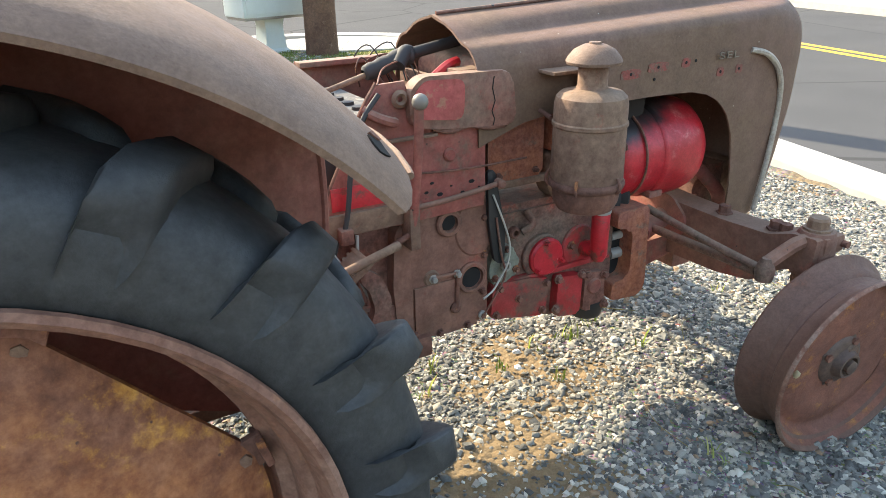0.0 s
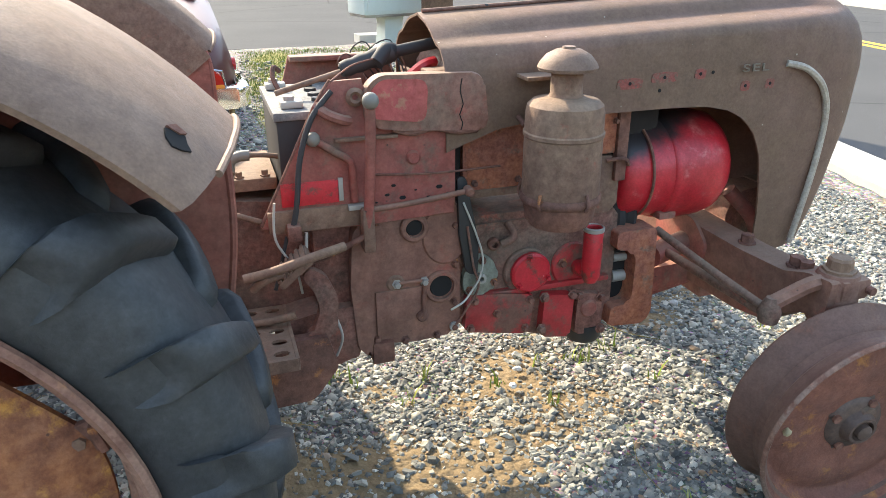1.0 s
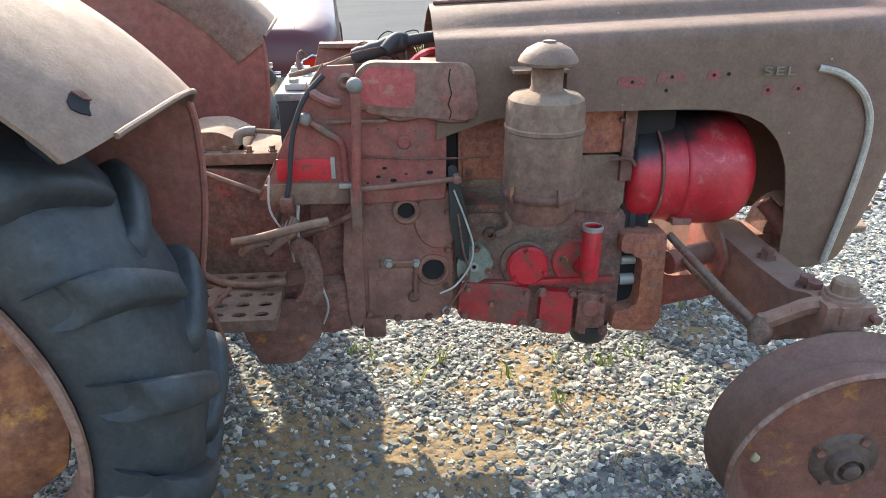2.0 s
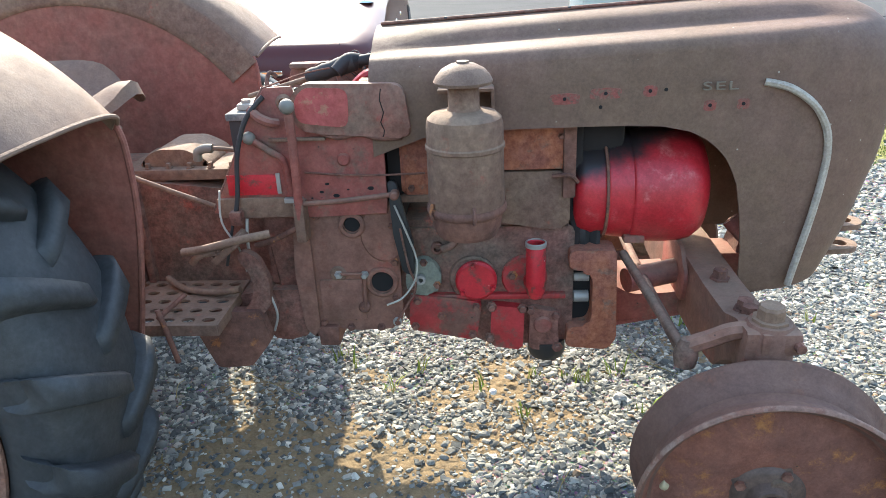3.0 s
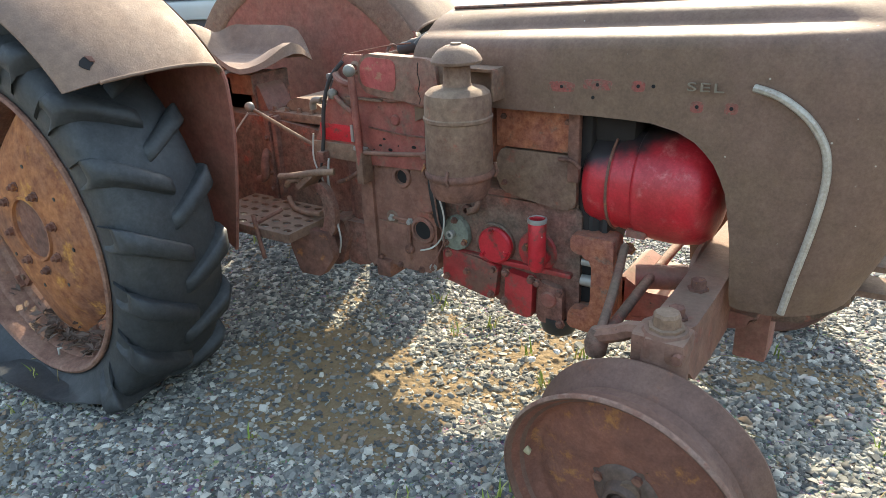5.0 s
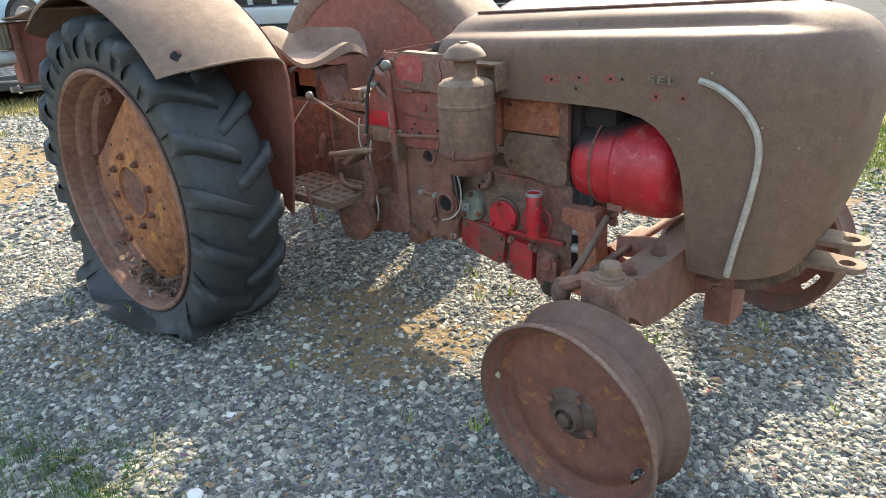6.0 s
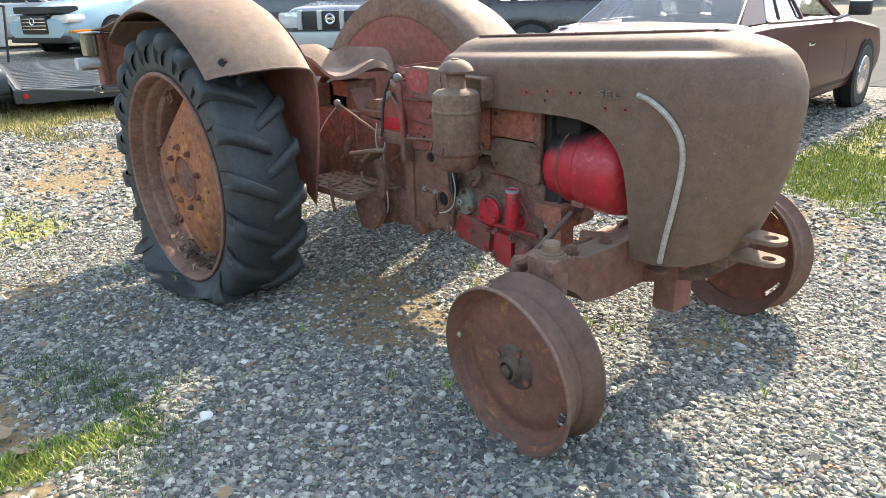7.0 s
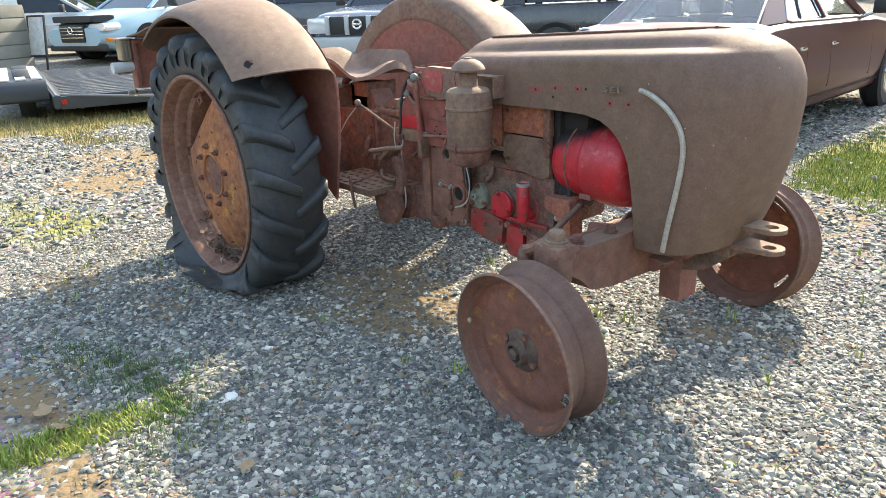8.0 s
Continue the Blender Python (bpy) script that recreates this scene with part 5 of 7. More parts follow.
beam = part("front_axle", axle_beam(), HOUSING, tractor, "dusty red-brown front axle beam", 35)
part("beam_plate", prism(bmesh.new(), rounded([(-0.16, 0.38), (-0.18, 0.46), (-0.12, 0.515), (-0.03, 0.525), (0.05, 0.51), (0.05, 0.38)], 0.02), 1.735, 1.746, "x", 0.003), REDDISH, beam, "red sheet guard on the axle")
for y in (-0.27, -0.44, -0.47):
    part("bolt", lathe(bmesh.new(), [(0, 0), (0.024, 0), (0.024, 0.006), (0.017, 0.006), (0.017, 0.026), (0, 0.028)], 6, Matrix.Translation((1.79, y, 0.497 if y > -0.4 else 0.505))), RUST, beam, smooth=20)
for s in (-1, 1):
    kn = part("knuckle", lathe(bmesh.new(), [(0, 0.30), (0.035, 0.30), (0.042, 0.32), (0.042, 0.41), (0.05, 0.42), (0.05, 0.525), (0.042, 0.54), (0.0, 0.54)], 24, Matrix.Translation((1.80, s * 0.552, 0))), HOUSING, tractor, "dusty steering knuckle")
    part("kingpin_nut", lathe(bmesh.new(), [(0, 0.538), (0.036, 0.538), (0.036, 0.546), (0.028, 0.547), (0.027, 0.568), (0.023, 0.574), (0, 0.575)], 8, Matrix.Translation((1.80, s * 0.55, 0))), BROWN, kn, smooth=20)
    part("stub", prism(bmesh.new(), rounded([(s * 0.55, 0.24), (s * 0.62, 0.21), (s * 0.66, 0.23), (s * 0.66, 0.28), (s * 0.60, 0.34), (s * 0.55, 0.42), (s * 0.52, 0.42)], 0.015), 1.765, 1.835, "x", 0.008), BROWN, kn)
    part("spindle", rod(bmesh.new(), (1.80, s * 0.60, 0.255), (1.80, s * 0.71, 0.252), 0.028, 0.022, 18), GRIME, kn)
    part("steering_arm", tube(bmesh.new(), [(1.81, s * 0.55, 0.515), (1.74, s * 0.545, 0.515), (1.70, s * 0.53, 0.49), (1.655, s * 0.525, 0.47)], 0.019), HOUSING, kn, "dusty forged steering arm")
    part("arm_cap", box(bmesh.new(), 1.77, 1.85, min(s * 0.515, s * 0.60), max(s * 0.515, s * 0.60), 0.485, 0.535, 0.012), HOUSING, kn)
    part("clamp_bolt", rod(bmesh.new(), (1.84, s * 0.50, 0.51), (1.84, s * 0.615, 0.51), 0.010, 0.010, 8), RUST, kn)
    part("ball_joint", lathe(bmesh.new(), [(0, -0.03), (0.022, -0.026), (0.026, 0.0), (0.02, 0.02), (0.012, 0.035), (0, 0.036)], 16, Matrix.Translation((1.65, s * 0.525, 0.45))), GRIME, kn)
rodpart("drag_link", [(1.65, -0.52, 0.45), (1.62, -0.36, 0.48), (1.58, -0.17, 0.525)], 0.011, GRIME, None, "oily steering drag link")
rodpart("tie_rod", [(1.65, -0.50, 0.44), (1.64, 0.0, 0.44), (1.65, 0.50, 0.44)], 0.013, GRIME, None, "grimy tie rod")
part("weight_bracket", box(bmesh.new(), 1.845, 1.925, -0.055, 0.055, 0.225, 0.47, 0.006), REDDISH, tractor, "dull red square bracket under the nose")
part("nose_frame", prism(bmesh.new(), rounded([(1.90, 0.34), (2.0, 0.36), (2.09, 0.43), (2.10, 0.56), (1.95, 0.56), (1.90, 0.5)], 0.02), -0.05, 0.05, "y", 0.008), GRIME, tractor, "grimy front frame behind the hitch")
rodpart("radius_arm", [(1.86, -0.09, 0.58), (1.93, -0.12, 0.50), (1.98, -0.10, 0.42)], 0.022, REDDISH, None, "red stay under the hood")


def hook_plate(z):
    bm = bmesh.new()
    pts = [(2.05, -0.055), (2.13, -0.05)] + [(2.185 + 0.045 * math.cos(radians(a)), 0.045 * math.sin(radians(a))) for a in range(-80, 81, 16)] + [(2.13, 0.05), (2.05, 0.055)]
    ring = [(2.185 + 0.021 * math.cos(radians(a)), 0.021 * math.sin(radians(a))) for a in range(0, 360, 30)]
    outer = [bm.verts.new((x, y, z)) for x, y in pts]
    inner = [bm.verts.new((x, y, z)) for x, y in ring]
    edges = [bm.edges.new((outer[i], outer[(i + 1) % len(outer)])) for i in range(len(outer))]
    edges += [bm.edges.new((inner[i], inner[(i + 1) % len(inner)])) for i in range(len(inner))]
    bmesh.ops.triangle_fill(bm, use_beauty=True, edges=edges)
    return shell(bm, 0.014)


hitch = part("hitch_bracket", box(bmesh.new(), 2.03, 2.085, -0.055, 0.055, 0.425, 0.565, 0.006), BROWN, tractor, "front hitch bracket")
part("hitch_eye", hook_plate(0.538), BROWN, hitch, "flat hitch eye plate")
part("hitch_eye", hook_plate(0.472), BROWN, hitch, "flat hitch eye plate")

# seat
def seat_pan():
    bm = bmesh.new()
    rings = []

    def rise(v, lo, hi):
        v = max(0.0, min(1.0, (v - lo) / (hi - lo)))
        return v * v * (3 - 2 * v)
    for i in range(11):
        r = min(1.0, i / 9)
        ring = []
        for k in range(56):
            a = 2 * math.pi * k / 56
            front = math.cos(a) > 0
            x = math.copysign(abs(math.cos(a)) ** (0.95 if front else 0.62), math.cos(a)) * r
            y = math.copysign(abs(math.sin(a)) ** (0.78 if front else 0.62), math.sin(a)) * r
            z = 0.892 + 0.098 * rise(abs(y), 0.66, 1.0) * (1 - 0.70 * rise(x, 0.45, 1.0)) + 0.115 * rise(-x, 0.45, 1.0) * (1 - 0.55 * rise(abs(y), 0.3, 1.0))
            z += 0.072 * math.exp(-((y / 0.40) ** 2)) * rise(x, 0.40, 0.95)
            if i == 10:
                z -= 0.016 + 0.02 * max(0.0, x) * math.exp(-((y / 0.34) ** 2))
            grow = 1.0 if i < 10 else 1.025
            ring.append(bm.verts.new((grow * x * (0.29 if x < 0 else 0.305 + 0.02 * math.exp(-((y / 0.4) ** 2))), grow * y * 0.245, z)))
        rings.append(ring)
    for a, b in zip(rings[1:], rings[2:]):
        for k in range(56):
            bm.faces.new((a[k], b[k], b[(k + 1) % 56], a[(k + 1) % 56]))
    bm.faces.new(rings[1])
    bmesh.ops.delete(bm, geom=rings[0], context="VERTS")
    return shell(bm, 0.005)


seat = part("seat", seat_pan(), FENDER, tractor, "dusty pressed-steel pan seat", 50)
part("seat_spring", tube(bmesh.new(), [(0.0, 0, 0.875), (-0.08, 0, 0.86), (-0.12, 0, 0.83), (-0.05, 0, 0.80), (0.1, 0, 0.77)], 0.018), RUST, seat, "rusty seat spring bar")
part("seat_mount", prism(bmesh.new(), rounded([(-0.02, 0.74), (0.24, 0.73), (0.20, 0.82), (0.12, 0.858), (0.04, 0.855)], 0.015), -0.06, 0.06, "y", 0.006), REDDISH, seat, "red seat mount casting")

part("seat_bracket", box(bmesh.new(), 0.17, 0.19, -0.07, 0.10, 0.73, 0.86, 0.004), GRIME, seat, "rusty red upright seat bracket")
part("bracket_fold", box(bmesh.new(), 0.08, 0.19, -0.078, -0.07, 0.79, 0.86, 0.003), BROWN, seat, "folded brown bracket plate")
# Added block whose black stands in for shade between the seat's panels.
part("seat_gap_block", box(bmesh.new(), 0.02, 0.17, -0.06, 0.10, 0.72, 0.85, 0.01), SOOT_SHADE, seat, "black block added for the shaded gaps under the seat")

# hood fittings
sel = bpy.data.curves.new("lettering", "FONT")
sel.body = "SEL"
sel.size = 0.036
sel.extrude = 0.002
sel.space_character = 1.15
holder = bpy.data.objects.new("lettering", sel)
scene.collection.objects.link(holder)
holder.matrix_basis = Matrix.Translation((1.714, -0.2405, 0.938)) @ pose(0, 0, 0, 90, 0, 0) @ Matrix.Diagonal((1.35, 0.72, 1, 1))
bpy.context.view_layer.update()
letters = bpy.data.meshes.new_from_object(holder.evaluated_get(bpy.context.evaluated_depsgraph_get()))
place_sel = holder.matrix_basis.copy()
bpy.data.objects.remove(holder)
word = new("lettering", letters)
word.data.materials.clear()
word.data.materials.append(LETTER)
word.matrix_basis = place_sel
word.parent = tractor
tagged(word, label="dull metal letters reading SEL")
hole_list = [(1.42, 0.925), (1.51, 0.935), (1.606, 0.938), (1.64, 0.94), (1.737, 0.903), (1.808, 0.905), (1.50, 0.905)]
for k, (x, z) in enumerate(hole_list):
    y = -0.232 * (1 - 0.10 * (1.9 - x)) + 0.0025
    if k in (0, 1, 2, 4, 5):
        w = (0.035, 0.036, 0.016, 0.014, 0.014)[(0, 1, 2, 4, 5).index(k)]
        bm = prism(bmesh.new(), rounded([(x - w, z - 0.010), (x - w * 0.3, z - 0.013), (x + w * 0.9, z - 0.011), (x + w, z + 0.009), (x + w * 0.2, z + 0.013), (x - w * 0.9, z + 0.010)], 0.006), y - 0.006, y - 0.001)
        part("red_patch", bm, OLD_PATCH, tractor, "old red paint showing through")
    # No opening here: a black disc paints the shade of the rivet hole.
    part("rivet_hole", disc(bmesh.new(), x, y - 0.0055, z, 0.0042, 0.0012, 12, 1.0, 0.0, 0.0004), DARK, tractor)
part("rain_rail", tube(bmesh.new(), [(0.99, -0.004, 1.0805), (1.3, -0.004, 1.094), (1.6, -0.004, 1.1065), (1.95, -0.004, 1.1195), (2.0, 0, 1.108)], 0.0045), GRIME, tractor, "thin dark seam along the hood ridge")
for x in (1.15, 1.45, 1.75, 1.95):
    part("rail_screw", lathe(bmesh.new(), [(0, 0), (0.006, 0), (0.005, 0.004), (0, 0.0045)], 10, Matrix.Translation((x, -0.004, 1.0875 + 0.0425 * (x - 1.15)))), BLACK, tractor)
part("grille_badge", lathe(bmesh.new(), [(0.0, 0.010), (0.012, 0.0095), (0.022, 0.007), (0.028, 0.003), (0.031, -0.004), (0.0, -0.006)], 28, Matrix.Translation((2.186, 0.0, 0.93)) @ pose(0, 0, 0, 0, 90, 0) @ Matrix.Diagonal((2.1, 1.0, 1.0, 1.0))), HOOD, tractor, "low brown oval boss on the nose", 60)
ta, tl = radians(44.2), radians(21)
out_n = Vector((math.cos(ta) * math.cos(tl), -math.sin(tl), math.sin(ta) * math.cos(tl)))
down_n = Vector((math.sin(ta), 0, -math.cos(ta)))
m = Matrix((down_n, out_n.cross(down_n), out_n)).transposed().to_4x4()
m.translation = (-0.08 + 0.7570 * math.cos(ta), -0.814, 0.49 + 0.7570 * math.sin(ta))
m = m @ Matrix.Diagonal((1.0, 0.9, 0.6, 1))
# The tear is a black plate on the skin, coloured as the shade inside.
bm = prism(bmesh.new(), [(-0.014, -0.012), (-0.004, -0.02), (0.008, -0.014), (0.018, -0.004), (0.010, 0.004), (0.004, 0.016), (-0.008, 0.012), (-0.020, 0.003)], -0.002, 0.0025, "z")
bmesh.ops.transform(bm, matrix=m, verts=bm.verts)
part("rust_tear", bm, DARK, tractor, "torn rust hole in the fender, its shade a black patch")
bm = prism(bmesh.new(), [(-0.02, 0.006), (-0.012, 0.022), (0.004, 0.02), (-0.002, 0.010)], 0.0, 0.006, "z")
bmesh.ops.transform(bm, matrix=m, verts=bm.verts)
part("rust_flap", bm, RUST, tractor, "curled rusty flap of sheet metal")

# rear lamp bracket and drawbar
LAMP_BRONZE = plain("bronze_lens", (0.32, 0.24, 0.14), 0.25, 0.2, vary=0.4)
PALE_SHELL = plain("pale_grey_shell", (0.50, 0.52, 0.51), 0.45)
lamp = part("tail_box", box(bmesh.new(), -0.94, -0.86, -0.81, -0.67, 0.84, 1.09, 0.008), INNER_RED, tractor, "dark red tail box under the fender")
part("box_rib", box(bmesh.new(), -0.858, -0.85, -0.80, -0.785, 0.85, 1.07, 0.003), RUST, lamp)
part("tail_lamp", box(bmesh.new(), -0.95, -0.87, -0.868, -0.812, 0.985, 1.095, 0.012), LAMP_BRONZE, lamp, "bronze-tinted square tail lamp")
for k in range(3):
    part("lens_rib", box(bmesh.new(), -0.871, -0.864, -0.862 + 0.017 * k, -0.854 + 0.017 * k, 0.995, 1.085, 0.002), KNOB, lamp)
part("lamp_hood", box(bmesh.new(), -0.95, -0.85, -0.875, -0.805, 1.093, 1.10, 0.002), PALE, lamp)
part("work_lamp", rod(bmesh.new(), (-0.90, -0.915, 0.95), (-0.90, -0.81, 0.955), 0.030, 0.026, 20), PALE_SHELL, lamp, "pale rounded lamp shell")
part("shell_rim", rod(bmesh.new(), (-0.90, -0.82, 0.925), (-0.88, -0.90, 0.922), 0.006, 0.006, 8), STEEL, lamp)
pin = rodpart("linkage_pin", [(-0.87, -0.865, 0.825), (-0.87, -0.80, 0.82), (-0.87, -0.70, 0.815)], 0.013, STEEL, None, "bright steel linkage pin")
part("pin_collar", rod(bmesh.new(), (-0.87, -0.835, 0.8225), (-0.87, -0.825, 0.822), 0.019, 0.019, 14), CHROME, pin)
rodpart("lift_arm", [(-0.3, -0.30, 0.60), (-0.62, -0.52, 0.72), (-0.87, -0.70, 0.815)], 0.02, RUST, None, "rusty lift arm")
rodpart("stabilizer", [(-0.86, -0.72, 0.83), (-0.80, -0.70, 0.66), (-0.74, -0.66, 0.52)], 0.014, BROWN, None, "dusty brown stabilizer bar")
rodpart("lift_link", [(-0.62, -0.36, 0.75), (-0.68, -0.36, 0.5), (-0.72, -0.36, 0.3)], 0.018, RUST, None, "rusty lift link")

# leaves and dirt caught in the bottom of the rear rim
def rim_litter():
    rng = random.Random(8)
    bm = bmesh.new()
    for k in range(150):
        a = radians(rng.gauss(-92, 17))
        r = 0.425 - 0.055 * abs(rng.gauss(0, 0.6))
        x, z, y = -0.085 + r * math.cos(a), 0.489 + r * math.sin(a), -0.680 - rng.uniform(0.02, 0.135)
        w = rng.uniform(0.012, 0.03)
        m = Matrix.Translation((x, y, z)) @ pose(0, 0, 0, rng.uniform(-40, 40), rng.uniform(-40, 40), rng.uniform(0, 360))
        q = [bm.verts.new(m @ Vector(c)) for c in ((-w, 0, 0), (-0.2 * w, -0.5 * w, 0.2 * w), (w, 0, 0.1 * w), (-0.1 * w, 0.5 * w, 0.25 * w))]
        bm.faces.new(q)
    litter = new("leaf_litter", mesh_of(shell(bm, 0.0012), "leaf_litter"))
    litter.data.materials.append(plain("grey_brown_litter", (0.15, 0.10, 0.075), 0.9, vary=0.5))
    tagged(litter, label="grey-brown dead leaves lying in the rear rim", category="leaves", kind="stuff")
    twig = new("twig", mesh_of(tube(bmesh.new(), [(-0.09, -0.815, 0.075), (-0.07, -0.825, 0.06), (-0.06, -0.825, 0.085), (-0.03, -0.83, 0.10)], 0.003, 6, 3), "twig"))
    twig.data.materials.append(WIRE_WHITE)
    tagged(twig, label="pale bent twig among leaves in the rim", category="twig")


rim_litter()

# valve stem rag on the front rim
rag = empty("rag_tag", pose(1.580, -0.705, 0.262), label="small pale scrap caught in the rim", category="scrap")
bm = bmesh.new()
bmesh.ops.create_icosphere(bm, subdivisions=2, radius=0.009, matrix=Matrix.Diagonal((0.7, 0.6, 1.4, 1)))
for v in bm.verts:
    v.co += Vector((noise.noise(v.co * 90), noise.noise(v.co * 90 + Vector((5, 5, 5))), noise.noise(v.co * 60))) * 0.006
part("scrap", bm, plain("yellowed_scrap", (0.38, 0.31, 0.18), 0.7), rag)


# ---- parked vehicles ----
MAROON = gloss_paint("maroon_car_paint", (0.085, 0.022, 0.020), 0.42, 0.42, (0.11, 0.05, 0.04), 0.2, 0.2, 0.12)
PALE_BLUE = gloss_paint("pale_blue_car_paint", (0.30, 0.47, 0.55), 0.3)
SILVER = gloss_paint("silver_car_paint", (0.42, 0.43, 0.42), 0.32)
CHARCOAL = gloss_paint("charcoal_car_paint", (0.06, 0.065, 0.075), 0.25)
NEARBLACK = gloss_paint("black_brown_car_paint", (0.018, 0.014, 0.014), 0.2)
NAVY = gloss_paint("navy_car_paint", (0.03, 0.045, 0.075), 0.25)
GLASS = glass("car_glass")
TINT = plain("dark_tinted_glass", (0.02, 0.025, 0.03), 0.05, 0.0, vary=0.1, relief=0)
LAMP_RED = plain("red_lamp_lens", (0.45, 0.015, 0.01), 0.15, relief=0)
LAMP_AMBER = plain("amber_lamp_lens", (0.75, 0.22, 0.02), 0.2, relief=0)
LAMP_CLEAR = plain("clear_lamp_lens", (0.62, 0.64, 0.65), 0.12, 0.3, relief=0)
SEAT = plain("car_seat_leather", (0.10, 0.09, 0.08), 0.6)
PLATE = plain("pale_plate", (0.7, 0.7, 0.66), 0.5)
INK = plain("dark_lettering", (0.03, 0.03, 0.06), 0.6)


def car_body(L, W, deck, rear_cab, front_cab, nose_round=0.25, drop=0.10):
    """Lofted sections: flank, shoulder, then bonnet and boot lid, with a hollow where the cabin is."""
    bm = bmesh.new()
    secs = []
    n = 34
    for x in sorted([L * i / n for i in range(n + 1)] + ([0.03, 0.055, 0.09] if drop == 0 else [])):
        e = min(x, L - x)
        k = min(1.0, e / nose_round)
        w = W / 2 * (0.80 + 0.20 * (1 - (1 - k) ** 2.2))
        top = lerp(x, deck)
        low = 0.20 + 0.14 * (1 - k) ** 2
        if k < 1:
            top -= (drop if x < L / 2 else 0.10) * (1 - k) ** 2
        cab = 1.0 if rear_cab < x < front_cab else 0.0
        crown = 0.035 * (1 - cab)
        pts = [(w * 0.84, low), (w * 0.95, low + 0.06), (w, 0.42), (w * 1.005, 0.55), (w * 0.985, top - 0.14), (w * 0.955, top - 0.035), (w * 0.90, top), (w * 0.82, top + crown * 0.4 - cab * 0.02), (w * 0.78, top + crown * 0.6 - cab * 0.35), (0.0, top + crown - cab * 0.35)]
        row = [bm.verts.new((x, -y, z)) for y, z in pts] + [bm.verts.new((x, y, z)) for y, z in pts[-2::-1]]
        secs.append(row)
    for a, b in zip(secs, secs[1:]):
        for j in range(len(a) - 1):
            bm.faces.new((a[j], b[j], b[j + 1], a[j + 1]))
        bm.faces.new((a[-1], b[-1], b[0], a[0]))
    bm.faces.new(secs[0])
    bm.faces.new(secs[-1][::-1])
    bmesh.ops.recalc_face_normals(bm, faces=bm.faces)
    return bm


def quad_slab(pts, thick):
    bm = bmesh.new()
    bm.faces.new([bm.verts.new(p) for p in pts])
    return shell(bm, thick)


def bar(bm, a, b, w):
    """A square post between two places."""
    a, b = Vector(a), Vector(b)
    d = b - a
    m = Matrix.Translation(a) @ d.to_track_quat("Z", "Y").to_matrix().to_4x4()
    return box(bm, -w / 2, w / 2, -w / 2, w / 2, 0, d.length, w * 0.2, m)


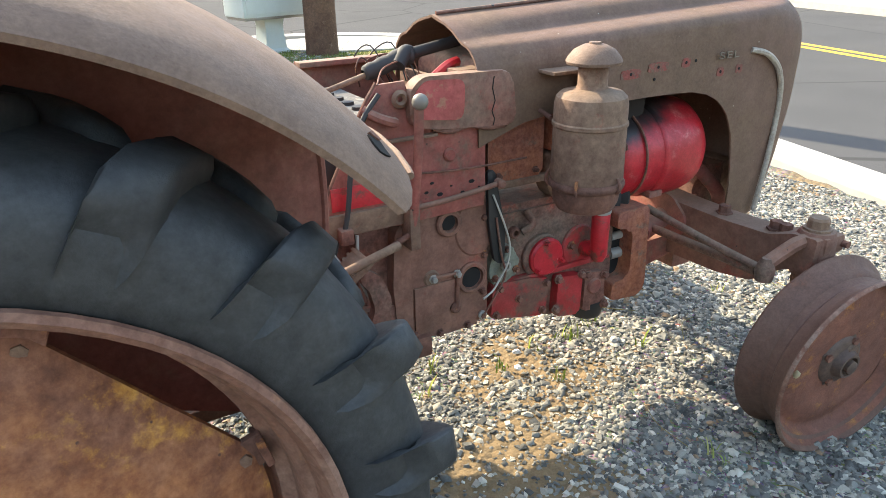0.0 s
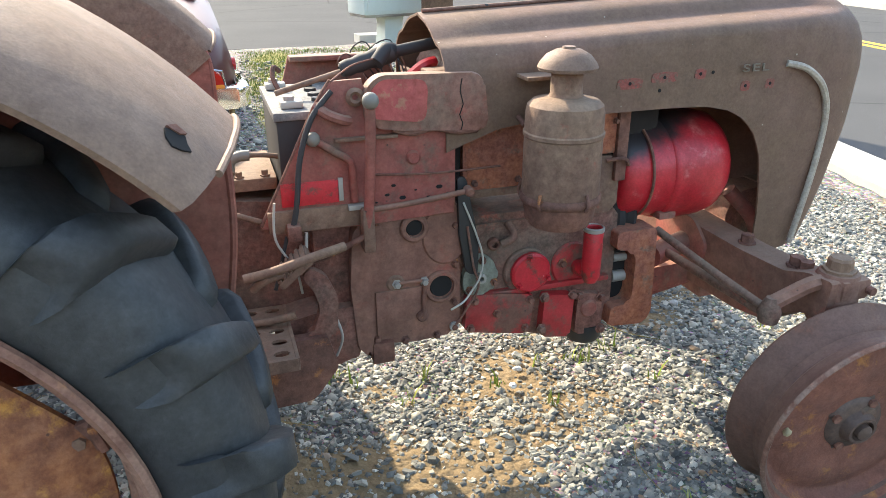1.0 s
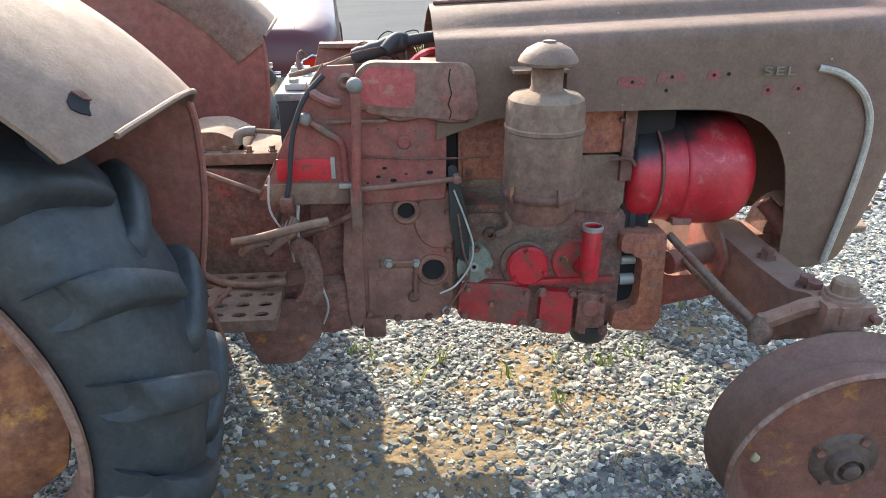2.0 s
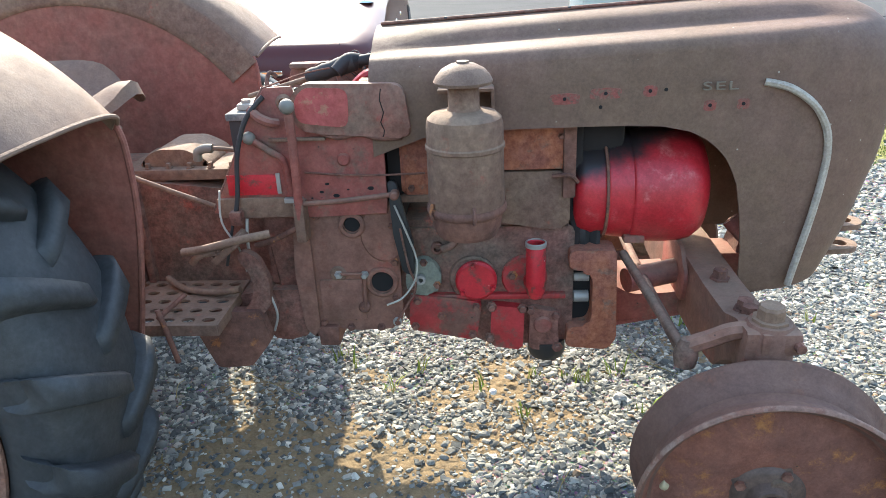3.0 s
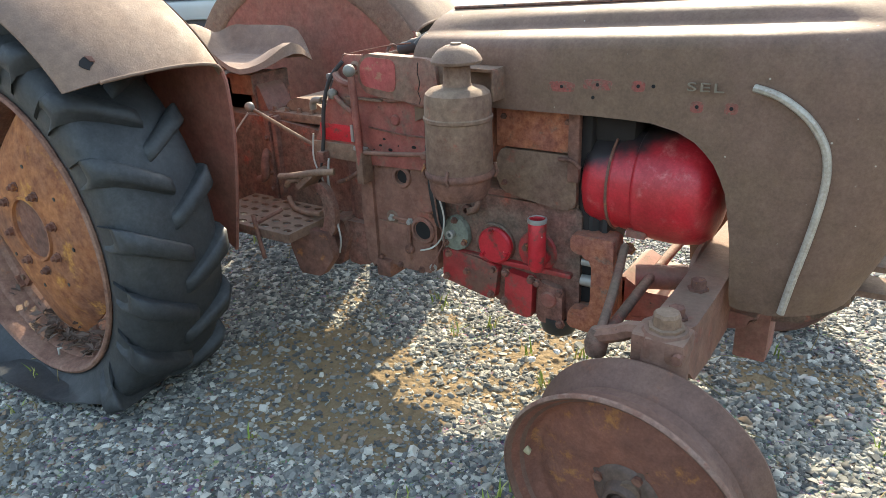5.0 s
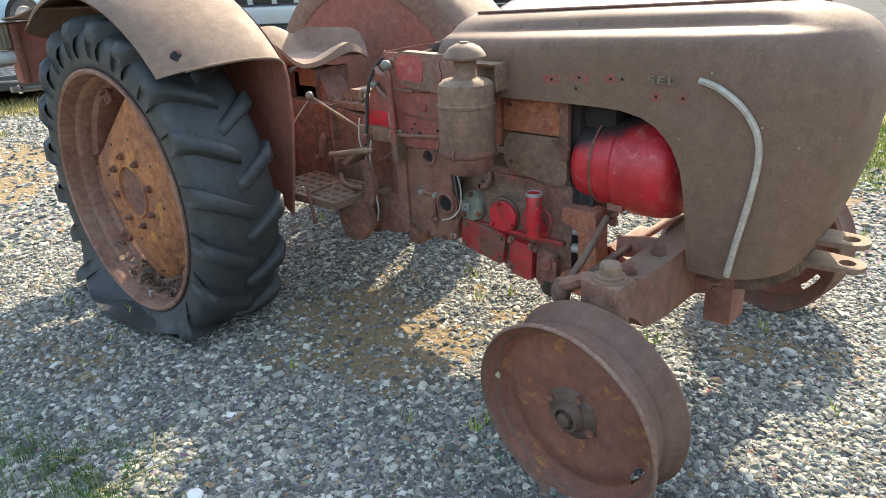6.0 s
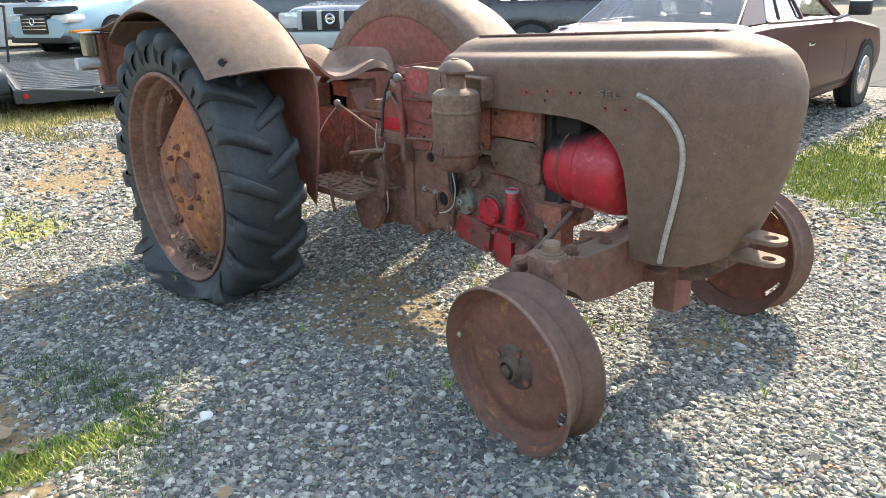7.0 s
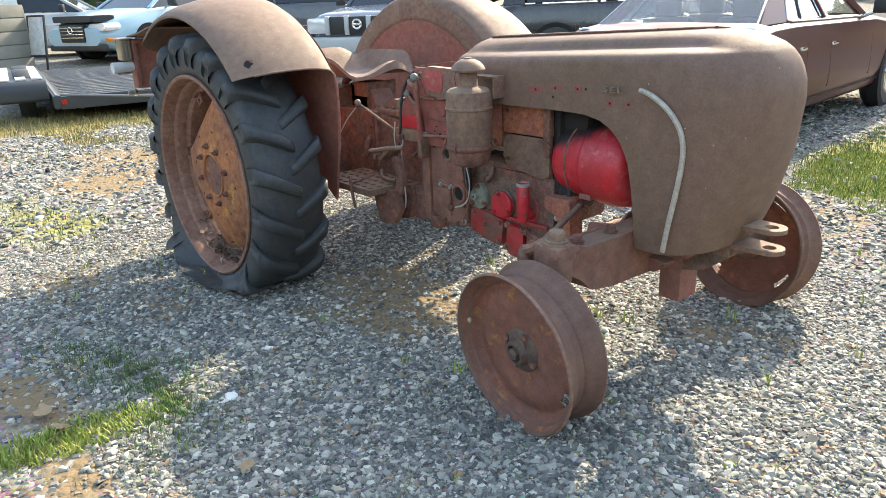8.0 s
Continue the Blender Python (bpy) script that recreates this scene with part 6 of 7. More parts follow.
def vehicle(name, m, label, category, paint, nose=0.25, quarter=False, moulding=True, L=4.8, W=1.78, roof=1.36, deck=None, cabin=(0.95, 1.55, 2.75, 3.55), axles=(1.05, 3.9), wheel=0.32, pane=None, trim=None, drop=0.10):
    """A parked car: x runs from its rear to its front. cabin: rear glass base, roof rear, roof front, windscreen base."""
    deck = deck or [(0, 0.90), (1.0, 0.94), (3.6, 0.92), (L, 0.74)]
    pane = pane or GLASS
    trim = trim or CHROME
    car = empty(name, m, label=label, category=category)
    c0, c1, c2, c3 = cabin
    part("body", car_body(L, W, deck, c0, c3, nose, drop), paint, car, "", 40)
    hb, hr = W / 2 * 0.885, W / 2 * 0.64
    zb = lambda x: lerp(x, deck) + 0.004
    part("roof", prism(bmesh.new(), rounded([(c1 - 0.04, -hr - 0.02), (c2 + 0.05, -hr - 0.01), (c2 + 0.05, hr + 0.01), (c1 - 0.04, hr + 0.02)], 0.12), roof - 0.05, roof, "z", 0.03), paint, car, "", 40)
    bmid = (c1 + c2) / 2 + 0.05
    for s in (-1, 1):
        lower = [(c0, s * hb * 0.93, zb(c0)), (c0 + 0.36, s * hb, zb(c0 + 0.36)), (bmid, s * hb, zb(bmid)), (c3, s * hb * 0.95, zb(c3))]
        upper = [(c1, s * hr, roof - 0.03), (c1 + 0.10, s * hr, roof - 0.03), (bmid - 0.03, s * hr, roof - 0.03), (c2, s * hr, roof - 0.03)]
        part("pillar", quad_slab([lower[0], lower[1], upper[1], upper[0]], 0.05), paint, car)
        part("pillar", bar(bmesh.new(), lower[2], upper[2], 0.055), paint, car)
        part("pillar", bar(bmesh.new(), lower[3], upper[3], 0.06), paint, car)
        for a, b in ((1, 2), (2, 3)):
            quad = [Vector(lower[a]), Vector(lower[b]), Vector(upper[b]), Vector(upper[a])]
            mid = sum(quad, Vector()) / 4
            quad = [p + (mid - p).normalized() * 0.035 for p in quad]
            win = part("side_window", quad_slab(quad, 0.004), pane, car)
            win.visible_shadow = False
            if quarter and a == 1:
                foot, head = quad[0].lerp(quad[1], 0.34), quad[3].lerp(quad[2], 0.34)
                part("window_bar", bar(bmesh.new(), foot, head, 0.028), BLACK, car)
            if trim is CHROME:
                bm = bmesh.new()
                tube(bm, [tuple(p) for p in quad] + [tuple(quad[0])], 0.009, 6, 1)
                part("window_trim", bm, trim, car)
        for x in ((c0 + 0.75 + bmid) / 2 - 0.42, bmid + 0.10):
            part("door_handle", box(bmesh.new(), x - 0.075, x + 0.075, s * W * 0.487 - 0.02, s * W * 0.487 + 0.02, 0.735, 0.765, 0.01), trim, car)
        for x in (c0 + 0.62, bmid, c3 - 0.05):
            h, t = W / 2, lerp(x, deck)
            skin = [(s * (h * 1.0 + 0.001), 0.40), (s * (h * 1.005 + 0.001), 0.55), (s * (h * 0.985 + 0.001), t - 0.15), (s * (h * 0.985 - 0.02), t - 0.15), (s * (h - 0.02), 0.40)]
            part("door_seam", prism(bmesh.new(), skin, x - 0.002, x + 0.002, "x"), DARK, car)
        if moulding:
            part("side_moulding", box(bmesh.new(), 0.3, L - 0.3, s * W * 0.503 - 0.008, s * W * 0.503 + 0.008, 0.535, 0.555, 0.003), trim, car)
        part("mirror", box(bmesh.new(), c3 - 0.40, c3 - 0.30, s * (W / 2 + 0.14) - 0.09, s * (W / 2 + 0.14) + 0.09, zb(c3) + 0.03, zb(c3) + 0.16, 0.02), BLACK, car)
        part("mirror_arm", bar(bmesh.new(), (c3 - 0.33, s * W * 0.45, zb(c3) - 0.02), (c3 - 0.34, s * (W / 2 + 0.10), zb(c3) + 0.06), 0.03), trim, car)
        for ax in axles:
            wm = Matrix.Translation((ax, s * (W / 2 - 0.09), wheel)) @ pose(0, 0, 0, -90 * s, 0, 0)
            # The flank is uncut; this black disc paints the shade of the wheel well.
            part("wheel_arch", lathe(bmesh.new(), [(wheel + 0.05, 0.0), (wheel + 0.05, 0.097), (wheel + 0.03, 0.10), (0, 0.10)], 32, wm), DARK, car)
            tyre = part("tyre", lathe(bmesh.new(), [(wheel * 0.62, -0.09), (wheel * 0.9, -0.1), (wheel, -0.07), (wheel, 0.07), (wheel * 0.92, 0.105), (wheel * 0.64, 0.103), (wheel * 0.62, 0.08)], 32, wm), RUBBER, car)
            part("hubcap", lathe(bmesh.new(), [(wheel * 0.63, 0.098), (wheel * 0.6, 0.108), (wheel * 0.45, 0.10), (wheel * 0.3, 0.115), (0, 0.125)], 28, wm), trim if trim is CHROME else STEEL, tyre)
    base = [(c0, -hb * 0.9, zb(c0)), (c0, hb * 0.9, zb(c0)), (c1, hr, roof - 0.03), (c1, -hr, roof - 0.03)]
    g = part("rear_window", quad_slab(base, 0.004), pane, car)
    g.visible_shadow = False
    if trim is CHROME:
        part("window_trim", tube(bmesh.new(), base + [base[0]], 0.013, 6, 1), trim, car)
    base = [(c3, -hb * 0.93, zb(c3)), (c3, hb * 0.93, zb(c3)), (c2, hr, roof - 0.03), (c2, -hr, roof - 0.03)]
    g = part("windscreen", quad_slab(base, 0.004), pane, car)
    g.visible_shadow = False
    for x in (c0 + 0.55, bmid + 0.25):
        for y in (-0.36, 0.36):
            part("seat", box(bmesh.new(), x, x + 0.16, y - 0.24, y + 0.24, 0.5, 1.0, 0.05), SEAT, car)
            part("headrest", box(bmesh.new(), x + 0.02, x + 0.11, y - 0.12, y + 0.12, 1.0, 1.14, 0.03), SEAT, car)
    part("dashboard", box(bmesh.new(), c3 - 0.55, c3 - 0.1, -hb * 0.85, hb * 0.85, 0.6, 0.89, 0.05), BLACK, car)
    sw = Matrix.Translation((c3 - 0.72, 0.36, 0.93)) @ pose(0, 0, 0, 0, -65, 0)
    part("steering_wheel", lathe(bmesh.new(), [(0.175, 0.0), (0.19, 0.012), (0.205, 0.0), (0.19, -0.012)], 28, sw, True), BLACK, car)
    return car


# dark red saloon behind the tractor, its tail towards it
JAG = Matrix.Translation((-0.21, 2.29, 0.0)) @ pose(0, 0, 0, 0, 0, 94.0)
jag = vehicle("saloon_car", JAG, "dark maroon vintage saloon with chrome trim on gravel", "car", MAROON, 0.3, True, False, 4.95, 1.77, 1.35,
              [(0, 0.675), (0.05, 0.738), (0.30, 0.797), (0.60, 0.867), (0.95, 0.948), (1.4, 0.96), (3.5, 0.93), (4.7, 0.80), (4.95, 0.70)], (1.02, 1.62, 2.66, 3.38), (1.10, 4.08), 0.325, drop=0)
part("rear_bumper", prism(bmesh.new(), rounded([(-0.05, -0.88), (0.0, -0.925), (0.45, -0.93), (0.45, -0.88), (0.04, -0.86), (0.0, -0.6), (0.0, 0.6), (0.04, 0.86), (0.45, 0.88), (0.45, 0.905), (0.0, 0.90), (-0.05, 0.86), (-0.09, 0.5), (-0.09, -0.5)], 0.03), 0.42, 0.53, "z", 0.02), CHROME, jag, "chrome wrap-round rear bumper")
part("bumper_rubber", box(bmesh.new(), -0.075, 0.0, -0.8, 0.8, 0.33, 0.425, 0.02), BLACK, jag)
for s in (-1, 1):
    lamp = part("tail_lamp", prism(bmesh.new(), rounded([(s * 0.60, 0.50), (s * 0.80, 0.505), (s * 0.78, 0.61), (s * 0.70, 0.625), (s * 0.65, 0.60)], 0.03), -0.012, 0.06, "x", 0.008), LAMP_RED, jag, "red and amber tail lamp with chrome rim")
    part("indicator", prism(bmesh.new(), rounded([(s * 0.605, 0.503), (s * 0.798, 0.508), (s * 0.795, 0.545), (s * 0.62, 0.542)], 0.015), -0.017, 0.0, "x", 0.003), LAMP_AMBER, lamp)
    part("lamp_rim", tube(bmesh.new(), [(-0.012, s * y, z) for y, z in ((0.595, 0.495), (0.808, 0.50), (0.788, 0.615), (0.70, 0.632), (0.645, 0.605), (0.595, 0.495))], 0.006, 6, 1), CHROME, lamp)
    part("side_marker", lathe(bmesh.new(), [(0, 0), (0.04, 0.0), (0.038, 0.02), (0.0, 0.022)], 20, Matrix.Translation((0.34, s * 0.876, 0.60)) @ pose(0, 0, 0, -90 * s, 0, 0) @ Matrix.Diagonal((1.5, 1, 1, 1))), LAMP_RED, jag, "red oval side marker with chrome rim")
    part("fuel_cap", lathe(bmesh.new(), [(0, 0), (0.055, 0.0), (0.05, 0.012), (0.0, 0.016)], 24, Matrix.Translation((0.84, s * 0.715, 0.938))), CHROME, jag, "chrome fuel cap")
for s in (-1, 1):
    # Thin dark strip paints the shade line of the sill crease.
    part("sill_crease_shade", box(bmesh.new(), 1.52, 3.66, s * 0.876 - 0.006, s * 0.876 + 0.006, 0.325, 0.331), DARK, jag)
    part("belt_trim", tube(bmesh.new(), [(1.42, s * 0.8, 0.968), (2.2, s * 0.803, 0.954), (3.36, s * 0.803, 0.938)], 0.007, 6, 4), CHROME, jag, "thin chrome strip under the side windows")
part("number_panel", box(bmesh.new(), -0.012, 0.03, -0.30, 0.30, 0.44, 0.60, 0.01), MAROON, jag)
plate = part("number_plate", box(bmesh.new(), -0.022, -0.012, -0.155, 0.155, 0.435, 0.59, 0.004), PLATE, jag, "pale number plate with dark bars")
for k in range(6):
    part("bar", box(bmesh.new(), -0.025, -0.0215, -0.13 + 0.045 * k, -0.10 + 0.045 * k, 0.47, 0.535), INK, plate)
part("bar", box(bmesh.new(), -0.025, -0.0215, -0.06, 0.06, 0.558, 0.572), INK, plate)
part("plate_lamp", box(bmesh.new(), -0.03, 0.0, -0.28, 0.28, 0.605, 0.64, 0.012), CHROME, jag, "chrome plate lamp bar")
part("badge", box(bmesh.new(), -0.016, -0.004, -0.48, -0.37, 0.57, 0.60, 0.002), CHROME, jag, "small chrome badge")
part("badge", box(bmesh.new(), -0.016, -0.004, -0.52, -0.35, 0.535, 0.55, 0.002), CHROME, jag, "thin chrome script badge")
JAG_DECK = [(0, 0.675), (0.05, 0.738), (0.30, 0.797), (0.60, 0.867), (0.95, 0.948)]
for y in (-0.61, 0.61):
    part("lid_seam", tube(bmesh.new(), [(x, y, lerp(x, JAG_DECK) + 0.018) for x in (0.06, 0.2, 0.4, 0.6, 0.8, 0.93)], 0.004, 6, 2), DARK, jag)
part("boot_lock", lathe(bmesh.new(), [(0, 0), (0.02, 0), (0.02, 0.03), (0, 0.04)], 16, Matrix.Translation((0.05, 0, 0.725))), CHROME, jag)

# pickup with a chrome-framed grille
PICK = Matrix.Translation((-7.4, 5.1, -0.04)) @ pose(0, 0, 0, 0, 0, -57) @ Matrix.Translation((-5.2, 0, 0))
pick = vehicle("pickup_truck", PICK, "navy pickup truck with silver grille facing the tractor", "pickup truck", NAVY, 0.25, False, False, 5.2, 1.86, 1.85,
               [(0, 1.15), (1.4, 1.2), (3.6, 1.2), (4.2, 1.16), (5.2, 1.06)], (1.6, 1.8, 3.0, 3.8), (1.1, 4.3), 0.40, TINT, STEEL)
part("bumper", box(bmesh.new(), 5.12, 5.32, -0.96, 0.96, 0.45, 0.72, 0.05), SILVER, pick, "silver front bumper")
part("grille", box(bmesh.new(), 5.12, 5.25, -0.55, 0.55, 0.76, 1.05, 0.02), BLACK, pick, "dark mesh grille")
for y in (-0.56, -0.2, 0.2, 0.56):
    part("grille_bar", box(bmesh.new(), 5.2, 5.28, y - 0.04, y + 0.04, 0.75, 1.06, 0.012), SILVER, pick)
part("badge", lathe(bmesh.new(), [(0.055, 0), (0.075, 0.008), (0.09, 0.0), (0.075, -0.008)], 28, Matrix.Translation((5.29, 0.0, 0.92)) @ pose(0, 0, 0, 0, 90, 0), True), CHROME, pick, "round chrome emblem ring")
part("badge_bar", box(bmesh.new(), 5.28, 5.295, -0.085, 0.085, 0.90, 0.94, 0.004), CHROME, pick)
for s in (-1, 1):
    hl = part("headlamp", prism(bmesh.new(), rounded([(s * 0.60, 0.78), (s * 0.94, 0.78), (s * 0.94, 1.03), (s * 0.60, 1.03)], 0.03), 5.0, 5.24, "x", 0.02), LAMP_CLEAR, pick, "clear headlamp")
    part("indicator", box(bmesh.new(), 4.95, 5.2, s * 0.955 - 0.02, s * 0.955 + 0.02, 0.8, 1.0, 0.01), LAMP_AMBER, hl)

# pale blue saloon with a black bonnet cover
BLUE = Matrix.Translation((-12.0, 1.75, 0.30)) @ pose(0, 0, 0, 0, 0, -68) @ Matrix.Translation((-4.7, 0, 0))
blue = vehicle("saloon_car", BLUE, "pale blue saloon with a black bonnet cover on dry grass", "car", PALE_BLUE, 0.85, False, False, 4.7, 1.82, 1.47,
               [(0, 1.0), (1.0, 1.02), (3.3, 0.98), (3.7, 0.95), (4.7, 0.72)], (0.8, 1.5, 2.7, 3.5), (0.95, 3.7), 0.33, TINT, SILVER)
part("bonnet_cover", prism(bmesh.new(), rounded([(4.25, -0.70), (4.69, -0.55), (4.72, 0.0), (4.69, 0.55), (4.25, 0.70)], 0.06), 0.76, 0.875, "z", 0.03), BLACK, blue, "black vinyl bonnet cover")
part("grille", box(bmesh.new(), 4.62, 4.73, -0.34, 0.34, 0.40, 0.72, 0.03), BLACK, blue, "dark grille with silver slats")
for k in range(4):
    part("grille_bar", box(bmesh.new(), 4.71, 4.745, -0.33, 0.33, 0.48 + 0.06 * k, 0.495 + 0.06 * k, 0.004), CHROME, blue)
part("badge", lathe(bmesh.new(), [(0.045, 0), (0.06, 0.008), (0.07, 0.0), (0.06, -0.008)], 24, Matrix.Translation((4.75, 0, 0.62)) @ pose(0, 0, 0, 0, 90, 0), True), CHROME, blue)
part("lower_intake", box(bmesh.new(), 4.55, 4.70, -0.75, 0.75, 0.24, 0.36, 0.03), BLACK, blue)
for s in (-1, 1):
    part("headlamp", prism(bmesh.new(), rounded([(s * 0.40, 0.58), (s * 0.86, 0.60), (s * 0.84, 0.74), (s * 0.42, 0.72)], 0.04), 4.3, 4.66, "x", 0.03), LAMP_CLEAR, blue, "clear headlamp")
    part("indicator", box(bmesh.new(), 4.2, 4.62, s * 0.80 - 0.08, s * 0.80 + 0.08, 0.42, 0.47, 0.01), LAMP_AMBER, blue)

# farther vehicles
WHITE = Matrix.Translation((-15.4, 1.9, 0.33)) @ pose(0, 0, 0, 0, 0, 62) @ Matrix.Translation((-2.4, 0, 0))
white = vehicle("saloon_car", WHITE, "silver saloon with a paper notice in its window", "car", SILVER, 0.4, False, False, 4.9, 1.82, 1.46, None, (0.8, 1.5, 2.8, 3.6), (0.95, 3.8), 0.33, TINT, SILVER)
part("notice", box(bmesh.new(), 1.9, 2.35, -0.80, -0.795, 1.08, 1.28), PLATE, white, "white paper notice with dark bars")
GREY = Matrix.Translation((-13.6, 7.8, 0.2)) @ pose(0, 0, 0, 0, 0, 58) @ Matrix.Translation((-2.4, 0, 0))
vehicle("estate_car", GREY, "dark grey estate car parked on the lot", "car", CHARCOAL, 0.3, False, True, 4.9, 1.9, 1.72, [(0, 1.05), (3.6, 1.06), (4.9, 0.9)], (0.15, 0.4, 2.8, 3.7), (0.95, 3.8), 0.36, TINT, STEEL)
VAN = Matrix.Translation((-4.4, 8.9, 0.0)) @ pose(0, 0, 0, 0, 0, 44) @ Matrix.Translation((-2.5, 0, 0))
vehicle("estate_car", VAN, "glossy black-brown estate car behind the saloon", "car", NEARBLACK, 0.3, False, True, 5.1, 1.95, 1.80, [(0, 1.1), (3.7, 1.1), (5.1, 0.95)], (0.15, 0.4, 2.9, 3.8), (1.0, 4.0), 0.38, TINT, STEEL)


# ---- utility pole, cabinet, trailer, yard things ----
WOOD = worn("pole_wood", (0.14, 0.075, 0.045), (0.10, 0.05, 0.03), (0.20, 0.13, 0.09), 0.6, 5, 0.9, grain=60, relief=0.6)
CABINET = plain("cabinet_grey_green", (0.52, 0.57, 0.54), 0.5, vary=0.1)
pole = empty("utility_pole", pose(3.25, 6.95, 0), label="round brown wooden utility pole in grass", category="utility pole")
bm = lathe(bmesh.new(), [(0, -0.1), (0.20, -0.1), (0.195, 0.3), (0.185, 2.0), (0.17, 5.0), (0.15, 9.0), (0, 9.0)], 28)
for v in bm.verts:
    v.co.x += 0.008 * noise.noise(v.co * 3)
part("post", bm, WOOD, pole, "", 60)
cab = empty("utility_cabinet", pose(2.80, 7.55, 0, 0, 0, 12), label="pale grey-green utility cabinet on a flared pedestal", category="utility cabinet")
part("pedestal", lathe(bmesh.new(), [(0.0, -0.05), (0.26, -0.05), (0.25, 0.02), (0.20, 0.05), (0.17, 0.3), (0.19, 0.40), (0.24, 0.43), (0, 0.43)], 4, pose(0, 0, 0, 0, 0, 45)), CABINET, cab, "", 20)
part("box", box(bmesh.new(), -0.46, 0.46, -0.26, 0.26, 0.44, 1.5, 0.03), CABINET, cab)
part("base_frame", box(bmesh.new(), -0.44, 0.44, -0.24, 0.24, 0.41, 0.45, 0.004), STEEL, cab)
part("door", box(bmesh.new(), -0.42, 0.42, -0.272, -0.255, 0.48, 1.44, 0.006), CABINET, cab)
part("handle", box(bmesh.new(), 0.33, 0.36, -0.29, -0.27, 0.9, 1.05, 0.006), STEEL, cab)

# low trailer with tread boards on its wheel guards
TRAIL = Matrix.Translation((-6.0, 0.78, 0.03)) @ pose(0, 0, 0, 0, 0, 170)
trailer = empty("flat_trailer", TRAIL, label="black flat trailer with mesh deck and pale tread boards", category="trailer")
TRAILER_BLACK = plain("trailer_black", (0.035, 0.038, 0.042), 0.5)
MESH_GREY = plain("grey_deck_mesh", (0.045, 0.047, 0.05), 0.9)
MESH_STEEL = plain("mesh_strand_grey", (0.17, 0.17, 0.17), 0.7)
RAMP = worn("pale_tread_boards", (0.60, 0.60, 0.57), (0.48, 0.47, 0.44), (0.33, 0.31, 0.27), 0.6, 9, 0.7)
for y in (-0.84, 0.84):
    part("rail", box(bmesh.new(), 0.0, 4.8, y - 0.04, y + 0.04, 0.15, 0.30, 0.008), TRAILER_BLACK, trailer)
    part("rail_cap", box(bmesh.new(), 0.0, 4.8, y - 0.012, y + 0.012, 0.301, 0.312, 0.002), MESH_STEEL, trailer)
for x in (0.04, 2.4, 4.76):
    part("cross_member", box(bmesh.new(), x - 0.04, x + 0.04, -0.8, 0.8, 0.14, 0.29, 0.006), TRAILER_BLACK, trailer)
part("deck", box(bmesh.new(), 0.08, 4.7, -0.8, 0.8, 0.27, 0.285), MESH_GREY, trailer, "grey expanded-mesh deck")
for k in range(40):
    x = 0.12 + 0.115 * k
    m = Matrix.Translation((x, 0, 0)) @ pose(0, 0, 0, 0, 0, 12 if k % 2 else -12)
    part("mesh_strand", box(bmesh.new(), -0.008, 0.008, -0.78, 0.78, 0.285, 0.294, 0.0, m), MESH_STEEL, trailer)
for s in (-1, 1):
    fend = part("wheel_guard", prism(bmesh.new(), rounded([(0.30, 0.22), (0.30, 0.40), (0.38, 0.47), (2.9, 0.47), (2.9, 0.22)], 0.05), min(s * 0.90, s * 1.42), max(s * 0.90, s * 1.42), "y", 0.01), TRAILER_BLACK, trailer, "black wheel guard with pale tread boards")
    for k in range(3):
        y = s * (0.99 + 0.17 * k)
        part("board", box(bmesh.new(), 0.42, 2.85, y - 0.055, y + 0.055, 0.471, 0.490, 0.004), RAMP, fend)
    for x in (1.0, 1.75):
        wm = Matrix.Translation((x, s * 1.14, 0.27)) @ pose(0, 0, 0, 90, 0, 0)
        part("wheel", lathe(bmesh.new(), [(0, -0.08), (0.2, -0.09), (0.29, -0.09), (0.30, -0.06), (0.30, 0.06), (0.29, 0.09), (0.2, 0.09), (0, 0.08)], 28, wm), RUBBER, trailer)
part("safety_bar", tube(bmesh.new(), [(0.02, 0.80, 0.31), (-0.25, 0.2, 0.27), (-0.45, -0.5, 0.22)], 0.012), MESH_STEEL, trailer, "thin grey steel bar")
part("marker_lamp", box(bmesh.new(), -0.012, 0.0, 0.74, 0.80, 0.20, 0.25, 0.004), LAMP_RED, trailer, "small red marker lamp")

# crate and sandwich frame beyond the trailer
crate = empty("slatted_crate", pose(-11.7, 0.30, 0.27, 0, 0, 30), label="weathered grey slatted wooden crate", category="crate")
OLDWOOD = plain("grey_old_wood", (0.22, 0.21, 0.17), 0.9)
for k in range(5):
    part("slat", box(bmesh.new(), -0.5, 0.5, -0.42, -0.39, 0.05 + 0.22 * k, 0.25 + 0.22 * k, 0.006), OLDWOOD, crate)
    part("slat", box(bmesh.new(), 0.47, 0.5, -0.39, 0.4, 0.05 + 0.22 * k, 0.25 + 0.22 * k, 0.006), OLDWOOD, crate)
for x in (-0.47, 0.44):
    part("corner_post", box(bmesh.new(), x - 0.03, x + 0.03, -0.39, -0.33, 0.0, 1.16, 0.006), OLDWOOD, crate)
part("back", box(bmesh.new(), -0.5, 0.5, 0.38, 0.41, 0.0, 1.1, 0.006), OLDWOOD, crate)
board = empty("sign_frame", pose(-11.25, 0.90, 0.225, -8, 0, 22), label="black metal frame holding a blank pale board", category="sign")
for x in (-0.22, 0.22):
    part("leg", box(bmesh.new(), x - 0.015, x + 0.015, -0.015, 0.015, 0.0, 1.0, 0.003), BLACK, board)
for z in (0.32, 0.99):
    part("rail", box(bmesh.new(), -0.22, 0.22, -0.012, 0.012, z - 0.015, z + 0.015, 0.003), BLACK, board)
part("panel", box(bmesh.new(), -0.2, 0.2, -0.008, 0.008, 0.34, 0.97, 0.002), RAMP, board)

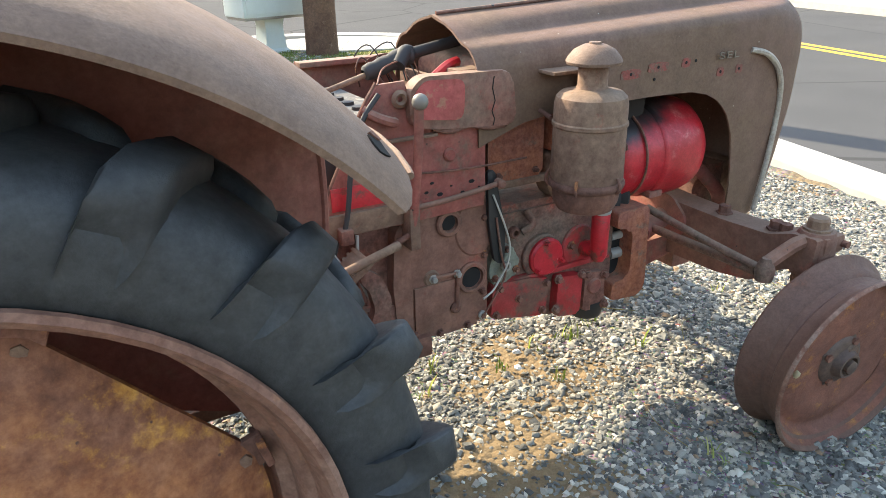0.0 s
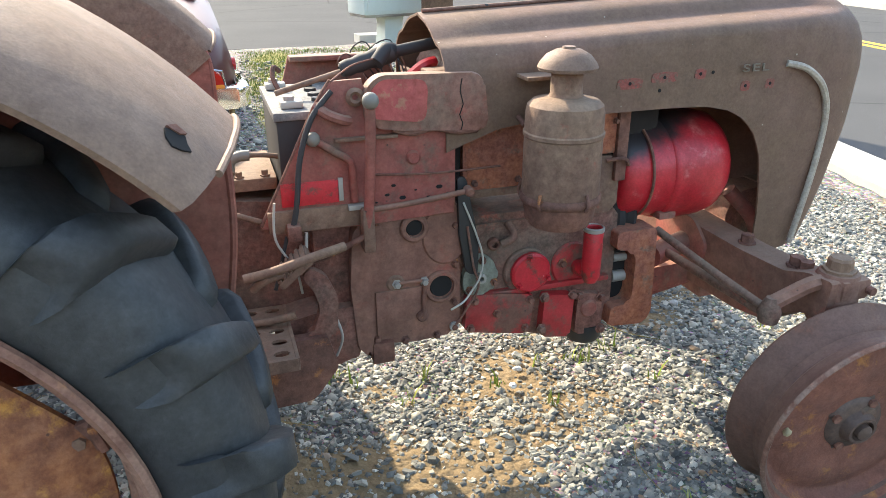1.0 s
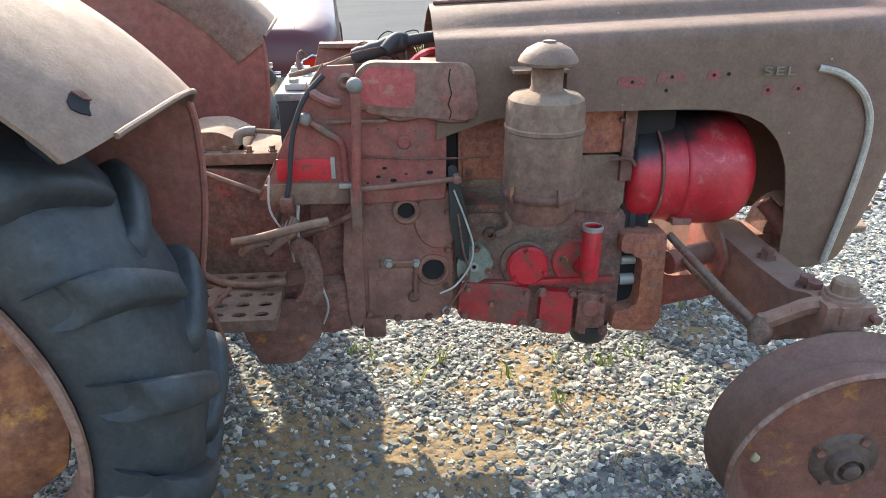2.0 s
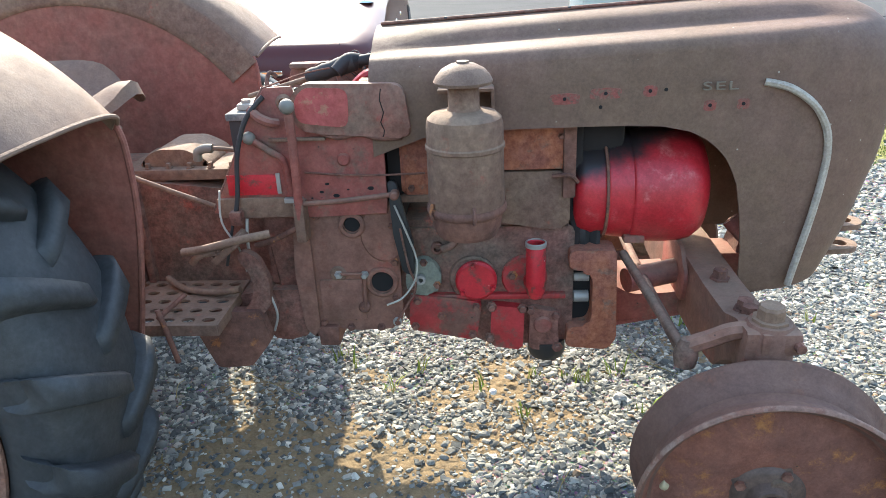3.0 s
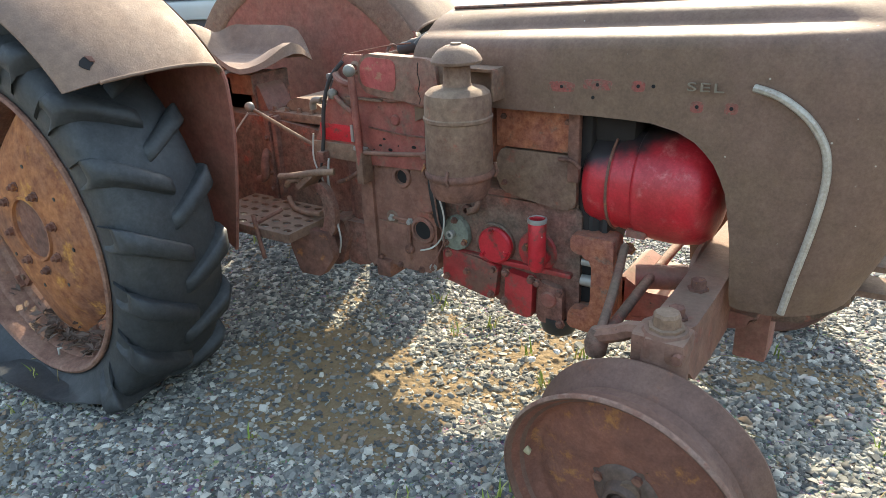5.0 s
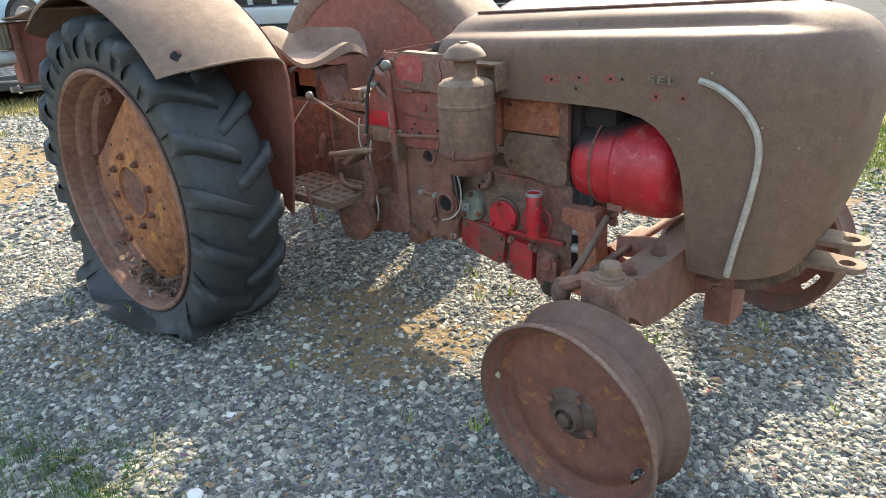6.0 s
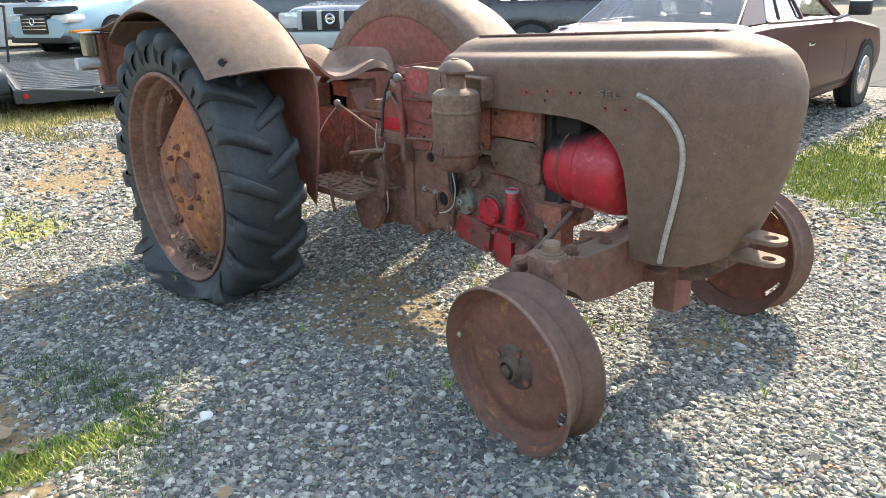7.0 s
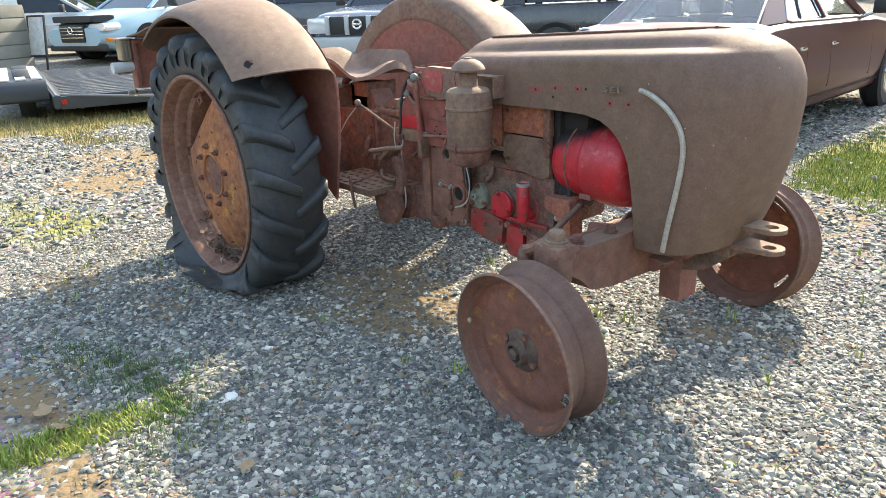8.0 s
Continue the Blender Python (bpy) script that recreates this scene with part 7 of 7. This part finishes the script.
# leaf litter and single pale stones
LEAF = plain("dry_leaf", (0.30, 0.20, 0.11), 0.8)
QUARTZ = plain("white_quartz", (0.75, 0.73, 0.68), 0.6)


def leaf(x, y, size, turn, label):
    th = empty("dry_leaf", pose(x, y, 0.022, 8, -6, turn), label=label, category="leaf", group="dry leaves on the lot")
    bm = bmesh.new()
    rim = []
    for k in range(18):
        a = 2 * math.pi * k / 18
        r = size * (0.55 + 0.35 * abs(math.cos(2.5 * a)) + 0.1 * math.cos(a))
        rim.append(bm.verts.new((r * math.cos(a), r * 0.8 * math.sin(a), 0.25 * size * math.sin(3 * a) * 0.5)))
    c = bm.verts.new((0, 0, 0.003))
    for k in range(18):
        bm.faces.new((c, rim[k], rim[(k + 1) % 18]))
    part("blade", shell(bm, 0.001), LEAF, th)


leaf(0.71, -1.80, 0.05, 20, "curled brown dry leaf on dirt")
leaf(1.45, -1.45, 0.03, 100, "yellowed dry leaf on gravel")
leaf(0.86, -1.78, 0.03, 200, "small brown dry leaf on dirt")


def pale_stone(x, y, s, k):
    th = empty("pale_stone", pose(x, y, 0.012, 0, 0, 40 * k), label="single pale quartz stone lying on gravel", category="stone", group="pale stones")
    bm = bmesh.new()
    bmesh.ops.create_icosphere(bm, subdivisions=2, radius=s, matrix=Matrix.Diagonal((1.2, 0.9, 0.6, 1)))
    for v in bm.verts:
        v.co += v.co.normalized() * s * 0.35 * noise.noise(v.co / s * 1.4 + Vector((k * 3.1, 0, 0)))
    part("stone", bm, QUARTZ if k % 2 == 0 else CONCRETE, th, "", 20)


for k, (x, y, s) in enumerate(((1.06, -1.31, 0.021), (2.02, 0.28, 0.018), (1.25, -0.02, 0.013), (1.55, -1.25, 0.014), (1.30, 0.06, 0.012), (1.62, -0.05, 0.018), (0.83, -1.05, 0.014), (1.42, -1.05, 0.016))):
    pale_stone(x, y, s, k)


# ---- woods round the place ----
def woods_material():
    m, nt, b = material("far_foliage")
    g = nt.nodes.new("ShaderNodeNewGeometry")
    n = noise_tex(nt, 1.5, 5, 0.6)
    c = ramp(nt, g.outputs["Random Per Island"], [(0.0, (0.03, 0.05, 0.015)), (0.5, (0.06, 0.08, 0.025)), (0.85, (0.11, 0.10, 0.035)), (1.0, (0.15, 0.09, 0.03))])
    c = mix(nt, 0.5, c, ramp(nt, n.outputs[0], [(0.3, (0.3,) * 3), (0.7, (0.7,) * 3)]), "SOFT_LIGHT")
    nt.links.new(c, b.inputs["Base Color"])
    b.inputs["Roughness"].default_value = 0.9
    return m


def woods():
    """Distant trees on all sides: trunks and thousands of leaf tufts, tallest away from the sun."""
    rng = np.random.default_rng(31)
    verts, faces = [], []
    for k in range(150):
        a = 2 * math.pi * (k + rng.uniform(0, 1)) / 150
        r = rng.uniform(38, 62)
        x, y, h = 1 + r * math.cos(a), 2 + r * math.sin(a), rng.uniform(7, 12)
        j = len(verts)
        for z, w in ((-0.3, 0.35), (h * 0.7, 0.12)):
            verts += [(x + w * math.cos(q), y + w * math.sin(q), z) for q in (0, 1.57, 3.14, 4.71)]
        faces += [(j + q, j + (q + 1) % 4, j + 4 + (q + 1) % 4, j + 4 + q) for q in range(4)]
        for _ in range(140):
            u = rng.uniform(0, 1)
            z = h * (0.12 + 0.88 * u)
            spread = h * 0.42 * math.sin(math.pi * min(1, 0.18 + 0.82 * u)) + 0.4
            q, d = rng.uniform(0, 2 * math.pi), spread * math.sqrt(rng.uniform(0, 1))
            c = np.array((x + d * math.cos(q), y + d * math.sin(q), z))
            j = len(verts)
            p = rng.normal(0, 0.55, (4, 3)) + c
            verts += [tuple(v) for v in p]
            faces += [(j, j + 1, j + 2), (j, j + 2, j + 3), (j, j + 1, j + 3), (j + 1, j + 2, j + 3)]
    me = bpy.data.meshes.new("far_woods")
    me.from_pydata(verts, [], faces)
    me.materials.append(woods_material())
    tagged(new("far_woods", me), label="distant green trees round the lot", category="trees", kind="stuff")


woods()


# ---- loose stones and grass ----
def stone_material():
    m, nt, b = material("shale_stones")
    g = nt.nodes.new("ShaderNodeNewGeometry")
    n = noise_tex(nt, 260, 4, 0.6)
    c = ramp(nt, g.outputs["Random Per Island"], [(0.0, (0.08, 0.081, 0.074)), (0.32, (0.155, 0.154, 0.138)), (0.58, (0.245, 0.238, 0.205)), (0.8, (0.365, 0.343, 0.28)), (0.94, (0.58, 0.55, 0.46)), (0.975, (0.29, 0.195, 0.12))])
    c = mix(nt, 0.4, c, ramp(nt, n.outputs[0], [(0.3, (0.35,) * 3), (0.7, (0.7,) * 3)]), "SOFT_LIGHT")
    nt.links.new(c, b.inputs["Base Color"])
    b.inputs["Roughness"].default_value = 0.8
    b.inputs["Specular IOR Level"].default_value = 0.3
    return m


def stones(name, n, area, size, seed, label, dense=True):
    rng = np.random.default_rng(seed)
    x = rng.uniform(area[0], area[1], n)
    y = rng.uniform(area[2], area[3], n)
    keep = []
    for a, b, u in zip(x, y, rng.uniform(0, 1, n)):
        d = beyond(a, b)
        keep.append(d < 0.06 and u > 0.86 * min(1, dirt_at(a, b) * 1.15) and u > green_at(a, b) * 0.9)
    keep = np.array(keep)
    x, y = x[keep], y[keep]
    n = len(x)
    s = size * np.exp(rng.normal(0, 0.42, n))
    s = np.minimum(s, size * 2.1)
    cube = np.array([(-1, -1, -1), (1, -1, -1), (1, 1, -1), (-1, 1, -1), (-1, -1, 1), (1, -1, 1), (1, 1, 1), (-1, 1, 1)], float)
    p = cube[None] + rng.uniform(-0.45, 0.45, (n, 8, 3))
    p[:, 4:, :2] *= rng.uniform(0.45, 0.9, (n, 1, 1))
    p *= (np.stack([s * rng.uniform(0.8, 1.35, n), s * rng.uniform(0.6, 1.0, n), s * rng.uniform(0.2, 0.5, n)], 1) * 0.5)[:, None, :]
    a = rng.uniform(0, 2 * np.pi, n)
    t1, t2 = rng.normal(0, 0.28, n), rng.normal(0, 0.28, n)
    px, py, pz = p[..., 0], p[..., 1], p[..., 2]
    py, pz = py * np.cos(t1)[:, None] - pz * np.sin(t1)[:, None], py * np.sin(t1)[:, None] + pz * np.cos(t1)[:, None]
    px, pz = px * np.cos(t2)[:, None] - pz * np.sin(t2)[:, None], px * np.sin(t2)[:, None] + pz * np.cos(t2)[:, None]
    qx = px * np.cos(a)[:, None] - py * np.sin(a)[:, None] + x[:, None]
    qy = px * np.sin(a)[:, None] + py * np.cos(a)[:, None] + y[:, None]
    base = np.array([ground_z(u, v) for u, v in zip(x, y)])
    qz = pz + (base + rng.uniform(0.0, 0.2, n) * s)[:, None]
    co = np.stack([qx, qy, qz], -1).reshape(-1, 3)
    quad = np.array([(4, 5, 6, 7), (0, 1, 5, 4), (1, 2, 6, 5), (2, 3, 7, 6), (3, 0, 4, 7)])
    idx = (quad[None] + (np.arange(n) * 8)[:, None, None]).reshape(-1)
    me = bpy.data.meshes.new(name)
    me.vertices.add(n * 8)
    me.vertices.foreach_set("co", co.ravel())
    me.loops.add(n * 20)
    me.loops.foreach_set("vertex_index", idx)
    me.polygons.add(n * 5)
    me.polygons.foreach_set("loop_start", np.arange(n * 5) * 4)
    me.polygons.foreach_set("use_smooth", np.repeat(rng.uniform(0, 1, n) < 0.4, 5))
    me.update(calc_edges=True)
    me.materials.append(STONE)
    return tagged(new(name, me), label=label, category="gravel", kind="stuff")


STONE = stone_material()
stones("gravel", 22000, (-0.6, 3.4, -1.75, 0.95), 0.0140, 15, "larger flat grey shale pieces on the gravel")
stones("gravel", 150000, (-1.3, 3.65, -1.75, 1.15), 0.0108, 3, "loose grey angular shale gravel on the lot")
stones("gravel", 14000, (-1.3, 3.65, 1.15, 2.3), 0.017, 10, "loose grey shale gravel behind the tractor")
stones("gravel", 24000, (-5.5, -1.2, -2.6, 3.2), 0.022, 4, "loose grey gravel farther across the lot")
stones("gravel", 9000, (-1.2, 3.3, -2.5, -1.75), 0.0125, 9, "loose grey gravel at the lot edge")
stones("gravel", 16000, (-1.2, 3.9, 2.2, 7.0), 0.022, 5, "sparse grey gravel among the grass")
stones("fine_gravel", 34000, (-0.5, 3.4, -1.7, 0.9), 0.0068, 8, "fine grey stone chips between the gravel")


def grass_material(name, shades):
    m, nt, b = material(name)
    g = nt.nodes.new("ShaderNodeNewGeometry")
    c = ramp(nt, g.outputs["Random Per Island"], list(zip((0.0, 0.45, 0.75, 1.0), shades)))
    nt.links.new(c, b.inputs["Base Color"])
    b.inputs["Roughness"].default_value = 0.8
    b.inputs["Specular IOR Level"].default_value = 0.12
    return m


GRASS = grass_material("grass_blades", ((0.08, 0.15, 0.025), (0.13, 0.20, 0.04), (0.20, 0.22, 0.06), (0.32, 0.27, 0.11)))
LIME = grass_material("lime_grass_blades", ((0.20, 0.28, 0.05), (0.29, 0.36, 0.08), (0.38, 0.40, 0.11), (0.48, 0.43, 0.20)))
# Darker copy for blades past the lit strip; shade is put into the green.
SHADED_GRASS = grass_material("shaded_green_grass", ((0.06, 0.13, 0.03), (0.08, 0.16, 0.04), (0.11, 0.19, 0.05), (0.20, 0.21, 0.08)))
STRAW = grass_material("dry_grass", ((0.16, 0.14, 0.05), (0.26, 0.20, 0.08), (0.36, 0.27, 0.12), (0.46, 0.37, 0.20)))


def blades(name, spots, height, seed, mat, label, thin=1.0):
    rng = np.random.default_rng(seed)
    n = len(spots)
    xy = np.array(spots)
    h = height * rng.uniform(0.35, 1.2, n)
    a = rng.uniform(0, 2 * np.pi, n)
    lean = rng.uniform(0.15, 0.8, n) * h
    w = (0.0022 + h * 0.018) * thin
    dx, dy = np.cos(a), np.sin(a)
    co = np.zeros((n, 5, 3))
    for k, (up, out, wide) in enumerate(((0, 0, 1), (0, 0, -1), (0.6, 0.35, 0.8), (0.6, 0.35, -0.8), (1.0, 1.0, 0))):
        co[:, k, 0] = xy[:, 0] + dx * lean * out - dy * w * wide
        co[:, k, 1] = xy[:, 1] + dy * lean * out + dx * w * wide
        co[:, k, 2] = h * up - 0.004
    faces = []
    for i in range(n):
        j = i * 5
        faces.append((j, j + 1, j + 3, j + 2))
        faces.append((j + 2, j + 3, j + 4))
    me = bpy.data.meshes.new(name)
    me.from_pydata(co.reshape(-1, 3).tolist(), [], faces)
    me.materials.append(mat)
    return tagged(new(name, me), label=label, category="grass", kind="stuff")


def grassy(n, area, seed, least=0.25):
    rng = random.Random(seed)
    out = []
    while n > 0:
        n -= 1
        x, y = rng.uniform(area[0], area[1]), rng.uniform(area[2], area[3])
        if green_at(x, y) * rng.uniform(0.5, 1.4) > least and beyond(x, y) < -0.05:
            out.append((x, y))
    return out


blades("grass", grassy(60000, (0.6, 4.6, 2.2, 8.4), 11), 0.036, 1, GRASS, "green grass verge with dry stems behind the tractor")
blades("grass", grassy(36000, (1.0, 2.9, 2.1, 3.9), 17, 0.3), 0.021, 7, LIME, "dense yellow-green grass verge at the lot edge")
blades("grass", grassy(26000, (0.3, 1.8, -2.4, -1.4), 12, 0.3), 0.035, 2, LIME, "short bright green grass at the lot edge")
def shaded_spots():
    """Thin grass that carries the edge strip on into the gravel."""
    rng = random.Random(33)
    out = []
    for x, y, r, n in ((0.98, -1.50, 0.085, 620), (0.84, -1.46, 0.09, 480), (0.66, -1.46, 0.09, 260), (0.74, -1.32, 0.07, 200), (0.50, -1.52, 0.10, 170), (1.10, -1.44, 0.08, 160), (0.90, -1.30, 0.12, 110), (1.16, -1.62, 0.10, 140), (0.30, -1.60, 0.10, 100)):
        for _ in range(3 * n):
            x0, y0 = x + rng.gauss(0, r), y + rng.gauss(0, r * 0.8)
            if noise.noise(Vector((x0 * 14, y0 * 14, 2.0))) > -0.15:
                out.append((x0, y0))
    return out


blades("grass", shaded_spots(), 0.030, 9, SHADED_GRASS, "thin green grass among the gravel stones, darkened for shade", 0.45)
blades("dry_grass", grassy(20000, (-8.0, -4.0, -2.2, 2.4), 13, 0.25), 0.07, 3, STRAW, "dry straw-coloured grass beside the trailer")
blades("grass", grassy(9000, (-5.0, -0.8, -2.4, 1.5), 14, 0.25), 0.04, 4, GRASS, "green weeds in the gravel")


def sprigs():
    rng = random.Random(21)
    out = []
    for x, y in ((1.02, 0.12), (0.93, 0.0), (1.21, 0.02), (1.38, 0.08), (1.5, 0.05), (1.33, -0.12), (1.9, 0.4), (0.75, 0.2)):
        out += [(x + rng.gauss(0, 0.014), y + rng.gauss(0, 0.014)) for _ in range(9)]
    for _ in range(60):
        x, y = rng.uniform(-1, 2.6), rng.uniform(-1.6, 1.6)
        out += [(x + rng.gauss(0, 0.012), y + rng.gauss(0, 0.012)) for _ in range(5)]
    return out


blades("weed_sprigs", sprigs(), 0.055, 6, LIME, "small bright green sprigs growing through gravel")


def straws():
    """Long dry stems lying on the gravel."""
    rng = random.Random(44)
    bm = bmesh.new()
    for _ in range(70):
        x, y, a = rng.uniform(-1.2, 2.6), rng.uniform(-1.75, 0.9), rng.uniform(0, 6.28)
        n = rng.uniform(0.06, 0.26)
        bend = rng.uniform(-0.25, 0.25) * n
        dx, dy = math.cos(a), math.sin(a)
        tube(bm, [(x, y, 0.016), (x + dx * n * 0.5 - dy * bend, y + dy * n * 0.5 + dx * bend, 0.022 + rng.uniform(0, 0.02)), (x + dx * n, y + dy * n, 0.017)], 0.0012, 4, 4)
    for x, y, a, n in ((0.28, -1.74, 0.35, 0.34), (0.86, -1.46, 1.2, 0.26), (0.62, -1.22, -0.35, 0.24), (0.95, -1.86, 1.9, 0.16), (0.40, -1.66, 0.2, 0.14)):
        dx, dy = math.cos(a), math.sin(a)
        tube(bm, [(x, y, 0.02), (x + dx * n * 0.5 - dy * 0.012, y + dy * n * 0.5 + dx * 0.012, 0.034), (x + dx * n, y + dy * n, 0.024)], 0.0017, 5, 4)
    ob = new("dry_stems", mesh_of(bm, "dry_stems"))
    ob.data.materials.append(STRAW)
    tagged(ob, label="thin dry straw stems lying on gravel", category="straw", kind="stuff")


straws()
